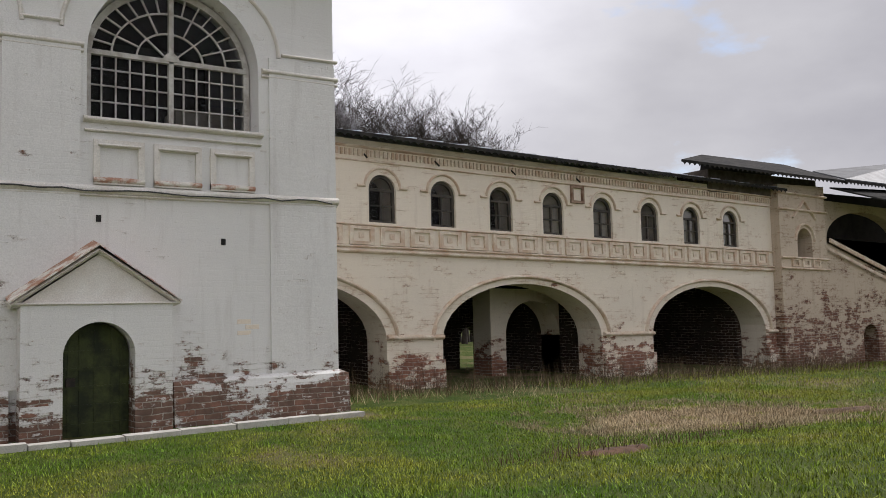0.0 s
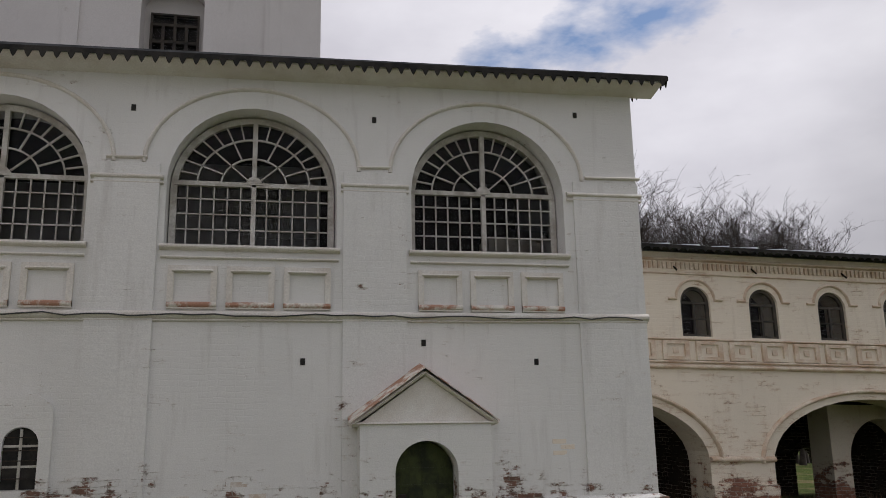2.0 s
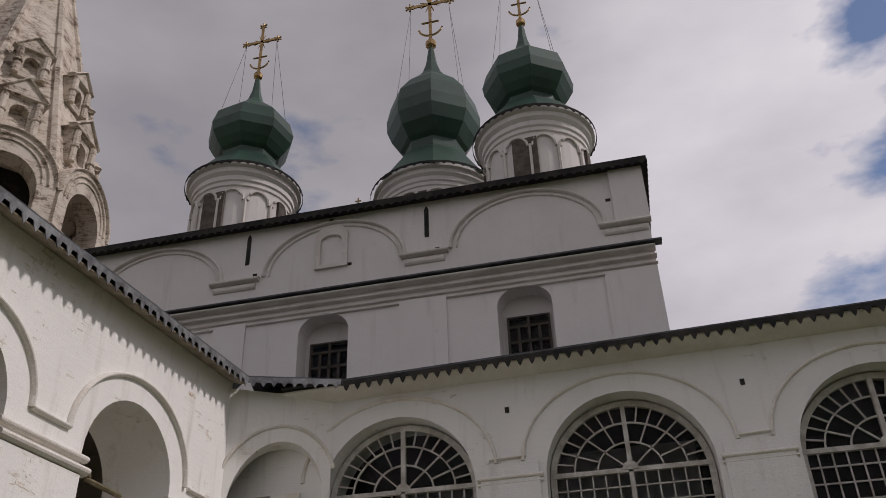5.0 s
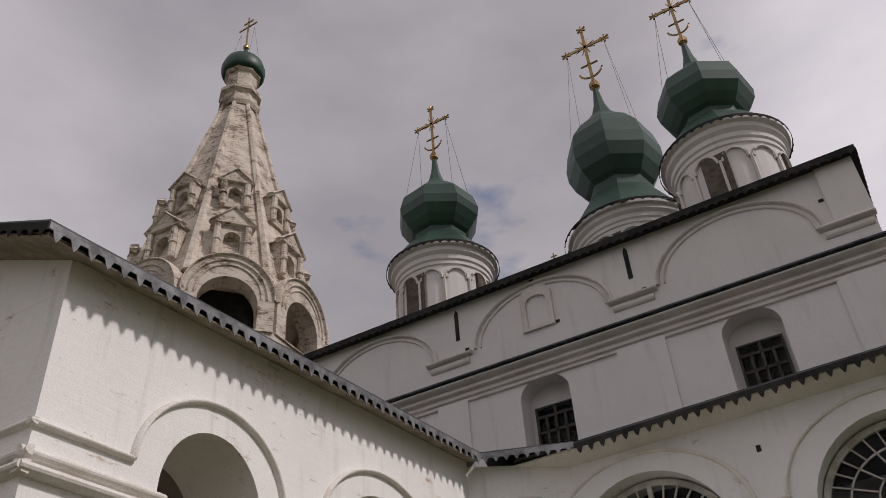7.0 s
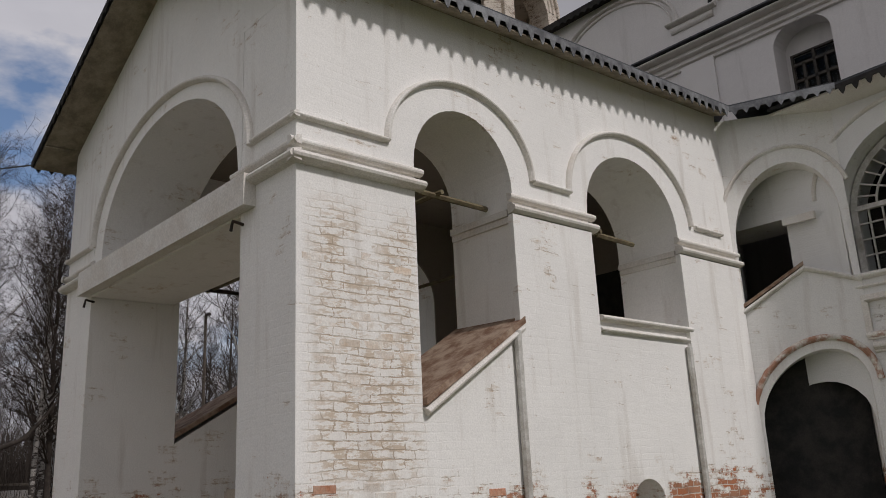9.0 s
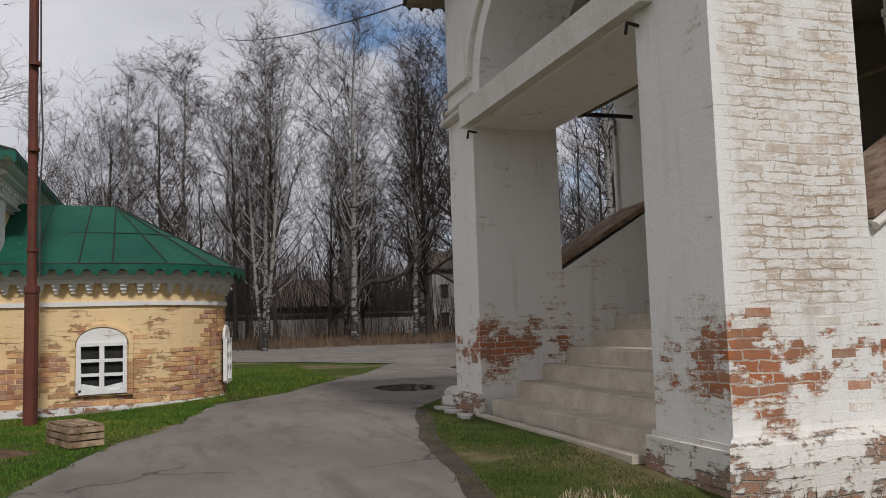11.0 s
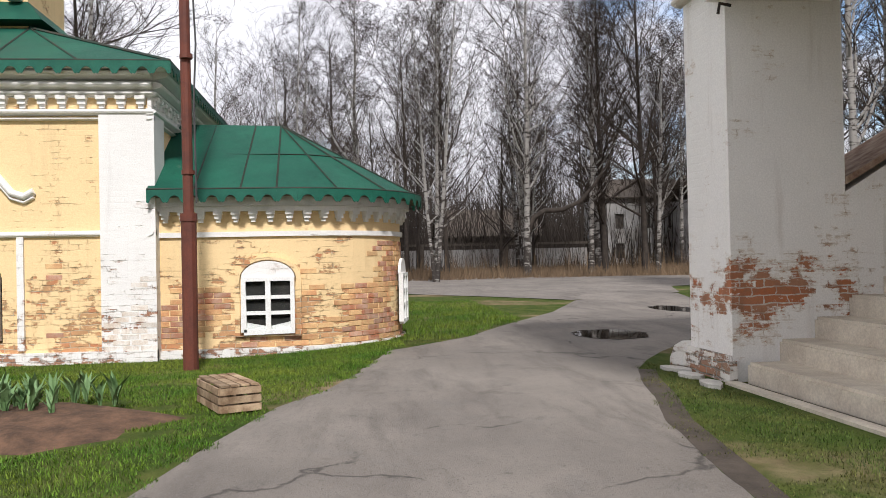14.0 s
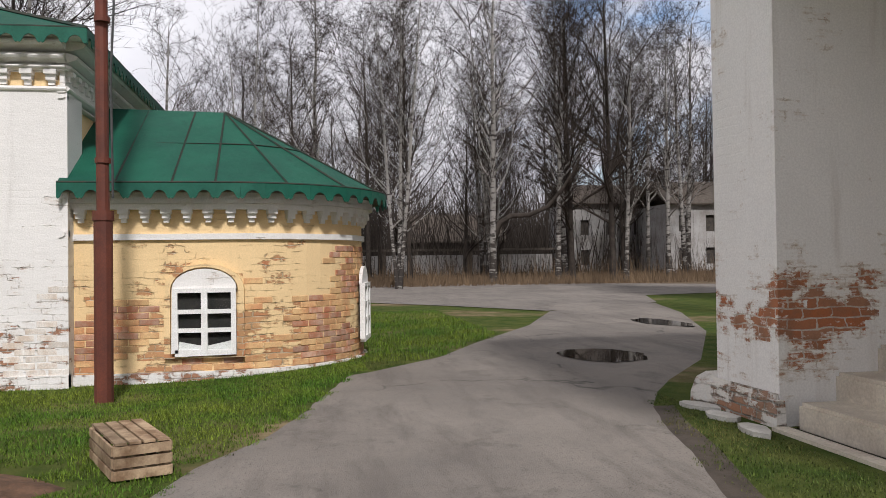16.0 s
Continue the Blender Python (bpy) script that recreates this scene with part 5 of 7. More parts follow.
for fr, nm, yend in ((pr_, "side_wall", -0.88), (pll, "side_wall", 0.0)):
    outer = [(PF, -0.7), (yend, -0.7), (yend, side_eave(yend) + 0.16), (PF, side_eave(PF) + 0.16)]
    a1 = A1 if fr is pr_ else (-6.72, 0.82)
    o1 = [(a1[0] - a1[1], 2.0), (a1[0] + a1[1], 2.98)] + arch(a1[0], a1[1], 0, 4.62, 0.8)[2:]
    o2 = [(A2[0] - A2[1], 3.2), (A2[0] + A2[1], 3.2)] + arch(A2[0], A2[1], 0, 4.62, 0.95)[2:]
    holes = [o1, o2]
    if fr is pr_:
        holes.append(arch(-3.75, 0.32, 0.42, 0.95, 0.27, 10))
    wall_ob = part(nm, slab2d(bmesh.new(), outer, holes, fr, -1.08, 0.0), m_porch, porch, "whitewashed side wall with worn brick showing")
    if fr is pr_:
        porch_side = wall_ob
    for (c, h), r, rz in ((A1, 1.02, 0.95), (A2, 1.33, 1.1)):
        part("arch_moulding", sweep(bmesh.new(), arc(c, h + 0.36, 4.8, rz), fr, 0.075, 0.07), m_mould, porch, "raised moulding round the arch")
    for y0, y1 in ((PF - 0.09, -7.3), (-5.96, -4.38), (-2.5, -0.8)):
        for z, wd, pd in ((4.37, 0.13, 0.12), (4.52, 0.1, 0.07)):
            part("capital", sweep(bmesh.new(), [(y0, z), (y1, z)], fr, wd, pd), m_mould, porch)
    for y0, y1 in ((PF - 0.06, -7.75), (-5.5, -4.8), (-1.95, -1.2)):
        part("fillet", sweep(bmesh.new(), [(y0, 4.8), (y1, 4.8)], fr, 0.07, 0.065), m_mould, porch)
    cp = bmesh.new()
    u0 = a1[0] - a1[1]
    sweep(cp, [(u0 + 0.02, 1.98), (-5.9, 2.94)], fr, 0.1, 0.09)
    part("coping", cp, m_mould, porch)
    part("coping", sweep(bmesh.new(), [(-4.45, 3.2), (-2.42, 3.2)], fr, 0.09, 0.09), m_mould, porch, "chipped plaster coping")
    part("coping", sweep(bmesh.new(), [(-4.45, 3.05), (-2.42, 3.05)], fr, 0.06, 0.06), m_mould, porch)
    ct = bmesh.new()
    n1 = [fr @ Vector((u, v, w)) for u, v, w in ((u0, 2.12, 0.07), (-5.87, 3.08, 0.07), (-5.87, 3.12, -1.12), (u0, 2.16, -1.12))]
    quad_slab(ct, *n1, 0.08)
    part("coping_sheet", ct, m_cap, porch, "rust-brown sheet coping")
    for y0, y1 in ((-5.95, -4.5), (-2.5, -0.88)):
        part("pilaster", slab2d(bmesh.new(), [(y0, -0.6), (y1, -0.6), (y1, 4.3), (y0, 4.3)], [], fr, -0.02, 0.06), m_porch, porch)
    plp = [(-0.7, 0.0), (-0.7, 0.22), (0.12, 0.19), (0.27, 0.15), (0.33, 0.08), (0.34, 0.0)]
    pm = bmesh.new()
    a = [pm.verts.new(fr @ Vector((PF - (w if w > 0 else 0), v, w))) for v, w in plp]
    b = [pm.verts.new(fr @ Vector((yend, v, w))) for v, w in plp]
    for i in range(len(plp)):
        j = (i + 1) % len(plp)
        pm.faces.new((a[i], a[j], b[j], b[i]))
    pm.faces.new(a); pm.faces.new(b)
    part("plinth", pm, m_plinth, porch, "sloping stone and brick plinth")
    if fr is pll:
        # Thin added sheet over the inner face, darkening it like shade.
        part("inner_shade_sheet", slab2d(bmesh.new(), [(-5.75, 1.3), (-0.1, 1.3), (-0.1, 6.19), (-5.75, 6.19)], [o2], fr, -1.11, -1.084), m_inner, porch)
# impost bands inside the arches of the sunny side
for y in (A1[0] + A1[1], A2[0] + A2[1]):
    part("impost", boxes((PX - 1.06, PX - 0.05, y - 0.06, y + 0.004, 4.30, 4.38), (PX - 1.06, PX - 0.05, y - 0.035, y + 0.004, 4.22, 4.298)), m_mould, porch, "small plaster impost band")
# pipe strips in the corners of the pilasters
for y in (-5.97, -2.52):
    part("downpipe", tube(bmesh.new(), [(PX + 0.05, y - 0.03, 2.9 if y < -4 else 2.95), (PX + 0.06, y - 0.03, 0.1)], 0.045, 8), m_bars, porch, "grey plaster corner strip")
# front wall
fo = [(PXL + 1.09, 4.05), (PX - 1.09, 4.05), (PX - 1.09, 7.08), (-16.3, 8.02), (PXL + 1.09, 7.1)]
fh = [[(-14.1, 4.5), *arch(-16.1, 2.0, 4.5, 4.62, 1.4)[2:], (-18.1, 4.5)]]
part("front_wall", slab2d(bmesh.new(), fo, fh, pf_, -1.2, 0.0), m_porch, porch, "whitewashed gable wall with a wide arch")
for poly in ([(PX - 1.09, 6.2), (PX - 0.002, 6.2), (PX - 0.002, 6.62), (PX - 1.09, 7.08)], [(PXL + 0.002, 6.2), (PXL + 1.09, 6.2), (PXL + 1.09, 7.1), (PXL + 0.002, 6.6)]):
    part("front_corner", slab2d(bmesh.new(), poly, [], pf_, -1.0, 0.003), m_porch, porch)
part("arch_moulding", sweep(bmesh.new(), arc(-16.1, 2.3, 4.78, 1.44, 30), pf_, 0.08, 0.07), m_mould, porch)
for x0, x1 in ((PXL - 0.09, -18.35), (-14.15, PX + 0.09)):
    for z, wd, pd in ((4.37, 0.13, 0.12), (4.52, 0.1, 0.07)):
        part("capital", sweep(bmesh.new(), [(x0, z), (x1, z)], pf_, wd, pd), m_mould, porch)
for x0, x1 in ((PXL - 0.06, -18.5), (-13.75, PX + 0.06)):
    part("fillet", sweep(bmesh.new(), [(x0, 4.8), (x1, 4.8)], pf_, 0.07, 0.065), m_mould, porch)
part("beam", boxes((-18.6, -13.7, PF - 0.14, PF + 0.5, 4.08, 4.42)), m_mould, porch, "white beam across the entrance")
for x in (-13.95, -18.28):
    hk = bmesh.new()
    tube(hk, [(x, PF, 3.95), (x, PF - 0.12, 3.97), (x, PF - 0.14, 3.86)], 0.018, 6)
    part("hook", hk, m_iron, porch)
for x0, x1 in ((PXL, PXL + 1.09), (PX - 1.09, PX)):
    pm = bmesh.new()
    w = 0.09
    v = [pm.verts.new(p) for p in ((x0 - w if x0 < -16 else x0 - 0.1, PF - w, -0.4), (x1 + 0.1 if x0 < -16 else x1 + w, PF - w, -0.4), (x1 + 0.1 if x0 < -16 else x1 + w, PF + 0.01, -0.4), (x0 - w if x0 < -16 else x0 - 0.1, PF + 0.01, -0.4),
                                   (x0 - 0.07 if x0 < -16 else x0 - 0.05, PF - 0.07, 0.28), (x1 + 0.05 if x0 < -16 else x1 + 0.07, PF - 0.07, 0.28), (x1 + 0.05 if x0 < -16 else x1 + 0.07, PF + 0.01, 0.28), (x0 - 0.07 if x0 < -16 else x0 - 0.05, PF + 0.01, 0.28))]
    for f in ((3, 2, 1, 0), (4, 5, 6, 7), (0, 1, 5, 4), (1, 2, 6, 5), (2, 3, 7, 6), (3, 0, 4, 7)):
        pm.faces.new([v[i] for i in f])
    bmesh.ops.bevel(pm, geom=[e for e in pm.edges if e.verts[0].co.z > 0 and e.verts[1].co.z > 0], offset=0.05, segments=2, affect="EDGES")
    part("plinth", pm, m_plinth, porch)
# diagonal bay to the gallery
dA, dB = Vector((PX, -0.88, 0)), Vector((-11.42, 0.0, 0))
du = (dB - dA); dlen = du.length; du.normalize()
dn = Vector((du.y, -du.x, 0))
dg = plane_frame(dA, du, dn)
upper = [(0.07, 3.66), (0.98, 4.24), (dlen - 0.09, 3.98)] + [(0.85 + 0.78 * math.cos(math.pi * i / 18), 4.72 + 0.3 * (1 + math.cos(math.pi * i / 18)) / 2 + 1.05 * math.sin(math.pi * i / 18)) for i in range(19)]
lower = [(0.1, -0.6), (dlen - 0.1, -0.6)] + [(0.87 + 0.77 * math.cos(math.pi * i / 16), 1.9 + 0.5 * (1 + math.cos(math.pi * i / 16)) / 2 + 0.75 * math.sin(math.pi * i / 16)) for i in range(17)]
part("diagonal_wall", slab2d(bmesh.new(), [(0, -0.7), (dlen, -0.7), (dlen, 6.75), (0, 6.8)], [upper, lower], dg, -0.5, 0.0), m_porch, porch, "angled bay with an arch over the stair")
# Made-up panel closing the arch: its black paints the shade of the passage.
part("passage_shade", slab2d(bmesh.new(), [(0.87 + (u - 0.87) * 0.99, v) for u, v in lower], [], dg, -0.60, -0.53), m_dark, porch, "black panel standing for the shade of the passage")
part("arch_moulding", sweep(bmesh.new(), [(0.85 + 1.0 * math.cos(math.pi * i / 20), 4.86 + 0.3 * (1 + math.cos(math.pi * i / 20)) / 2 + 1.18 * math.sin(math.pi * i / 20)) for i in range(2, 20)], dg, 0.07, 0.06), m_mould, porch)
part("arch_moulding", sweep(bmesh.new(), [(0.87 + 0.9 * math.cos(math.pi * i / 16), 1.95 + 0.5 * (1 + math.cos(math.pi * i / 16)) / 2 + 0.88 * math.sin(math.pi * i / 16)) for i in range(17)], dg, 0.1, 0.08), m_edge, porch, "worn brick arch edge")
part("coping", sweep(bmesh.new(), [(0.0, 3.58), (0.98, 4.19), (dlen, 3.93)], dg, 0.08, 0.08), m_mould, porch)
cd = bmesh.new()
quad_slab(cd, dg @ Vector((0.0, 3.70, 0.05)), dg @ Vector((0.98, 4.30, 0.05)), dg @ Vector((0.98, 4.34, -0.55)), dg @ Vector((0.0, 3.74, -0.55)), 0.06)
part("coping_sheet", cd, m_cap, porch)
# stairs
STEP = [(0.0, -9.02), (0.22, -8.72), (0.44, -8.3), (0.665, -7.9), (0.89, -7.5), (1.11, -7.1), (1.335, -6.7)]
steps = thing("staircase", "worn pale stone steps up into the porch", "stairs")
rnd = random.Random(3)
for i in range(6):
    z0, y = STEP[i]
    z1 = STEP[i + 1][0]
    yf = STEP[i][1] + (0.0 if i else 0.12)
    x0 = -18.62 if i == 0 else -18.415
    sb = boxes((x0 if i else -18.3, -14.03 if i else -14.15, STEP[i + 1][1] - 0.03, STEP[i + 1][1] + 0.5, z0 - 0.12, z1))
    bmesh.ops.bevel(sb, geom=[e for e in sb.edges if all(v.co.z > z1 - 0.01 for v in e.verts) and all(v.co.y < STEP[i + 1][1] for v in e.verts)], offset=0.03, segments=2, affect="EDGES")
    part("step", sb, m_stone, steps, "chipped stone step" if i == 0 else "")
part("step_base", boxes((-18.35, -14.1, -8.86, -6.2, -0.3, 0.0)), m_stone, steps)
for i in range(9):
    part("step", boxes((-18.4, -14.03, -6.2 + i * 0.32, -5.6 + i * 0.32 + 2.2, 1.3 + i * 0.2, 1.335 + (i + 1) * 0.19)), m_stone, steps)
part("kerb_stone", boxes((-18.3, -14.2, -9.0, -8.86, -0.2, 0.03)), m_stone, steps)
part("inner_floor", boxes((-18.4, -13.0, -1.2, -0.07, 2.8, 3.1)), m_stone, porch)
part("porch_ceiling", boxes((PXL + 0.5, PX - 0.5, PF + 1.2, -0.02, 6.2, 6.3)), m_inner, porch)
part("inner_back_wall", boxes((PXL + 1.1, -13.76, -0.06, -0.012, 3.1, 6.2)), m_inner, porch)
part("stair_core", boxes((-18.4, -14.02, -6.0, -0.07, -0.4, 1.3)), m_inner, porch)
# Black sheet on the back wall paints the shade of a doorway.
part("doorway_shade", boxes((-17.2, -15.2, -0.1, -0.065, 3.1, 5.0)), m_dark, porch)
part("inner_cornice", boxes((-12.42, -11.9, -0.14, -0.065, 5.0, 5.12)), m_mould, porch)
# tie rods
for y in (-6.1, -3.2):
    part("tie_rod", tube(bmesh.new(), [(PX - 0.4, y - 0.9 if y < -5 else y - 0.6, 4.5), (PX - 0.45, y + 0.3, 4.5)], 0.035, 6), m_tie, porch, "weathered iron tie rod")
    part("tie_rod", tube(bmesh.new(), [(PX - 0.3, y - 0.62, 4.52), (PXL + 0.3, y - 0.62, 4.52)], 0.03, 6), m_tie, porch)
part("tie_rod", tube(bmesh.new(), [(PXL + 0.5, -7.5, 4.5), (PXL + 0.5, -5.7, 4.5)], 0.035, 6), m_iron, porch)
# roof
rp = bmesh.new()
XE, XEL, XR = -12.56, -19.95, -16.3
quad_slab(rp, (XE, -9.4, 6.56), (XR, -9.4, 8.15), (XR, 4.0, 8.3), (XE, -1.05, 6.92), 0.05)
quad_slab(rp, (XR, -9.4, 8.15), (XEL, -9.4, 6.5), (XEL, 0.5, 6.8), (XR, 4.0, 8.3), 0.05)
quad_slab(rp, (XE, -1.05, 6.92), (-11.1, -0.5, 6.9), (-11.1, 3.0, 7.5), (-14, 3.0, 7.5), 0.04)
part("roof", rp, m_metal, porch, "grey sheet-metal gable roof")
part("valance", valance(bmesh.new(), (XE, -9.4, 6.53), (XE, -1.05, 6.89), 0.2, 0.2, 0.012, 0.4), m_valw, porch, "cut-out sheet-metal valance")
part("valance", valance(bmesh.new(), (XE, -1.05, 6.89), (-11.1, -0.5, 6.88), 0.17, 0.17), m_valw, porch)
part("valance", valance(bmesh.new(), (XEL, -9.4, 6.48), (XEL, 0, 6.78), 0.17, 0.2), m_dark, porch)
part("valance", valance(bmesh.new(), (XR, -9.4, 8.13), (XE, -9.4, 6.53), 0.17, 0.2), m_dark, porch)
part("valance", valance(bmesh.new(), (XEL, -9.4, 6.48), (XR, -9.4, 8.13), 0.17, 0.2), m_dark, porch)
sp = bmesh.new()
quad_slab(sp, (XE - 0.03, -9.37, 6.42), (PX - 0.1, -9.37, 6.62), (PX - 0.1, -0.9, 6.95), (XE - 0.03, -1.05, 6.78), 0.02)
quad_slab(sp, (XE - 0.03, -9.37, 6.44), (XR, -9.37, 8.03), (XR, PF + 0.02, 8.03), (XE - 0.03, PF + 0.02, 6.44), 0.03)
quad_slab(sp, (XR, -9.37, 8.03), (XEL + 0.03, -9.37, 6.40), (XEL + 0.03, PF + 0.02, 6.40), (XR, PF + 0.02, 8.03), 0.03)
quad_slab(sp, (XEL + 0.03, -9.37, 6.38), (PXL + 0.1, -9.37, 6.58), (PXL + 0.1, -0.9, 6.95), (XEL + 0.03, -1.05, 6.78), 0.02)
part("soffit", sp, m_board, porch, "weathered board soffit")
# stepping slabs
for i, (x, y, a) in enumerate(((-19.42, -9.08, 20), (-18.89, -9.13, 8), (-18.26, -9.17, -5))):
    sb = bmesh.new()
    rn = random.Random(i)
    pts = [(0.25 * math.cos(k * math.pi / 3.5) * rn.uniform(0.8, 1.1), 0.12 * math.sin(k * math.pi / 3.5) * rn.uniform(0.8, 1.1)) for k in range(7)]
    m = pose(x, y, 0.02, 0, 0, a)
    f = [sb.verts.new(m @ Vector((p[0], p[1], 0.02))) for p in pts]; k_ = [sb.verts.new(m @ Vector((p[0], p[1], -0.05))) for p in pts]
    sb.faces.new(f); sb.faces.new(k_)
    for j in range(7):
        sb.faces.new((f[j], f[(j + 1) % 7], k_[(j + 1) % 7], k_[j]))
    solid("stepping_stone", sb, m_slab, "flat pale stone slab sunk in the grass", "paving stone", "stepping stones")

# ---- yellow chapel ----
chapel = thing("chapel", "ochre and white brick chapel with a green tin roof", "church")
HX, HY = -23.3, -15.9
hf = plane_frame((HX, 0, 0), (0, 1, 0), (1, 0, 0))
chapel_wall = part("wall", slab2d(bmesh.new(), [(-23.0, -0.4), (HY, -0.4), (HY, 4.35), (-23.0, 4.35)], [arch(-18.55, 0.46, 0.22, 1.2, 0.3, 12)], hf, -0.7, 0.0), m_yel, chapel, "ochre-washed brick wall, bricks bare near the ground")
part("side_wall", boxes((-31.0, HX - 0.002, HY - 0.6, HY, -0.4, 4.35)), m_yel, chapel)
part("back_wall", boxes((-31.0, -30.4, -23, HY - 0.6, -0.4, 4.35)), md, chapel)
chapel_pil = part("pilaster", boxes((HX - 0.6, HX + 0.1, HY - 0.72, HY + 0.1, -0.3, 3.75)), m_trimw, chapel, "white corner pilaster with peeling paint")
for z, wd, pd in ((3.72, 0.1, 0.14), (3.62, 0.05, 0.08), (4.12, 0.14, 0.24), (4.28, 0.16, 0.34), (4.0, 0.08, 0.16), (1.86, 0.1, 0.07)):
    part("cornice", sweep(bmesh.new(), [(-23, z), (HY + 0.1, z)], hf, wd, pd), m_trimw, chapel)
    m2 = plane_frame((0, HY, 0), (-1, 0, 0), (0, 1, 0))
    part("cornice", sweep(bmesh.new(), [(-HX - 0.12, z), (31, z)], m2, wd, pd), m_trimw, chapel)
part("frieze", boxes((HX, HX + 0.06, -23, HY, 3.95, 4.35), (HX - 8, HX + 0.06, HY, HY + 0.06, 3.75, 4.35)), m_trimw, chapel)


def corbel(m, u, z, s=1.0):
    b = bmesh.new()
    box(b, u - 0.075 * s, u + 0.075 * s, z - 0.06 * s, z, 0.0, 0.14 * s)
    box(b, u - 0.06 * s, u + 0.06 * s, z - 0.13 * s, z - 0.06 * s, 0.0, 0.10 * s)
    box(b, u - 0.04 * s, u + 0.04 * s, z - 0.19 * s, z - 0.13 * s, 0.0, 0.06 * s)
    for v in b.verts:
        v.co = m @ v.co
    return part("corbel", b, m_trimw, chapel)


for i in range(22):
    corbel(hf, HY - 0.1 - i * 0.29, 3.97)
for i in range(8):
    corbel(plane_frame((0, HY, 0), (-1, 0, 0), (0, 1, 0)), -HX + 0.1 + i * 0.3, 3.97)
part("plinth", boxes((HX, HX + 0.12, -23, HY + 0.1, -0.4, 0.06)), m_trimw, chapel)
part("pilaster_strip", boxes((HX, HX + 0.05, -17.86, -17.76, 0.1, 1.85)), m_trimw, chapel)


def chapel_window(m, c, z0, half, h):
    win = new("window"); win.parent = chapel
    sq = [(-0.5, 0), (-0.5, 1), (0.5, 1), (0.5, 0)]
    rec = m @ Matrix.Translation((0, 0, -0.12))
    f = bmesh.new()
    zt = z0 + h
    sweep(f, [(c - half, z0), (c - half, zt), (c + half, zt), (c + half, z0), (c - half, z0 + 0.001)], rec, 0.09, 0.07, sq)
    sweep(f, [(c, z0), (c, zt)], rec, 0.08, 0.075, sq)
    for k in (-1, 1):
        for q in (0.36, 0.66):
            sweep(f, [(c, z0 + h * q), (c + k * half, z0 + h * q)], rec, 0.055, 0.065, sq)
    part("frame", f, m_frame, win, "white-painted wooden window frame")
    part("lunette", slab2d(bmesh.new(), [(c - half - 0.04, zt + 0.02), (c + half + 0.04, zt + 0.02)] + arc(c, half + 0.04, zt + 0.02, 0.27, 12)[1:-1], [], rec, -0.02, 0.03), m_trimw, win, "white plastered lunette")
    g = bmesh.new()
    g.faces.new([g.verts.new(rec @ Vector((a, b, -0.003))) for a, b in ((c - half, z0), (c + half, z0), (c + half, zt), (c - half, zt))])
    part("pane", g, m_glass, win).visible_shadow = False
    part("curtain", slab2d(bmesh.new(), [(c - half, z0), (c + half, z0), (c + half, z0 + 0.16), (c, z0 + 0.08), (c - half, z0 + 0.16)], [], rec, -0.012, -0.008), m_frame, win)
    # Black sheet close behind the pane stands in for an unlit room.
    part("inside_shade", slab2d(bmesh.new(), [(c - half, z0), (c + half, z0), (c + half, zt), (c - half, zt)], [], rec, -0.021, -0.013), m_dark, win)


chapel_window(hf, -18.55, 0.28, 0.36, 0.92)
ou = [(-18.55 + s * a, b) for s, a, b in ((-1, 0.95, 2.52), (-1, 0.8, 2.44), (-1, 0.62, 2.5), (-1, 0.42, 2.75), (-1, 0.2, 2.86), (1, 0.0, 2.9), (1, 0.2, 2.86), (1, 0.42, 2.75), (1, 0.62, 2.5), (1, 0.8, 2.44), (1, 0.95, 2.52))]
part("hood_moulding", sweep(bmesh.new(), ou, hf, 0.12, 0.1), m_trimw, chapel, "curved white baroque hood moulding")
part("hood_moulding", sweep(bmesh.new(), [(a, b - 0.09) for a, b in ou], hf, 0.05, 0.06), m_trimw, chapel)
part("hood_knob", boxes((HX, HX + 0.1, -18.6, -18.5, 2.9, 3.06)), m_trimw, chapel)
# apse
AX, AY, AR = -25.5, -13.95, 2.04


def apse_path(r, n=26):
    pts = [(AX + r, HY)] if r > 0 else []
    pts += [(AX + r, HY + (AY - HY) * 0.5)]
    pts += [(AX + r * math.cos(math.pi * i / n), AY + r * math.sin(math.pi * i / n)) for i in range(n + 1)]
    pts += [(AX - r, HY)]
    return pts


def apse_band(r0, r1, z0, z1, mat, name, label="", n=26):
    b = bmesh.new()
    a, c = apse_path(r0, n), apse_path(r1, n)
    rows = [[b.verts.new((*p, z0)), b.verts.new((*q, z0)), b.verts.new((*q, z1)), b.verts.new((*p, z1))] for p, q in zip(a, c)]
    for s, t in zip(rows, rows[1:]):
        for k in range(4):
            b.faces.new((s[k], s[(k + 1) % 4], t[(k + 1) % 4], t[k]))
    b.faces.new(rows[0]); b.faces.new(rows[-1])
    return part(name, b, mat, chapel, label)


apse_wall = apse_band(AR - 0.5, AR, -0.4, 2.3, m_yel, "apse_wall", "rounded ochre brick apse with bare red brick patches")
apse_band(AR - 0.1, AR + 0.07, -0.4, 0.02, m_trimw, "apse_plinth", "white-painted curved plinth")
apse_band(AR - 0.1, AR + 0.045, 1.78, 1.86, m_trimw, "apse_band")
apse_band(AR - 0.1, AR + 0.12, 2.18, 2.26, m_trimw, "apse_cornice")
apse_band(AR - 0.1, AR + 0.18, 2.26, 2.4, m_trimw, "apse_cornice")
for i in range(7):
    corbel(plane_frame((AX + AR, 0, 0), (0, 1, 0), (1, 0, 0)), HY + 0.2 + i * 0.27, 2.18, 0.9)
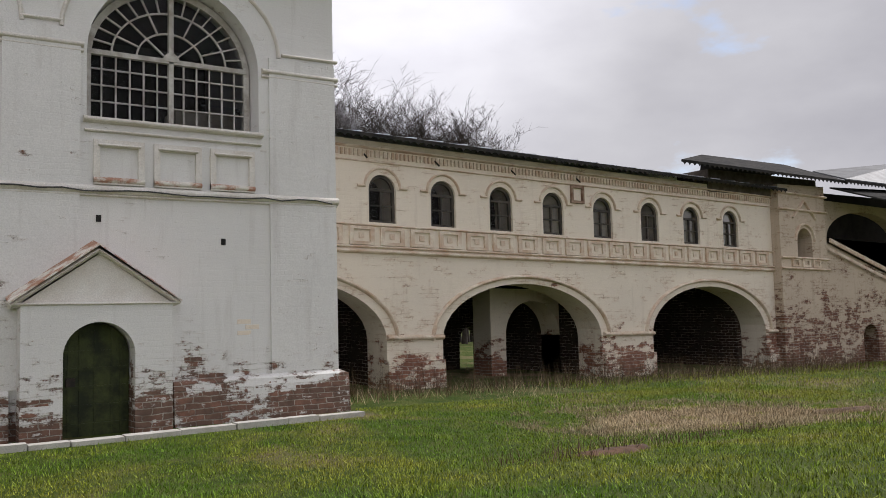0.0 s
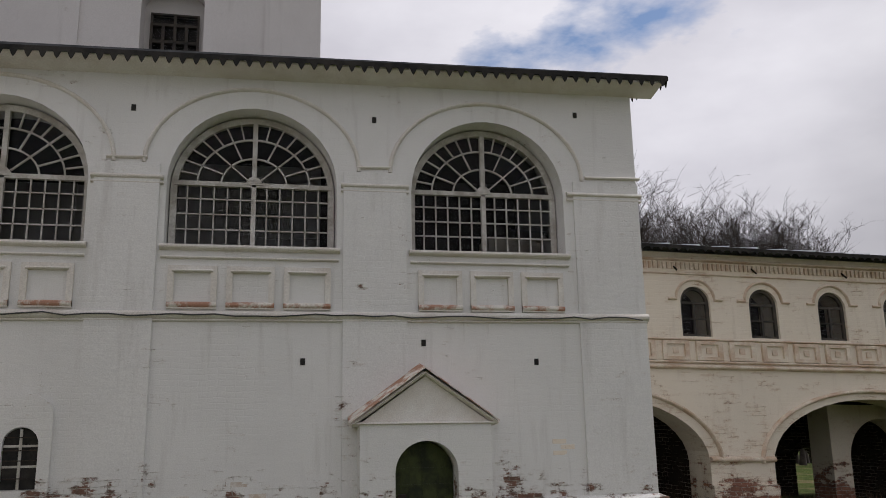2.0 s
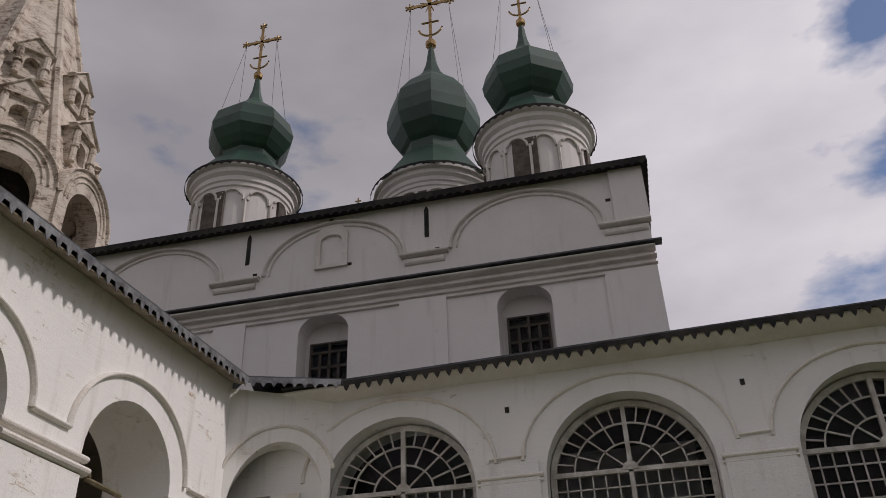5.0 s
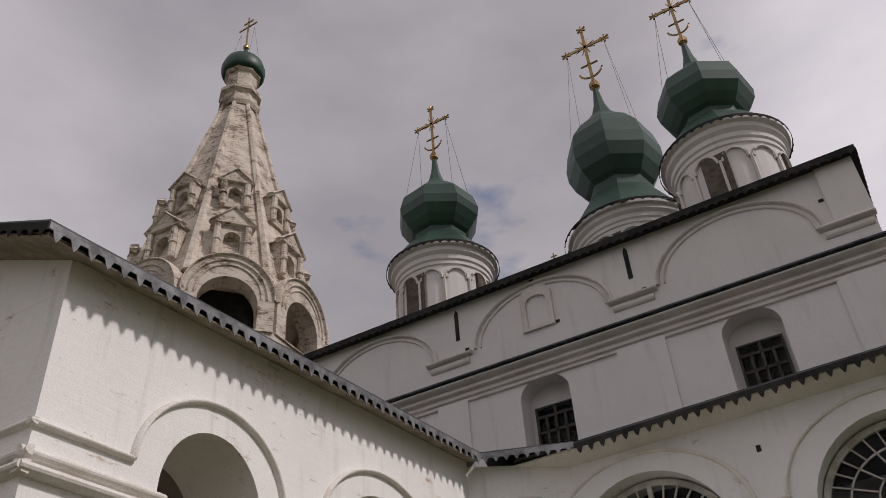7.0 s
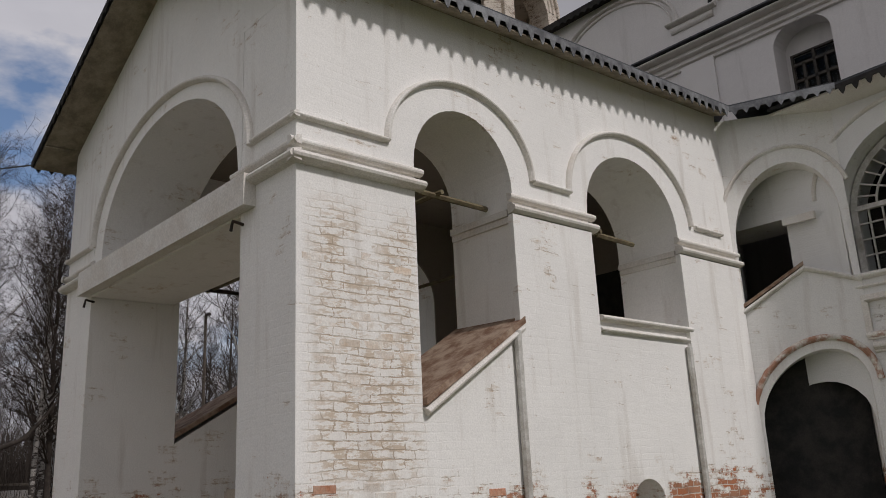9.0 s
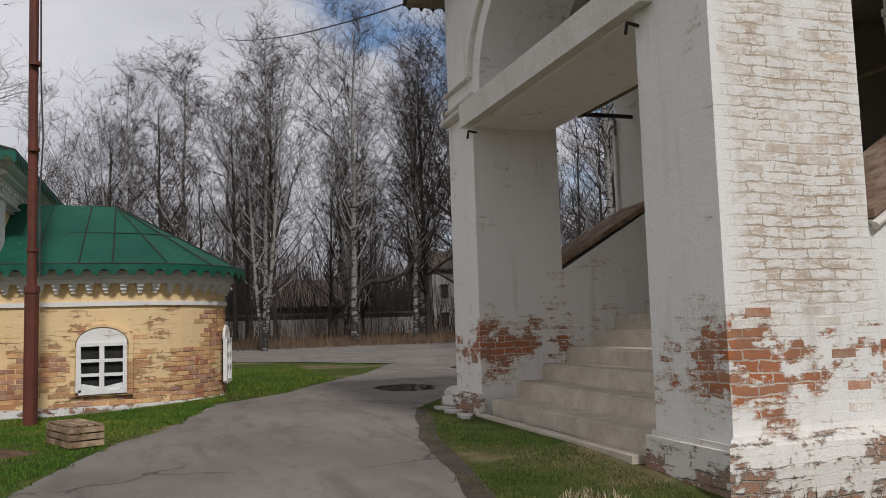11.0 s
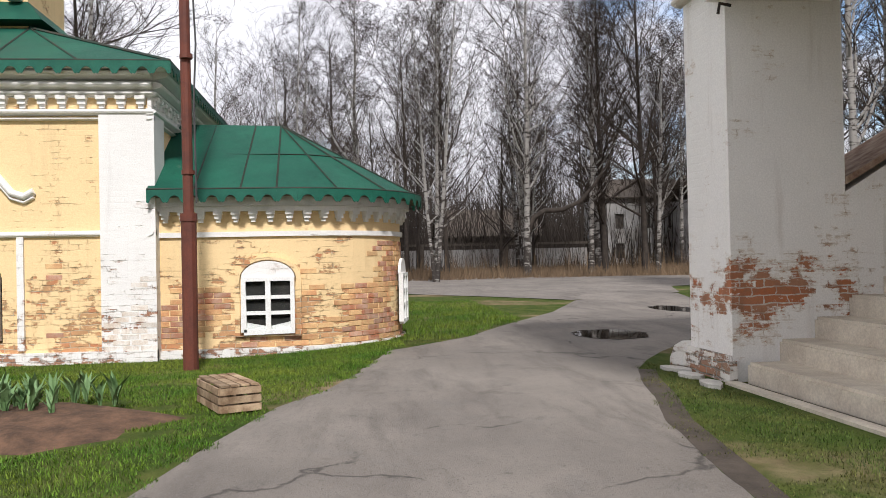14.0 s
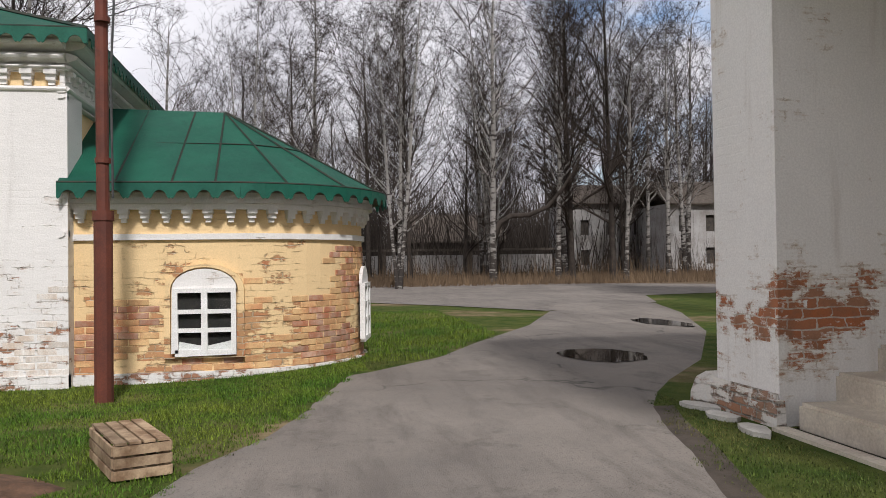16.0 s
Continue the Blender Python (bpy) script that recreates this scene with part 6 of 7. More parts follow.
for i in range(22):
    a = math.pi * (i + 0.6) / 24
    d = Vector((math.cos(a), math.sin(a), 0))
    corbel(plane_frame(Vector((AX, AY, 0)) + d * AR, Vector((-d.y, d.x, 0)), d), 0, 2.18, 0.9)
wmx = plane_frame((AX + AR + 0.02, 0, 0), (0, 1, 0), (1, 0, 0))
part("window_surround", slab2d(bmesh.new(), arch(-14.14, 0.52, 0.2, 1.1, 0.36, 14), [arch(-14.14, 0.44, 0.22, 1.1, 0.31, 14)], wmx, -0.1, 0.05), m_yel, chapel)
chapel_window(wmx @ Matrix.Translation((0, 0, 0.13)), -14.14, 0.27, 0.38, 0.83)
a = radians(80)
d = Vector((math.cos(a), math.sin(a), 0))
wm2 = plane_frame(Vector((AX, AY, 0)) + d * (AR + 0.02), Vector((-d.y, d.x, 0)), d)
chapel_window(wm2 @ Matrix.Translation((0, 0, 0.13)), 0.0, 0.27, 0.38, 0.83)
# apse roof: facets up to a ridge
ER, EZ, APZ = AR + 0.4, 2.5, 3.86
ar = bmesh.new()
ring = [(AX + ER, HY)] + [(AX + ER * math.cos(math.pi * i / 8), AY + ER * math.sin(math.pi * i / 8)) for i in range(9)] + [(AX - ER, HY)]
apex, apex2 = (AX, AY - 0.1, APZ), (AX, HY, APZ + 0.04)
vr = [ar.verts.new((*p, EZ)) for p in ring]
va, vb_ = ar.verts.new(apex), ar.verts.new(apex2)
ar.faces.new((vb_, vr[0], vr[1], va))
for i in range(1, 9):
    ar.faces.new((va, vr[i], vr[i + 1]))
ar.faces.new((va, vr[9], vr[10], vb_))
part("apse_roof", ar, m_green, chapel, "faceted green tin apse roof with faded paint")
sm = bmesh.new()
for i in range(1, 10):
    tube(sm, [(ring[i][0], ring[i][1], EZ + 0.01), (apex[0], apex[1], apex[2] + 0.01)], 0.016, 4)
for y in (-15.2, -14.5):
    tube(sm, [(AX + ER, y, EZ + 0.01), (AX, y, APZ + 0.015)], 0.016, 4)
mid = [((p[0] + apex[0]) / 2, (p[1] + apex[1]) / 2, (EZ + APZ) / 2 + 0.01) for p in ring[1:10]]
tube(sm, [(AX + ER / 2, HY, (EZ + APZ) / 2 + 0.01)] + mid, 0.01, 4)
part("roof_seam", sm, m_seam, chapel)
vb = bmesh.new()
fine = [(AX + ER, HY)] + [(AX + ER * math.cos(math.pi * i / 24), AY + ER * math.sin(math.pi * i / 24)) for i in range(25)]
fine.insert(1, (AX + ER, AY))
for p, q in zip(fine, fine[1:]):
    if (Vector(p) - Vector(q)).length > 0.02:
        valance(vb, (*p, EZ + 0.01), (*q, EZ + 0.01), 0.21, 0.26, 0.01, 0.5, True)
part("drip_edge", tube(bmesh.new(), [(*p, EZ + 0.012) for p in fine], 0.016, 5), m_seam, chapel)
part("apse_valance", vb, m_green2, chapel, "green scalloped tin valance")
apse_band(AR + 0.1, ER - 0.02, 2.4, 2.45, m_wood_dark, "soffit")
# main roof
hr = bmesh.new()
e = 0.42
c4 = [(HX + e, -23), (HX + e, HY + e), (-31.4, HY + e), (-31.4, -23)]
top = [(-26.0, -21), (-26.0, -18.6), (-28.4, -18.6), (-28.4, -21)]
lo = [hr.verts.new((*p, 4.42)) for p in c4]
hi = [hr.verts.new((*p, 5.75)) for p in top]
for i in range(4):
    hr.faces.new((lo[i], lo[(i + 1) % 4], hi[(i + 1) % 4], hi[i]))
hr.faces.new(hi)
part("roof", hr, m_green, chapel, "green tin hipped roof")
sm = bmesh.new()
for y in (-22, -20.7, -19.4, -18.1, -16.8):
    tube(sm, [(HX + e, y, 4.43), (-26.0, max(min(y, -18.6), -21), 5.76)], 0.016, 4)
tube(sm, [(HX + e, HY + e, 4.43), (-26.0, -18.6, 5.76)], 0.03, 4)
part("roof_seam", sm, m_seam, chapel)
vb = bmesh.new()
valance(vb, (HX + e, -23, 4.43), (HX + e, HY + e, 4.43), 0.2, 0.27, 0.01, 0.5, True)
valance(vb, (HX + e, HY + e, 4.43), (-31.4, HY + e, 4.43), 0.2, 0.27, 0.01, 0.5, True)
part("valance", vb, m_green2, chapel)
part("drip_edge", tube(bmesh.new(), [(HX + e, -23, 4.435), (HX + e, HY + e, 4.435), (-31.4, HY + e, 4.435)], 0.018, 5), m_seam, chapel)
part("soffit", boxes((-31, HX + e - 0.03, -23, HY + e - 0.03, 4.33, 4.37)), m_trimw, chapel)
part("upper_drum", boxes((-28.2, -26.2, -20.9, -18.7, 5.6, 8.6)), m_yel, chapel, "small yellow upper tier with white columns")
for y in (-20.7, -20.3, -19.3, -18.9):
    part("column", lathe(bmesh.new(), [(0.13, 6.3), (0.13, 6.5), (0.09, 6.55), (0.09, 8.3), (0.14, 8.4)], (-26.12, y, 0), 10), m_trimw, chapel)
hr2 = bmesh.new()
lo = [hr2.verts.new(p) for p in ((-25.75, -21.3, 5.85), (-25.75, -18.3, 5.85), (-28.6, -18.3, 5.85), (-28.6, -21.3, 5.85))]
hi = [hr2.verts.new(p) for p in ((-26.2, -20.9, 6.3), (-26.2, -18.7, 6.3), (-28.2, -18.7, 6.3), (-28.2, -20.9, 6.3))]
for i in range(4):
    hr2.faces.new((lo[i], lo[(i + 1) % 4], hi[(i + 1) % 4], hi[i]))
hr2.faces.new(lo)
part("drum_skirt", hr2, m_green, chapel)

# ---- things beside the drive ----
pole = thing("utility_pole", "tall rusty brown metal pole standing beside the chapel", "pole")
part("lower_pipe", tube(bmesh.new(), [(-21.76, -15.04, -0.3), (-21.78, -15.04, 2.0)], 0.105, 12), m_rust, pole)
part("collar", tube(bmesh.new(), [(-21.78, -15.04, 1.95), (-21.78, -15.04, 2.06)], 0.118, 12), m_rust, pole)
part("upper_pipe", tube(bmesh.new(), [(-21.78, -15.04, 2.0), (-21.95, -15.1, 9.5)], 0.072, 12), m_rust, pole)
part("cable", tube(bmesh.new(), [(-21.72, -14.92, 2.2), (-21.7, -14.93, 3.6), (-21.74, -14.9, 4.4), (-21.8, -14.95, 5.4), (-21.85, -15.0, 9.3)], 0.014, 5), m_rope, pole, "black cable along the pole")
for z in (2.6, 4.2, 5.6):
    part("strap", tube(bmesh.new(), [(-21.79, -15.04, z), (-21.79, -15.04, z + 0.06)], 0.09, 10), m_rust, pole)


def build_crate():
    cr = thing("crate", "weathered slatted wooden crate lying on the grass", "crate")
    L, Wd, H = 0.86, 0.38, 0.255
    for i in range(4):
        y = -Wd / 2 + 0.052 + i * (Wd - 0.104) / 3
        part("top_slat", boxes((-L / 2, L / 2, y - 0.037, y + 0.037, H - 0.016, H)), m_crate, cr)
    for sx in (-1, 1):
        for z in (0.04, 0.12, 0.2):
            part("end_slat", boxes((sx * L / 2 - (0.016 if sx > 0 else 0), sx * L / 2 + (0.016 if sx < 0 else 0), -Wd / 2 + 0.004, Wd / 2 - 0.004, z - 0.031, z + 0.031)), m_crate, cr)
    for sy in (-1, 1):
        for z in (0.04, 0.12, 0.2):
            part("side_slat", boxes((-L / 2 + 0.018, L / 2 - 0.018, sy * Wd / 2 - 0.008, sy * Wd / 2 + 0.008, z - 0.031, z + 0.031)), m_crate, cr)
    for sx in (-1, 1):
        for sy in (-1, 1):
            part("corner_post", boxes((sx * (L / 2 - 0.045) - 0.022, sx * (L / 2 - 0.045) + 0.022, sy * (Wd / 2 - 0.032) - 0.02, sy * (Wd / 2 - 0.032) + 0.02, 0.0, H - 0.018)), m_crate, cr)
    part("inner_floor", boxes((-L / 2 + 0.02, L / 2 - 0.02, -Wd / 2 + 0.02, Wd / 2 - 0.02, 0.0, 0.012)), m_crate, cr)
    return cr


crate = build_crate()
crate.matrix_world = pose(-18.14, -14.03, ground_z(-18.1, -14.0) + 0.01, 0, 0, 23)


def blob(cx, cy, rx, ry, n, seed, jag=0.25):
    rn = random.Random(seed)
    return [(cx + rx * math.cos(2 * math.pi * i / n) * rn.uniform(1 - jag, 1), cy + ry * math.sin(2 * math.pi * i / n) * rn.uniform(1 - jag, 1)) for i in range(n)]


def mound(name, pts, c, h, mat, label, cat_, kind, off=0.03):
    b = bmesh.new()
    rim = [b.verts.new((x, y, ground_z(x, y) - 0.02)) for x, y in pts]
    inner = [b.verts.new((c[0] + (x - c[0]) * 0.7, c[1] + (y - c[1]) * 0.7, ground_z(x, y) + h * random.Random(i).uniform(0.7, 1.1))) for i, (x, y) in enumerate(pts)]
    ce = b.verts.new((*c, ground_z(*c) + h))
    for i in range(len(pts)):
        j = (i + 1) % len(pts)
        b.faces.new((rim[i], rim[j], inner[j], inner[i])); b.faces.new((inner[i], inner[j], ce))
    return solid(name, b, mat, label, cat_, kind=kind, smooth=True)


mound("flower_bed", blob(-17.5, -15.95, 1.35, 1.75, 26, 2), (-17.5, -15.95), 0.1, m_soil, "dug bed of dark brown soil", "flower bed", "structure")
pd = bmesh.new()
pts = blob(-23.7, -8.5, 0.95, 0.66, 28, 4, 0.14)
pd.faces.new([pd.verts.new((x, y, 0.034)) for x, y in pts])
tagged(new("puddle", mesh_of(pd, "puddle", m_water)), "shallow dark puddle on the asphalt", "puddle", kind="structure")
pd = bmesh.new()
pd.faces.new([pd.verts.new((x, y, 0.034)) for x, y in blob(-29.5, -5.0, 1.4, 0.5, 24, 5, 0.2)])
tagged(new("puddle", mesh_of(pd, "puddle", m_water)), "shallow dark puddle on the asphalt", "puddle", kind="structure")


def tulip_plant(seed):
    rn = random.Random(seed)
    b = bmesh.new()
    for k in range(rn.randint(6, 9)):
        a = rn.uniform(0, 6.28); ln = rn.uniform(0.2, 0.34); lean = rn.uniform(0.15, 0.6); w = rn.uniform(0.02, 0.035)
        d = Vector((math.cos(a), math.sin(a), 0)); s = Vector((-d.y, d.x, 0))
        pts = [Vector((0, 0, 0)) + d * lean * ln * t * t + Vector((0, 0, ln * t * (1 - 0.25 * lean * t))) for t in (0, 0.35, 0.7, 1.0)]
        ws = (0.5 * w, w, 0.8 * w, 0.0)
        prev = None
        for p, q in zip(pts, ws):
            row = (b.verts.new(p - s * q), b.verts.new(p + d * -0.3 * q), b.verts.new(p + s * q))
            if prev:
                b.faces.new((prev[0], prev[1], row[1], row[0])); b.faces.new((prev[1], prev[2], row[2], row[1]))
            prev = row
    return b


plants = [solid("bulb_plant", tulip_plant(i), m_leaf, "clump of broad green bulb leaves in soil", "plant", "bulb plants in the bed") for i in range(4)]
rn = random.Random(11)
for i in range(52):
    if i < 30:
        x, y = -18.35 + rn.uniform(-0.4, 0.3), -17.5 + i * 0.083 + rn.uniform(-0.1, 0.1)
    else:
        x, y = -17.9 + rn.uniform(-0.4, 0.5), -16.3 + rn.uniform(-1.1, 0.9)
    m = pose(x, y, ground_z(x, y) + 0.05, 0, 0, rn.uniform(0, 360)) @ Matrix.Scale(rn.uniform(0.75, 1.15), 4)
    if i < 4:
        plants[i].matrix_world = m
    else:
        cpy = copy_thing(plants[i % 4], Matrix.Identity(4)); cpy.matrix_world = m


# ---- trees ----
def tree_meshes(seed, height, birch, spread=0.3, droop=0.0, limbs=24, kids=(7, 6, 4), stems=1, low=0.22):
    rn = random.Random(seed)
    V, F, TV, TF = [], [], [], []

    def tub(vs, fs, pts, rad, sides):
        base = len(vs)
        for i, p in enumerate(pts[:-1]):
            d = (pts[i + 1] - pts[max(i - 1, 0)]).normalized()
            ref = Vector((1, 0, 0)) if abs(d.z) > 0.8 else Vector((0, 0, 1))
            a = d.cross(ref).normalized(); b = d.cross(a)
            for k in range(sides):
                t = 2 * math.pi * k / sides
                vs.append(tuple(p + (a * math.cos(t) + b * math.sin(t)) * rad[i]))
        vs.append(tuple(pts[-1]))
        n_ = len(pts) - 1
        for i in range(n_ - 1):
            for k in range(sides):
                fs.append((base + i * sides + k, base + i * sides + (k + 1) % sides, base + (i + 1) * sides + (k + 1) % sides, base + (i + 1) * sides + k))
        for k in range(sides):
            fs.append((base + (n_ - 1) * sides + k, base + (n_ - 1) * sides + (k + 1) % sides, base + n_ * sides))

    def limb(p, d, ln, r, depth):
        segs = (5, 3, 2, 1)[depth]
        pts = [p]
        cur = d.copy()
        for s in range(segs):
            sag = droop * (0.0, 0.25, 0.8, 1.2)[depth]
            cur = (cur + Vector((rn.uniform(-0.28, 0.28), rn.uniform(-0.28, 0.28), rn.uniform(-0.1, 0.3) - sag))).normalized()
            pts.append(pts[-1] + cur * ln / segs)
        rads = [max(r * (1 - 0.75 * s / segs), 0.007) for s in range(segs + 1)]
        if depth < 1:
            tub(V, F, pts, rads, 5)
        else:
            tub(TV, TF, pts, rads, 3)
        if depth >= 3:
            return
        for _ in range(int(kids[depth] + rn.random())):
            t = rn.uniform(0.2, 1.0)
            k = min(int(t * segs), segs - 1)
            q = pts[k].lerp(pts[k + 1], t * segs - k)
            a = rn.uniform(0, 6.28)
            side = Vector((math.cos(a), math.sin(a), rn.uniform(-0.35, 0.6)))
            limb(q, (cur * 0.6 + side * 0.65).normalized(), ln * rn.uniform(0.34, 0.62), max(r * 0.38, 0.009), depth + 1)

    for st in range(stems):
        n = 12
        hs = height * (1 - 0.12 * st)
        r0 = (hs * 0.0085 + 0.03) * (1.0 if stems == 1 else 0.62)
        az = rn.uniform(0, 6.28)
        lx, ly = (0.0, 0.0) if stems == 1 else (0.09 * math.cos(az), 0.09 * math.sin(az))
        tr, rad = [], []
        ox = oy = 0.0
        for i in range(n + 1):
            t = i / n
            ox += rn.uniform(-0.09, 0.09); oy += rn.uniform(-0.09, 0.09)
            tr.append(Vector((ox * t + lx * hs * t ** 0.8, oy * t + ly * hs * t ** 0.8, hs * t - 0.15 * (i == 0))))
            rad.append(r0 * (1 - t) ** 0.85 + 0.012 + (0.09 if i == 0 else 0))
        tub(V, F, tr, rad, 8)
        for i in range(limbs // stems):
            t = low + (0.97 - low) * (i + rn.random()) / (limbs // stems)
            k = min(int(t * n), n - 1)
            p = tr[k].lerp(tr[k + 1], t * n - k)
            a = rn.uniform(0, 6.28)
            up = rn.uniform(0.35, 1.1) + 0.9 * t
            d = Vector((math.cos(a), math.sin(a), up)).normalized()
            u = (t - low) / (1 - low)
            full = 0.55 + 0.6 * math.sin(math.pi * min(1.0, 0.12 + 0.8 * u)) - 0.35 * u * u
            ln = hs * spread * full * rn.uniform(0.55, 1.2)
            limb(p, d, ln, r0 * (1.05 - t) * rn.uniform(0.3, 0.52) + 0.014, 0)
    me1 = bpy.data.meshes.new("trunk"); me1.from_pydata(V, [], F); me1.materials.append(m_birch if birch else m_bark)
    me2 = bpy.data.meshes.new("crown"); me2.from_pydata(TV, [], TF); me2.materials.append(m_twig)
    for p in me1.polygons:
        p.use_smooth = True
    return me1, me2


def make_tree(seed, height, birch, label, group, **kw):
    me1, me2 = tree_meshes(seed, height, birch, **kw)
    t = thing("birch_tree" if birch else "bare_tree", label, "tree", group)
    a = new("trunk", me1); a.parent = t
    b = new("crown", me2); b.parent = t
    return t


ROW, WOOD = "bare trees along the road", "trees of the far wood"
FAR = dict(limbs=22, kids=(6, 5, 3))
protos = [
    make_tree(1, 22.0, True, "many-stemmed bare birch with pale trunks", ROW, spread=0.27, droop=0.1, stems=3, limbs=42, low=0.15),
    make_tree(2, 24.0, True, "tall bare birch with a dark foot", ROW, spread=0.27, droop=0.12, limbs=34),
    make_tree(3, 19.0, True, "slender white birch with hanging twigs", ROW, spread=0.2, droop=0.3, limbs=36),
    make_tree(4, 23.0, False, "large dark bare tree with spreading limbs", ROW, spread=0.33, droop=0.08, limbs=30, kids=(8, 6, 4), low=0.14),
    make_tree(5, 17.0, False, "bare grey-brown tree with a dense twiggy crown", WOOD, spread=0.33, **FAR),
    make_tree(6, 20.0, False, "tall dark bare tree in the wood", WOOD, spread=0.25, **FAR),
    make_tree(7, 19.0, True, "bare birch in the wood", WOOD, spread=0.22, droop=0.2, **FAR),
    make_tree(8, 12.0, False, "low bare tree with a bushy crown", WOOD, spread=0.42, low=0.1, **FAR),
]
HTS = (22.0, 24.0, 19.0, 23.0, 17.0, 20.0, 19.0, 12.0)
rn = random.Random(21)
spots = [(-57.5, -7.9, 0, 0.95), (-66.0, -0.7, 1, 1.0), (-68.0, 4.4, 2, 1.05), (-68.5, 5.6, 3, 0.95), (-67.0, 8.1, 3, 1.05), (-66.0, 8.6, 2, 0.9), (-68.0, 12.6, 1, 0.8),
         (-62, -12.5, 2, 1.0), (-74, -6.0, 1, 0.95), (-76, 1.5, 0, 0.9), (-60, 17.5, 3, 0.9), (-56, 25, 1, 0.9), (-50, -25, 3, 0.8), (-72, -17, 0, 0.95)]
for i in range(74):
    spots.append((-rn.uniform(72, 122), rn.uniform(-50, 46), rn.choice((4, 4, 5, 5, 6, 6, 7, 7)), rn.uniform(0.85, 1.3)))
for i in range(14):
    spots.append((-rn.uniform(40, 62), -rn.uniform(20, 45), rn.choice((4, 5, 6)), rn.uniform(0.8, 1.05)))
for i in range(14):
    spots.append((-rn.uniform(34, 72), rn.uniform(18, 50), rn.choice((4, 5, 6)), rn.uniform(0.8, 1.1)))
spots += [(-27.5, -1.5, 6, 0.62), (-25.0, 6.0, 6, 0.7), (-33, 3, 2, 0.75)]
for i in range(56):
    spots.append((11.5 + i * 0.27 + rn.uniform(-0.6, 0.6), 32 + rn.uniform(-3, 4), -1, 13.0 - i * 0.03 + rn.uniform(-0.8, 0.5)))
used = set()
for x, y, k, s in spots:
    if k < 0:
        k = rn.choice((4, 7, 7)); s = s / HTS[k]
    m = pose(x, y, ground_z(x, y) - 0.1, rn.uniform(-2, 2), rn.uniform(-2, 2), rn.uniform(0, 360)) @ Matrix.Scale(s, 4)
    if k in used:
        cpy = copy_thing(protos[k], Matrix.Identity(4)); cpy.matrix_world = m
    else:
        used.add(k); protos[k].matrix_world = m

# low crooked limb that leans away from the big birch
ll = bmesh.new()
tube(ll, [(-66.0, -0.7, 2.6), (-66.0, -0.2, 4.0), (-66.1, 0.6, 4.5), (-66.2, 1.9, 4.55), (-66.3, 3.2, 5.1), (-66.4, 4.2, 6.2), (-66.5, 5.2, 7.6), (-66.5, 5.6, 8.6)], [0.2, 0.21, 0.19, 0.17, 0.15, 0.12, 0.08, 0.03], 7)
solid("leaning_trunk", ll, m_bark, "dark crooked leaning tree trunk", "tree", smooth=True)

# ---- far wall, brush and houses ----
fw = thing("perimeter_wall", "low pale perimeter wall behind the trees", "wall", kind="structure")
for i in range(9):
    y = -62 + i * 8.0
    part("wall_bay", boxes((-88.0, -87.6, y + 0.15, y + 7.85, -0.3, 2.15 - 0.004 * i)), m_farwall, fw)
    part("pier", boxes((-88.2, -87.4, y - 0.35, y + 0.15, -0.3, 2.5)), m_wood_dark, fw)
part("coping", boxes((-88.3, -87.3, -62, 10, 2.5, 2.7)), m_wood_dark, fw, "dark plank coping")


def brush_mesh():
    r = np.random.default_rng(7)
    n = 42000
    x = -r.uniform(60, 86, n); y = r.uniform(-50, 48, n)
    h = r.uniform(0.2, 0.85, n) * (1.0 + 1.6 * (r.random(n) > 0.93)); dx = r.normal(0, 0.16, n); dy = r.normal(0, 0.16, n); w = r.uniform(0.012, 0.03, n)
    z = np.zeros(n) - 0.03
    a = np.stack([x, y - w, z], 1); b = np.stack([x, y + w, z], 1); c = np.stack([x + dx, y + dy, z + h], 1)
    v = np.stack([a, b, c], 1).reshape(-1, 3)
    me = bpy.data.meshes.new("dry_brush"); me.from_pydata(v.tolist(), [], np.arange(3 * n).reshape(-1, 3).tolist()); me.materials.append(m_brush)
    return me


tagged(new("dry_brush", brush_mesh()), "dry brown undergrowth beneath the trees", "undergrowth", kind="stuff")


def far_wood():
    r = np.random.default_rng(17)
    n = 34000
    near = r.random(n) < 0.08
    x = np.where(near, -r.uniform(71, 90, n), -r.uniform(90, 150, n)); y = r.uniform(-90, 80, n)
    h = np.where(near, r.uniform(1.5, 6.5, n), r.uniform(4, 13, n)); w = np.where(near, r.uniform(0.01, 0.03, n), r.uniform(0.02, 0.07, n))
    lx, ly = r.normal(0, 0.2, n) * h, r.normal(0, 0.2, n) * h
    z = np.zeros(n) - 0.1
    a = np.stack([x, y - w, z], 1); b = np.stack([x, y + w, z], 1); e = np.stack([x - w * 1.5, y, z], 1); c = np.stack([x + lx, y + ly, z + h], 1)
    v = np.stack([a, b, e, c], 1).reshape(-1, 3)
    k = np.arange(n) * 4
    f = np.concatenate([np.stack([k, k + 1, k + 3], 1), np.stack([k + 1, k + 2, k + 3], 1), np.stack([k + 2, k, k + 3], 1)])
    me = bpy.data.meshes.new("far_wood"); me.from_pydata(v.tolist(), [], f.tolist()); me.materials.append(m_bark)
    return me


tagged(new("far_wood", far_wood()), "dense brown saplings and stems of the far wood", "woods", kind="stuff")


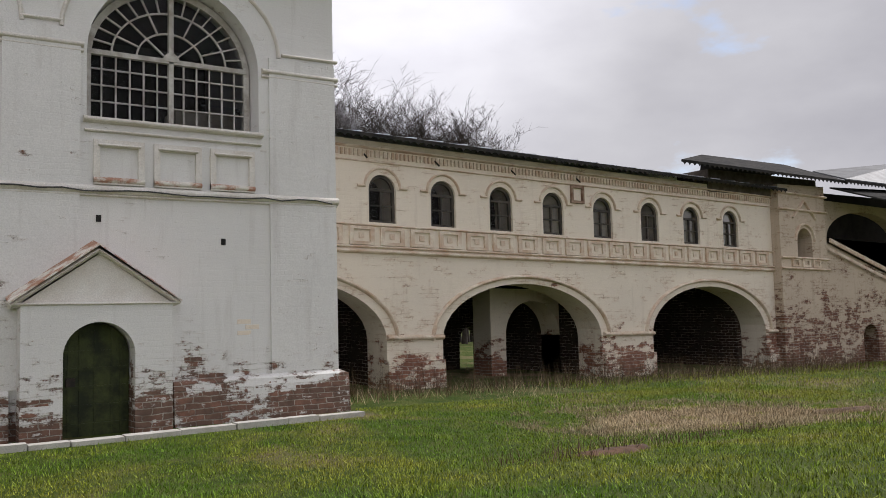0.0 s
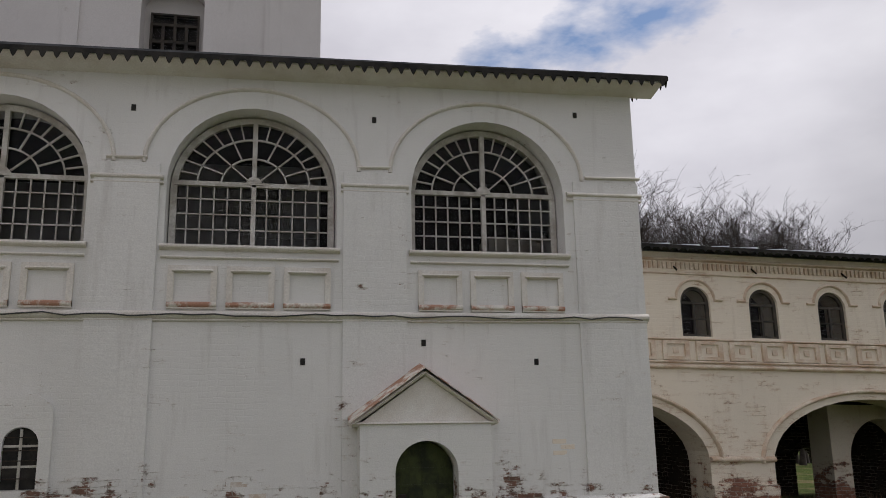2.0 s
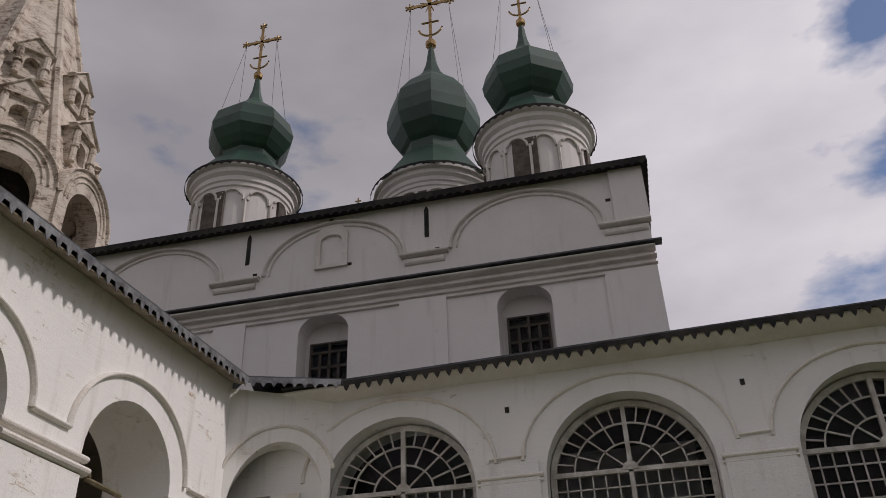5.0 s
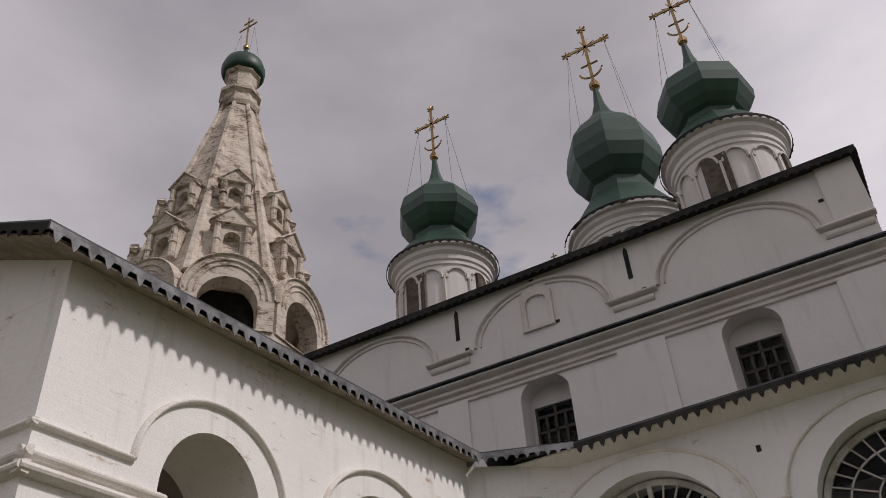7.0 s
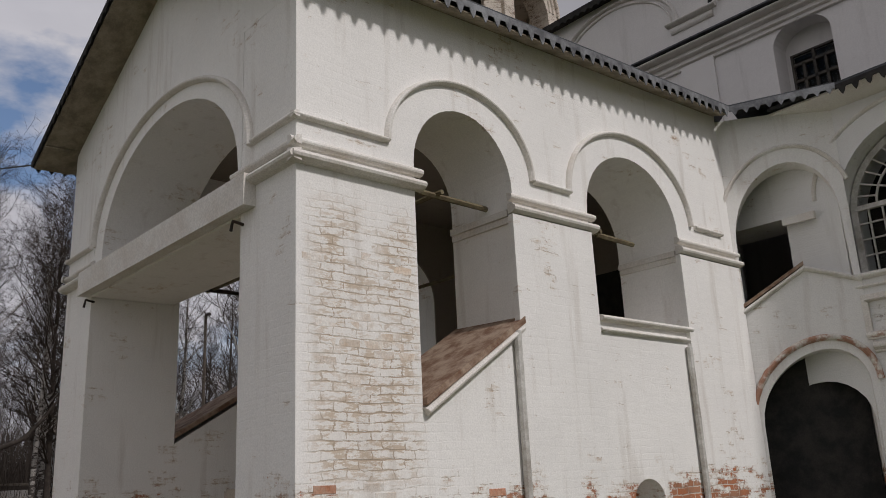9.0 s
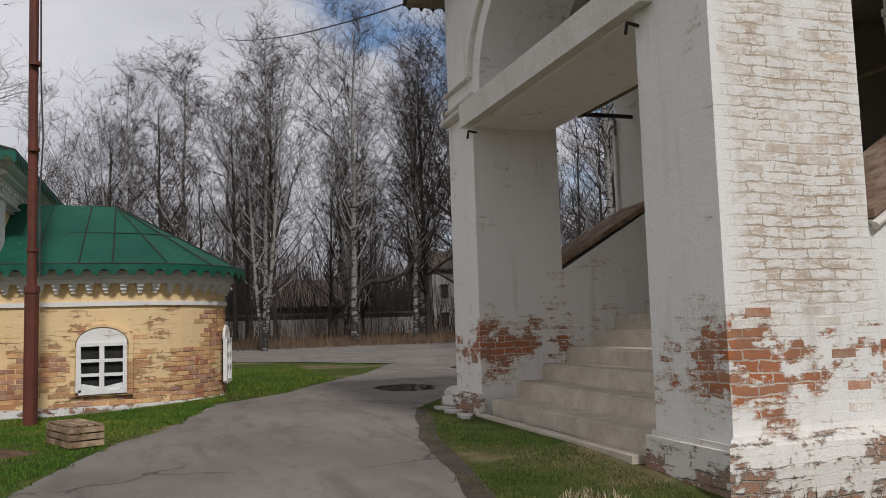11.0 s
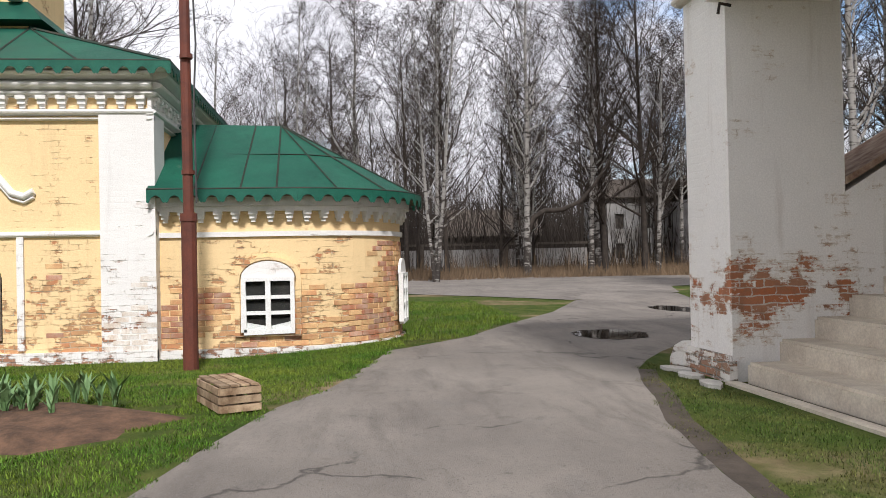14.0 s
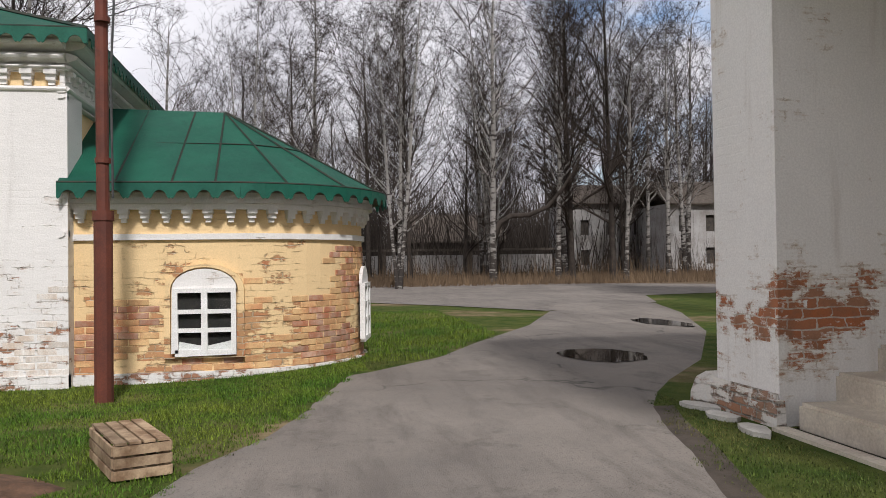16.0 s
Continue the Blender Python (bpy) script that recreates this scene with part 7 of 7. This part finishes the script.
def far_house(name, x, y0, y1, h, rise, wall, label):
    hs = thing(name, label, "house")
    m = plane_frame((x, 0, 0), (0, 1, 0), (1, 0, 0))
    n = max(2, int((y1 - y0) / 2.6))
    cs = [y0 + (y1 - y0) * (i + 0.5) / n for i in range(n)]
    holes = [[(c - 0.45, z), (c + 0.45, z), (c + 0.45, z + 1.5), (c - 0.45, z + 1.5)] for c in cs for z in (([1.0, 4.0]) if h > 5 else [1.0])]
    part("wall", slab2d(bmesh.new(), [(y0, -0.3), (y1, -0.3), (y1, h), (y0, h)], holes, m, -0.4, 0.0), wall, hs)
    part("side_wall", boxes((x - 8, x - 0.4, y0, y0 + 0.4, -0.3, h)), wall, hs)
    part("side_wall", boxes((x - 8, x - 0.4, y1 - 0.4, y1, -0.3, h)), wall, hs)
    for c in cs:
        for z in ([1.0, 4.0] if h > 5 else [1.0]):
            part("window", boxes((x - 0.3, x - 0.25, c - 0.45, c + 0.45, z, z + 1.5)), m_dkframe, hs)
    r = bmesh.new()
    quad_slab(r, (x + 0.5, y0 - 0.5, h), (x + 0.5, y1 + 0.5, h), (x - 4, y1 + 0.5, h + rise), (x - 4, y0 - 0.5, h + rise), 0.15)
    quad_slab(r, (x - 4, y0 - 0.5, h + rise), (x - 4, y1 + 0.5, h + rise), (x - 8.5, y1 + 0.5, h), (x - 8.5, y0 - 0.5, h), 0.15)
    part("roof", r, m_wood_dark, hs, "dark pitched roof")


far_house("wooden_house", -96, -3, 7, 3.6, 3.0, m_wood_dark, "dark log house among the trees")
far_house("white_house", -92, 13.2, 21.6, 7.2, 2.2, m_farwall, "two-storey whitewashed house behind the trees")
far_house("white_house", -84, 20.0, 36, 6.6, 2.4, m_farwall, "long whitewashed house with small windows")
lamp = thing("street_lamp", "dark wooden street lamp post with a small lantern", "street lamp")
part("post", tube(bmesh.new(), [(-66, 15.5, -0.2), (-66, 15.5, 14.5)], [0.16, 0.11], 8), m_wood_dark, lamp)
part("lantern", boxes((-66.0, -65.3, 15.4, 15.6, 14.3, 14.5)), m_iron, lamp)

# overhead cables
def cable(a, b, sag, label="thin black overhead cable"):
    pts = [Vector(a).lerp(Vector(b), t / 12) - Vector((0, 0, sag * 4 * (t / 12) * (1 - t / 12))) for t in range(13)]
    solid("overhead_cable", tube(bmesh.new(), pts, 0.014, 5), m_rope, label, "cable")


cable((-19.9, -9.3, 6.45), (-39.7, -10.95, 12.5), 0.25)
cable((-60, -30, 9.0), (-66, 15.5, 13.5), 0.8)

# ---- grass blades ----
def blades(n, x0, x1, y0, y1, seed, hmin, hmax, keep):
    r = np.random.default_rng(seed)
    x, y = r.uniform(x0, x1, n), r.uniform(y0, y1, n)
    ok = np.array([keep(a, b) for a, b in zip(x, y)])
    x, y = x[ok], y[ok]
    n = len(x)
    z = np.array([ground_z(a, b) for a, b in zip(x, y)]) - 0.01
    clump = 0.6 + 0.8 * np.array([noise.noise(Vector((a * 1.3, b * 1.3, 3))) * 0.5 + 0.5 for a, b in zip(x, y)])
    h = r.uniform(hmin, hmax, n) * clump
    ang = r.uniform(0, 6.28, n); lean = r.normal(0, 0.75, n) * h; w = r.uniform(0.003, 0.007, n)
    ca, sa = np.cos(ang), np.sin(ang)
    a = np.stack([x - sa * w, y + ca * w, z], 1); b = np.stack([x + sa * w, y - ca * w, z], 1); c = np.stack([x + ca * lean, y + sa * lean, z + h], 1)
    return np.stack([a, b, c], 1).reshape(-1, 3)


def inside_road(x, y):
    for (a, b), (c, d) in zip(zip(ROAD_L, ROAD_L[1:]), zip(ROAD_R, ROAD_R[1:])):
        if b[0] <= x <= a[0]:
            t = (x - a[0]) / (b[0] - a[0])
            lo_ = a[1] + (b[1] - a[1]) * t
            break
    else:
        return False
    for c, d in zip(ROAD_R, ROAD_R[1:]):
        if d[0] <= x <= c[0]:
            t = (x - c[0]) / (d[0] - c[0])
            hi_ = c[1] + (d[1] - c[1]) * t
            e_ = 0.05 + 0.08 * math.sin(x * 5.3) + 0.07 * math.sin(x * 13 + 1) + 0.05 * math.sin(x * 37 + 2)
            return lo_ + e_ < y < hi_ - e_
    return False


def keep_a(x, y):
    if inside_road(x, y) or (y > -1.05 and x < 0.3) or y > 2.8:
        return False
    if x < PX + 0.3 and y > PF - 0.25:
        return False
    if ((x + 17.5) / 1.35) ** 2 + ((y + 15.95) / 1.75) ** 2 < 0.8 + 0.25 * math.sin(x * 9 + y * 5):
        return False
    if x < HX + 0.1 and y < HY + 0.1:
        return False
    if x < AX + AR + 0.05 and y < AY + AR and (y < AY or (x - AX) ** 2 + (y - AY) ** 2 < (AR + 0.1) ** 2):
        return False
    return True


def blade_object(name, v, mat, label):
    me = bpy.data.meshes.new(name); me.from_pydata(v.tolist(), [], np.arange(len(v)).reshape(-1, 3).tolist()); me.materials.append(mat)
    tagged(new(name, me), label, "grass", kind="stuff")


blade_object("grass", np.concatenate([
    blades(300000, -24, -11, -19, -12, 1, 0.015, 0.05, keep_a),
    blades(70000, -36, -24, -14, -5, 3, 0.04, 0.10, keep_a)]), m_grass, "fresh green spring grass")
blade_object("grass", np.concatenate([
    blades(320000, -8, 10, -11, 0, 4, 0.018, 0.055, lambda x, y: keep_a(x, y) and ((x - 4.3) / 3.0) ** 2 + ((y + 4.6) / 1.9) ** 2 > 0.6 + 1.6 * noise.noise(Vector((x * 1.2, y * 1.2, 2))) + 0.3 * random.random()),
    blades(70000, 6, 26, -10, 2.6, 5, 0.04, 0.11, keep_a)]), m_lawn, "yellow-green spring grass of the yard")
blade_object("grass", blades(130000, -24, -11, -12, -8.6, 2, 0.012, 0.036, lambda x, y: keep_a(x, y) and noise.noise(Vector((x * 0.9, y * 0.9, 5))) < 0.5), m_moss, "thin olive moss and grass on the bank")
blade_object("straw", np.concatenate([
    blades(16000, 0, 22, -8, 0.5, 6, 0.04, 0.12, lambda x, y: keep_a(x, y) and noise.noise(Vector((x * 0.35, y * 0.5, 9))) > 0.05),
    blades(9000, -14, -11.5, -11.5, -8.9, 8, 0.03, 0.08, lambda x, y: keep_a(x, y) and noise.noise(Vector((x * 0.9, y * 0.9, 5))) > 0.0),
    blades(60000, 1.0, 9.5, -8.0, -2.0, 16, 0.02, 0.09, lambda x, y: ((x - 4.3) / 3.0) ** 2 + ((y + 4.6) / 1.9) ** 2 < 1.5 + 2.6 * noise.noise(Vector((x * 1.2, y * 1.2, 2)))),
    blades(1800, 0.4, 18, 0.6, 2.8, 9, 0.12, 0.35, keep_a)]), m_straw, "dry straw-coloured grass lying in patches")

blade_object("dry_weeds", np.concatenate([
    blades(2600, 0.4, 19, 0.9, 2.8, 31, 0.2, 0.7, keep_a),
    blades(500, -1.5, 3, -6.9, -6.1, 32, 0.05, 0.2, keep_a),
    blades(900, -12.6, -12.3, -8.9, -2.0, 33, 0.05, 0.22, lambda x, y: True)]), m_brush, "dry brown weed stalks along the walls")
mound("bare_soil", blob(5.7, -5.5, 0.75, 0.5, 22, 14, 0.4), (5.7, -5.5), 0.05, m_soil, "bare patch of dark soil in the grass", "soil", "structure")
mound("bare_soil", blob(-0.2, -6.65, 0.6, 0.35, 22, 15, 0.4), (-0.2, -6.65), 0.04, m_soil, "bare patch of dark soil in the grass", "soil", "structure")


# damp soil washed over the edge of the drive
def damp_strip(line, inward, x0, x1, wmin, wmax, seed):
    b = bmesh.new()
    prev = None
    rn_ = random.Random(seed)
    n = int((x0 - x1) / 0.08)
    for i in range(n + 1):
        x = x0 + (x1 - x0) * i / n
        for p, q in zip(line, line[1:]):
            if q[0] <= x <= p[0]:
                y = p[1] + (q[1] - p[1]) * (x - p[0]) / (q[0] - p[0])
                break
        f = 0.5 + 0.5 * noise.noise(Vector((x * 0.8, seed, 0))) + 0.12 * noise.noise(Vector((x * 3.0, seed, 3)))
        w = wmin + (wmax - wmin) * min(1, max(0, f))
        ys = (y - inward * 0.12, y + inward * w * 0.5, y + inward * w)
        row = [b.verts.new((x, yy, ground_z(x, yy) + h)) for yy, h in zip(ys, (0.004, 0.003 + 0.06 * min(0.5, w * 0.5), -0.004 + 0.06 * min(0.5, w)))]
        if prev:
            for k in range(2):
                b.faces.new((prev[k], prev[k + 1], row[k + 1], row[k]))
        prev = row
    return b


tagged(new("damp_edge", mesh_of(damp_strip(ROAD_R, -1, -9.0, -19.6, 0.03, 0.17, 3.0), "damp_edge", m_damp, True)), "damp dark dirt along the ragged asphalt edge", "dirt", kind="structure")


# ---- single bricks that stand out of the worn walls ----
def brick_mesh(seed, mat):
    rn = random.Random(seed)
    bm = bmesh.new()
    w, h, d = 0.129, 0.0395, 0.03
    back = [bm.verts.new((x * w, y * h, -d)) for x, y in ((-1, -1), (1, -1), (1, 1), (-1, 1))]
    mid = [bm.verts.new((x * w * rn.uniform(0.97, 1.0), y * h * rn.uniform(0.94, 1.0), -0.004)) for x, y in ((-1, -1), (1, -1), (1, 1), (-1, 1))]
    top = [bm.verts.new((x * (w - rn.uniform(0.004, 0.016)), y * (h - rn.uniform(0.003, 0.008)), rn.uniform(-0.001, 0.003))) for x, y in ((-1, -1), (1, -1), (1, 1), (-1, 1))]
    for a, b in ((back, mid), (mid, top)):
        for i in range(4):
            bm.faces.new((a[i], a[(i + 1) % 4], b[(i + 1) % 4], b[i]))
    bm.faces.new(top)
    return mesh_of(bm, "brick", mat)


BM = {k: [brick_mesh(i + 10 * j, m) for i in range(4)] for j, (k, m) in enumerate((("red", m_brickr), ("white", m_brickp), ("ochre", m_bricky), ("dirty", m_wing), ("worn", m_brickw)))}
brick_rnd = random.Random(77)


def brick_at(parent, m, u, v, kind, proud):
    ob = new("brick", brick_rnd.choice(BM[kind]))
    ob.parent = parent
    ob.matrix_world = m @ Matrix.Translation((u, v, proud)) @ pose(0, 0, 0, 0, 0, brick_rnd.uniform(-0.7, 0.7)) @ Matrix.Scale(brick_rnd.uniform(0.94, 1.02), 4, (1, 0, 0))


def brick_field(parent, m, u0, u1, v0, v1, keep, kinds, seed, limit, base=0.0):
    rows = int((v1 - v0) / 0.088)
    made = 0
    for r in range(rows):
        off = 0.135 if r % 2 else 0.0
        n = int((u1 - u0 - off) / 0.27)
        for c in range(n):
            u, v = u0 + off + 0.135 + c * 0.27, v0 + r * 0.088 + 0.044
            q = noise.noise(Vector((u * 0.9 + seed, v * 1.7, seed))) + 0.35 * noise.noise(Vector((u * 4.0, v * 6.0, seed + 3)))
            if q > keep(u, v) + brick_rnd.uniform(0, 0.5) and made < limit:
                brick_at(parent, m, u, v, kinds(q - keep(u, v)), base + brick_rnd.uniform(0.0, 0.004))
                made += 1


def porch_kind(q):
    return "red" if q > 0.16 and brick_rnd.random() < 0.75 else "white"


brick_field(porch_side, pr_, PF + 0.03, -7.42, 0.45, 1.4, lambda u, v: -0.3 + abs(v - 0.92) * 1.1, porch_kind, 2.0, 70)
brick_field(porch_side, pr_, -7.36, -6.0, 0.6, 1.45, lambda u, v: -0.2 + abs(v - 1.0) * 0.8, porch_kind, 5.0, 60)
brick_field(porch_side, pr_, PF + 0.05, -7.42, 1.42, 4.12, lambda u, v: -0.22 + 0.5 * max(0.0, -8.3 - u), lambda q: "worn" if q > 0.3 and brick_rnd.random() < 0.55 else "white", 9.0, 170, -0.0035)
brick_field(porch_side, pr_, -4.4, -2.6, 0.6, 2.9, lambda u, v: 9.0 if abs(u + 3.75) < 0.5 and v < 1.35 else 0.22, lambda q: "white", 12.0, 60)
af = plane_frame((AX + AR, 0, 0), (0, 1, 0), (1, 0, 0))


def apse_kind(q):
    return "red" if q > 0.12 and brick_rnd.random() < 0.6 else "ochre"


made = 0
for r in range(19):
    v = 0.07 + r * 0.088
    for c in range(24):
        s = 0.1 + (c + (0.5 if r % 2 else 0.0)) * 0.27
        y = HY + s
        if -14.7 < y < -13.6 and v < 1.5 and 0.2 < v:
            continue
        q = noise.noise(Vector((s * 0.8, v * 1.5, 4.0))) + 0.3 * noise.noise(Vector((s * 4, v * 6, 8.0)))
        keep = 0.02 + v * 0.16 - (0.25 if s > 3.0 else 0.0)
        if q < keep or made > 290:
            continue
        made += 1
        if y < AY:
            brick_at(apse_wall, af, y, v, apse_kind(q - keep), 0.004 + brick_rnd.uniform(0, 0.006))
        else:
            a = (y - AY) / AR
            d = Vector((math.cos(a), math.sin(a), 0))
            brick_at(apse_wall, plane_frame(Vector((AX, AY, 0)) + d * AR, Vector((-d.y, d.x, 0)), d), 0, v, apse_kind(q - keep), 0.004 + brick_rnd.uniform(0, 0.006))
brick_field(chapel_wall, hf, -17.74, -16.66, 0.1, 1.8, lambda u, v: -0.05 + v * 0.2, apse_kind, 21.0, 70)
pilf = plane_frame((HX + 0.1, 0, 0), (0, 1, 0), (1, 0, 0))
brick_field(chapel_pil, pilf, HY - 0.70, HY + 0.12, 0.05, 1.3, lambda u, v: -0.35 + v * 0.35, lambda q: "white", 31.0, 40)
brick_field(gal_wall, gf, -2.7, -1.3, 0.3, 1.3, lambda u, v: 0.3, lambda q: "dirty", 41.0, 16)
brick_field(gal_wall, gf, -9.0, -4.95, 0.14, 0.6, lambda u, v: 0.12, lambda q: "white", 45.0, 60)
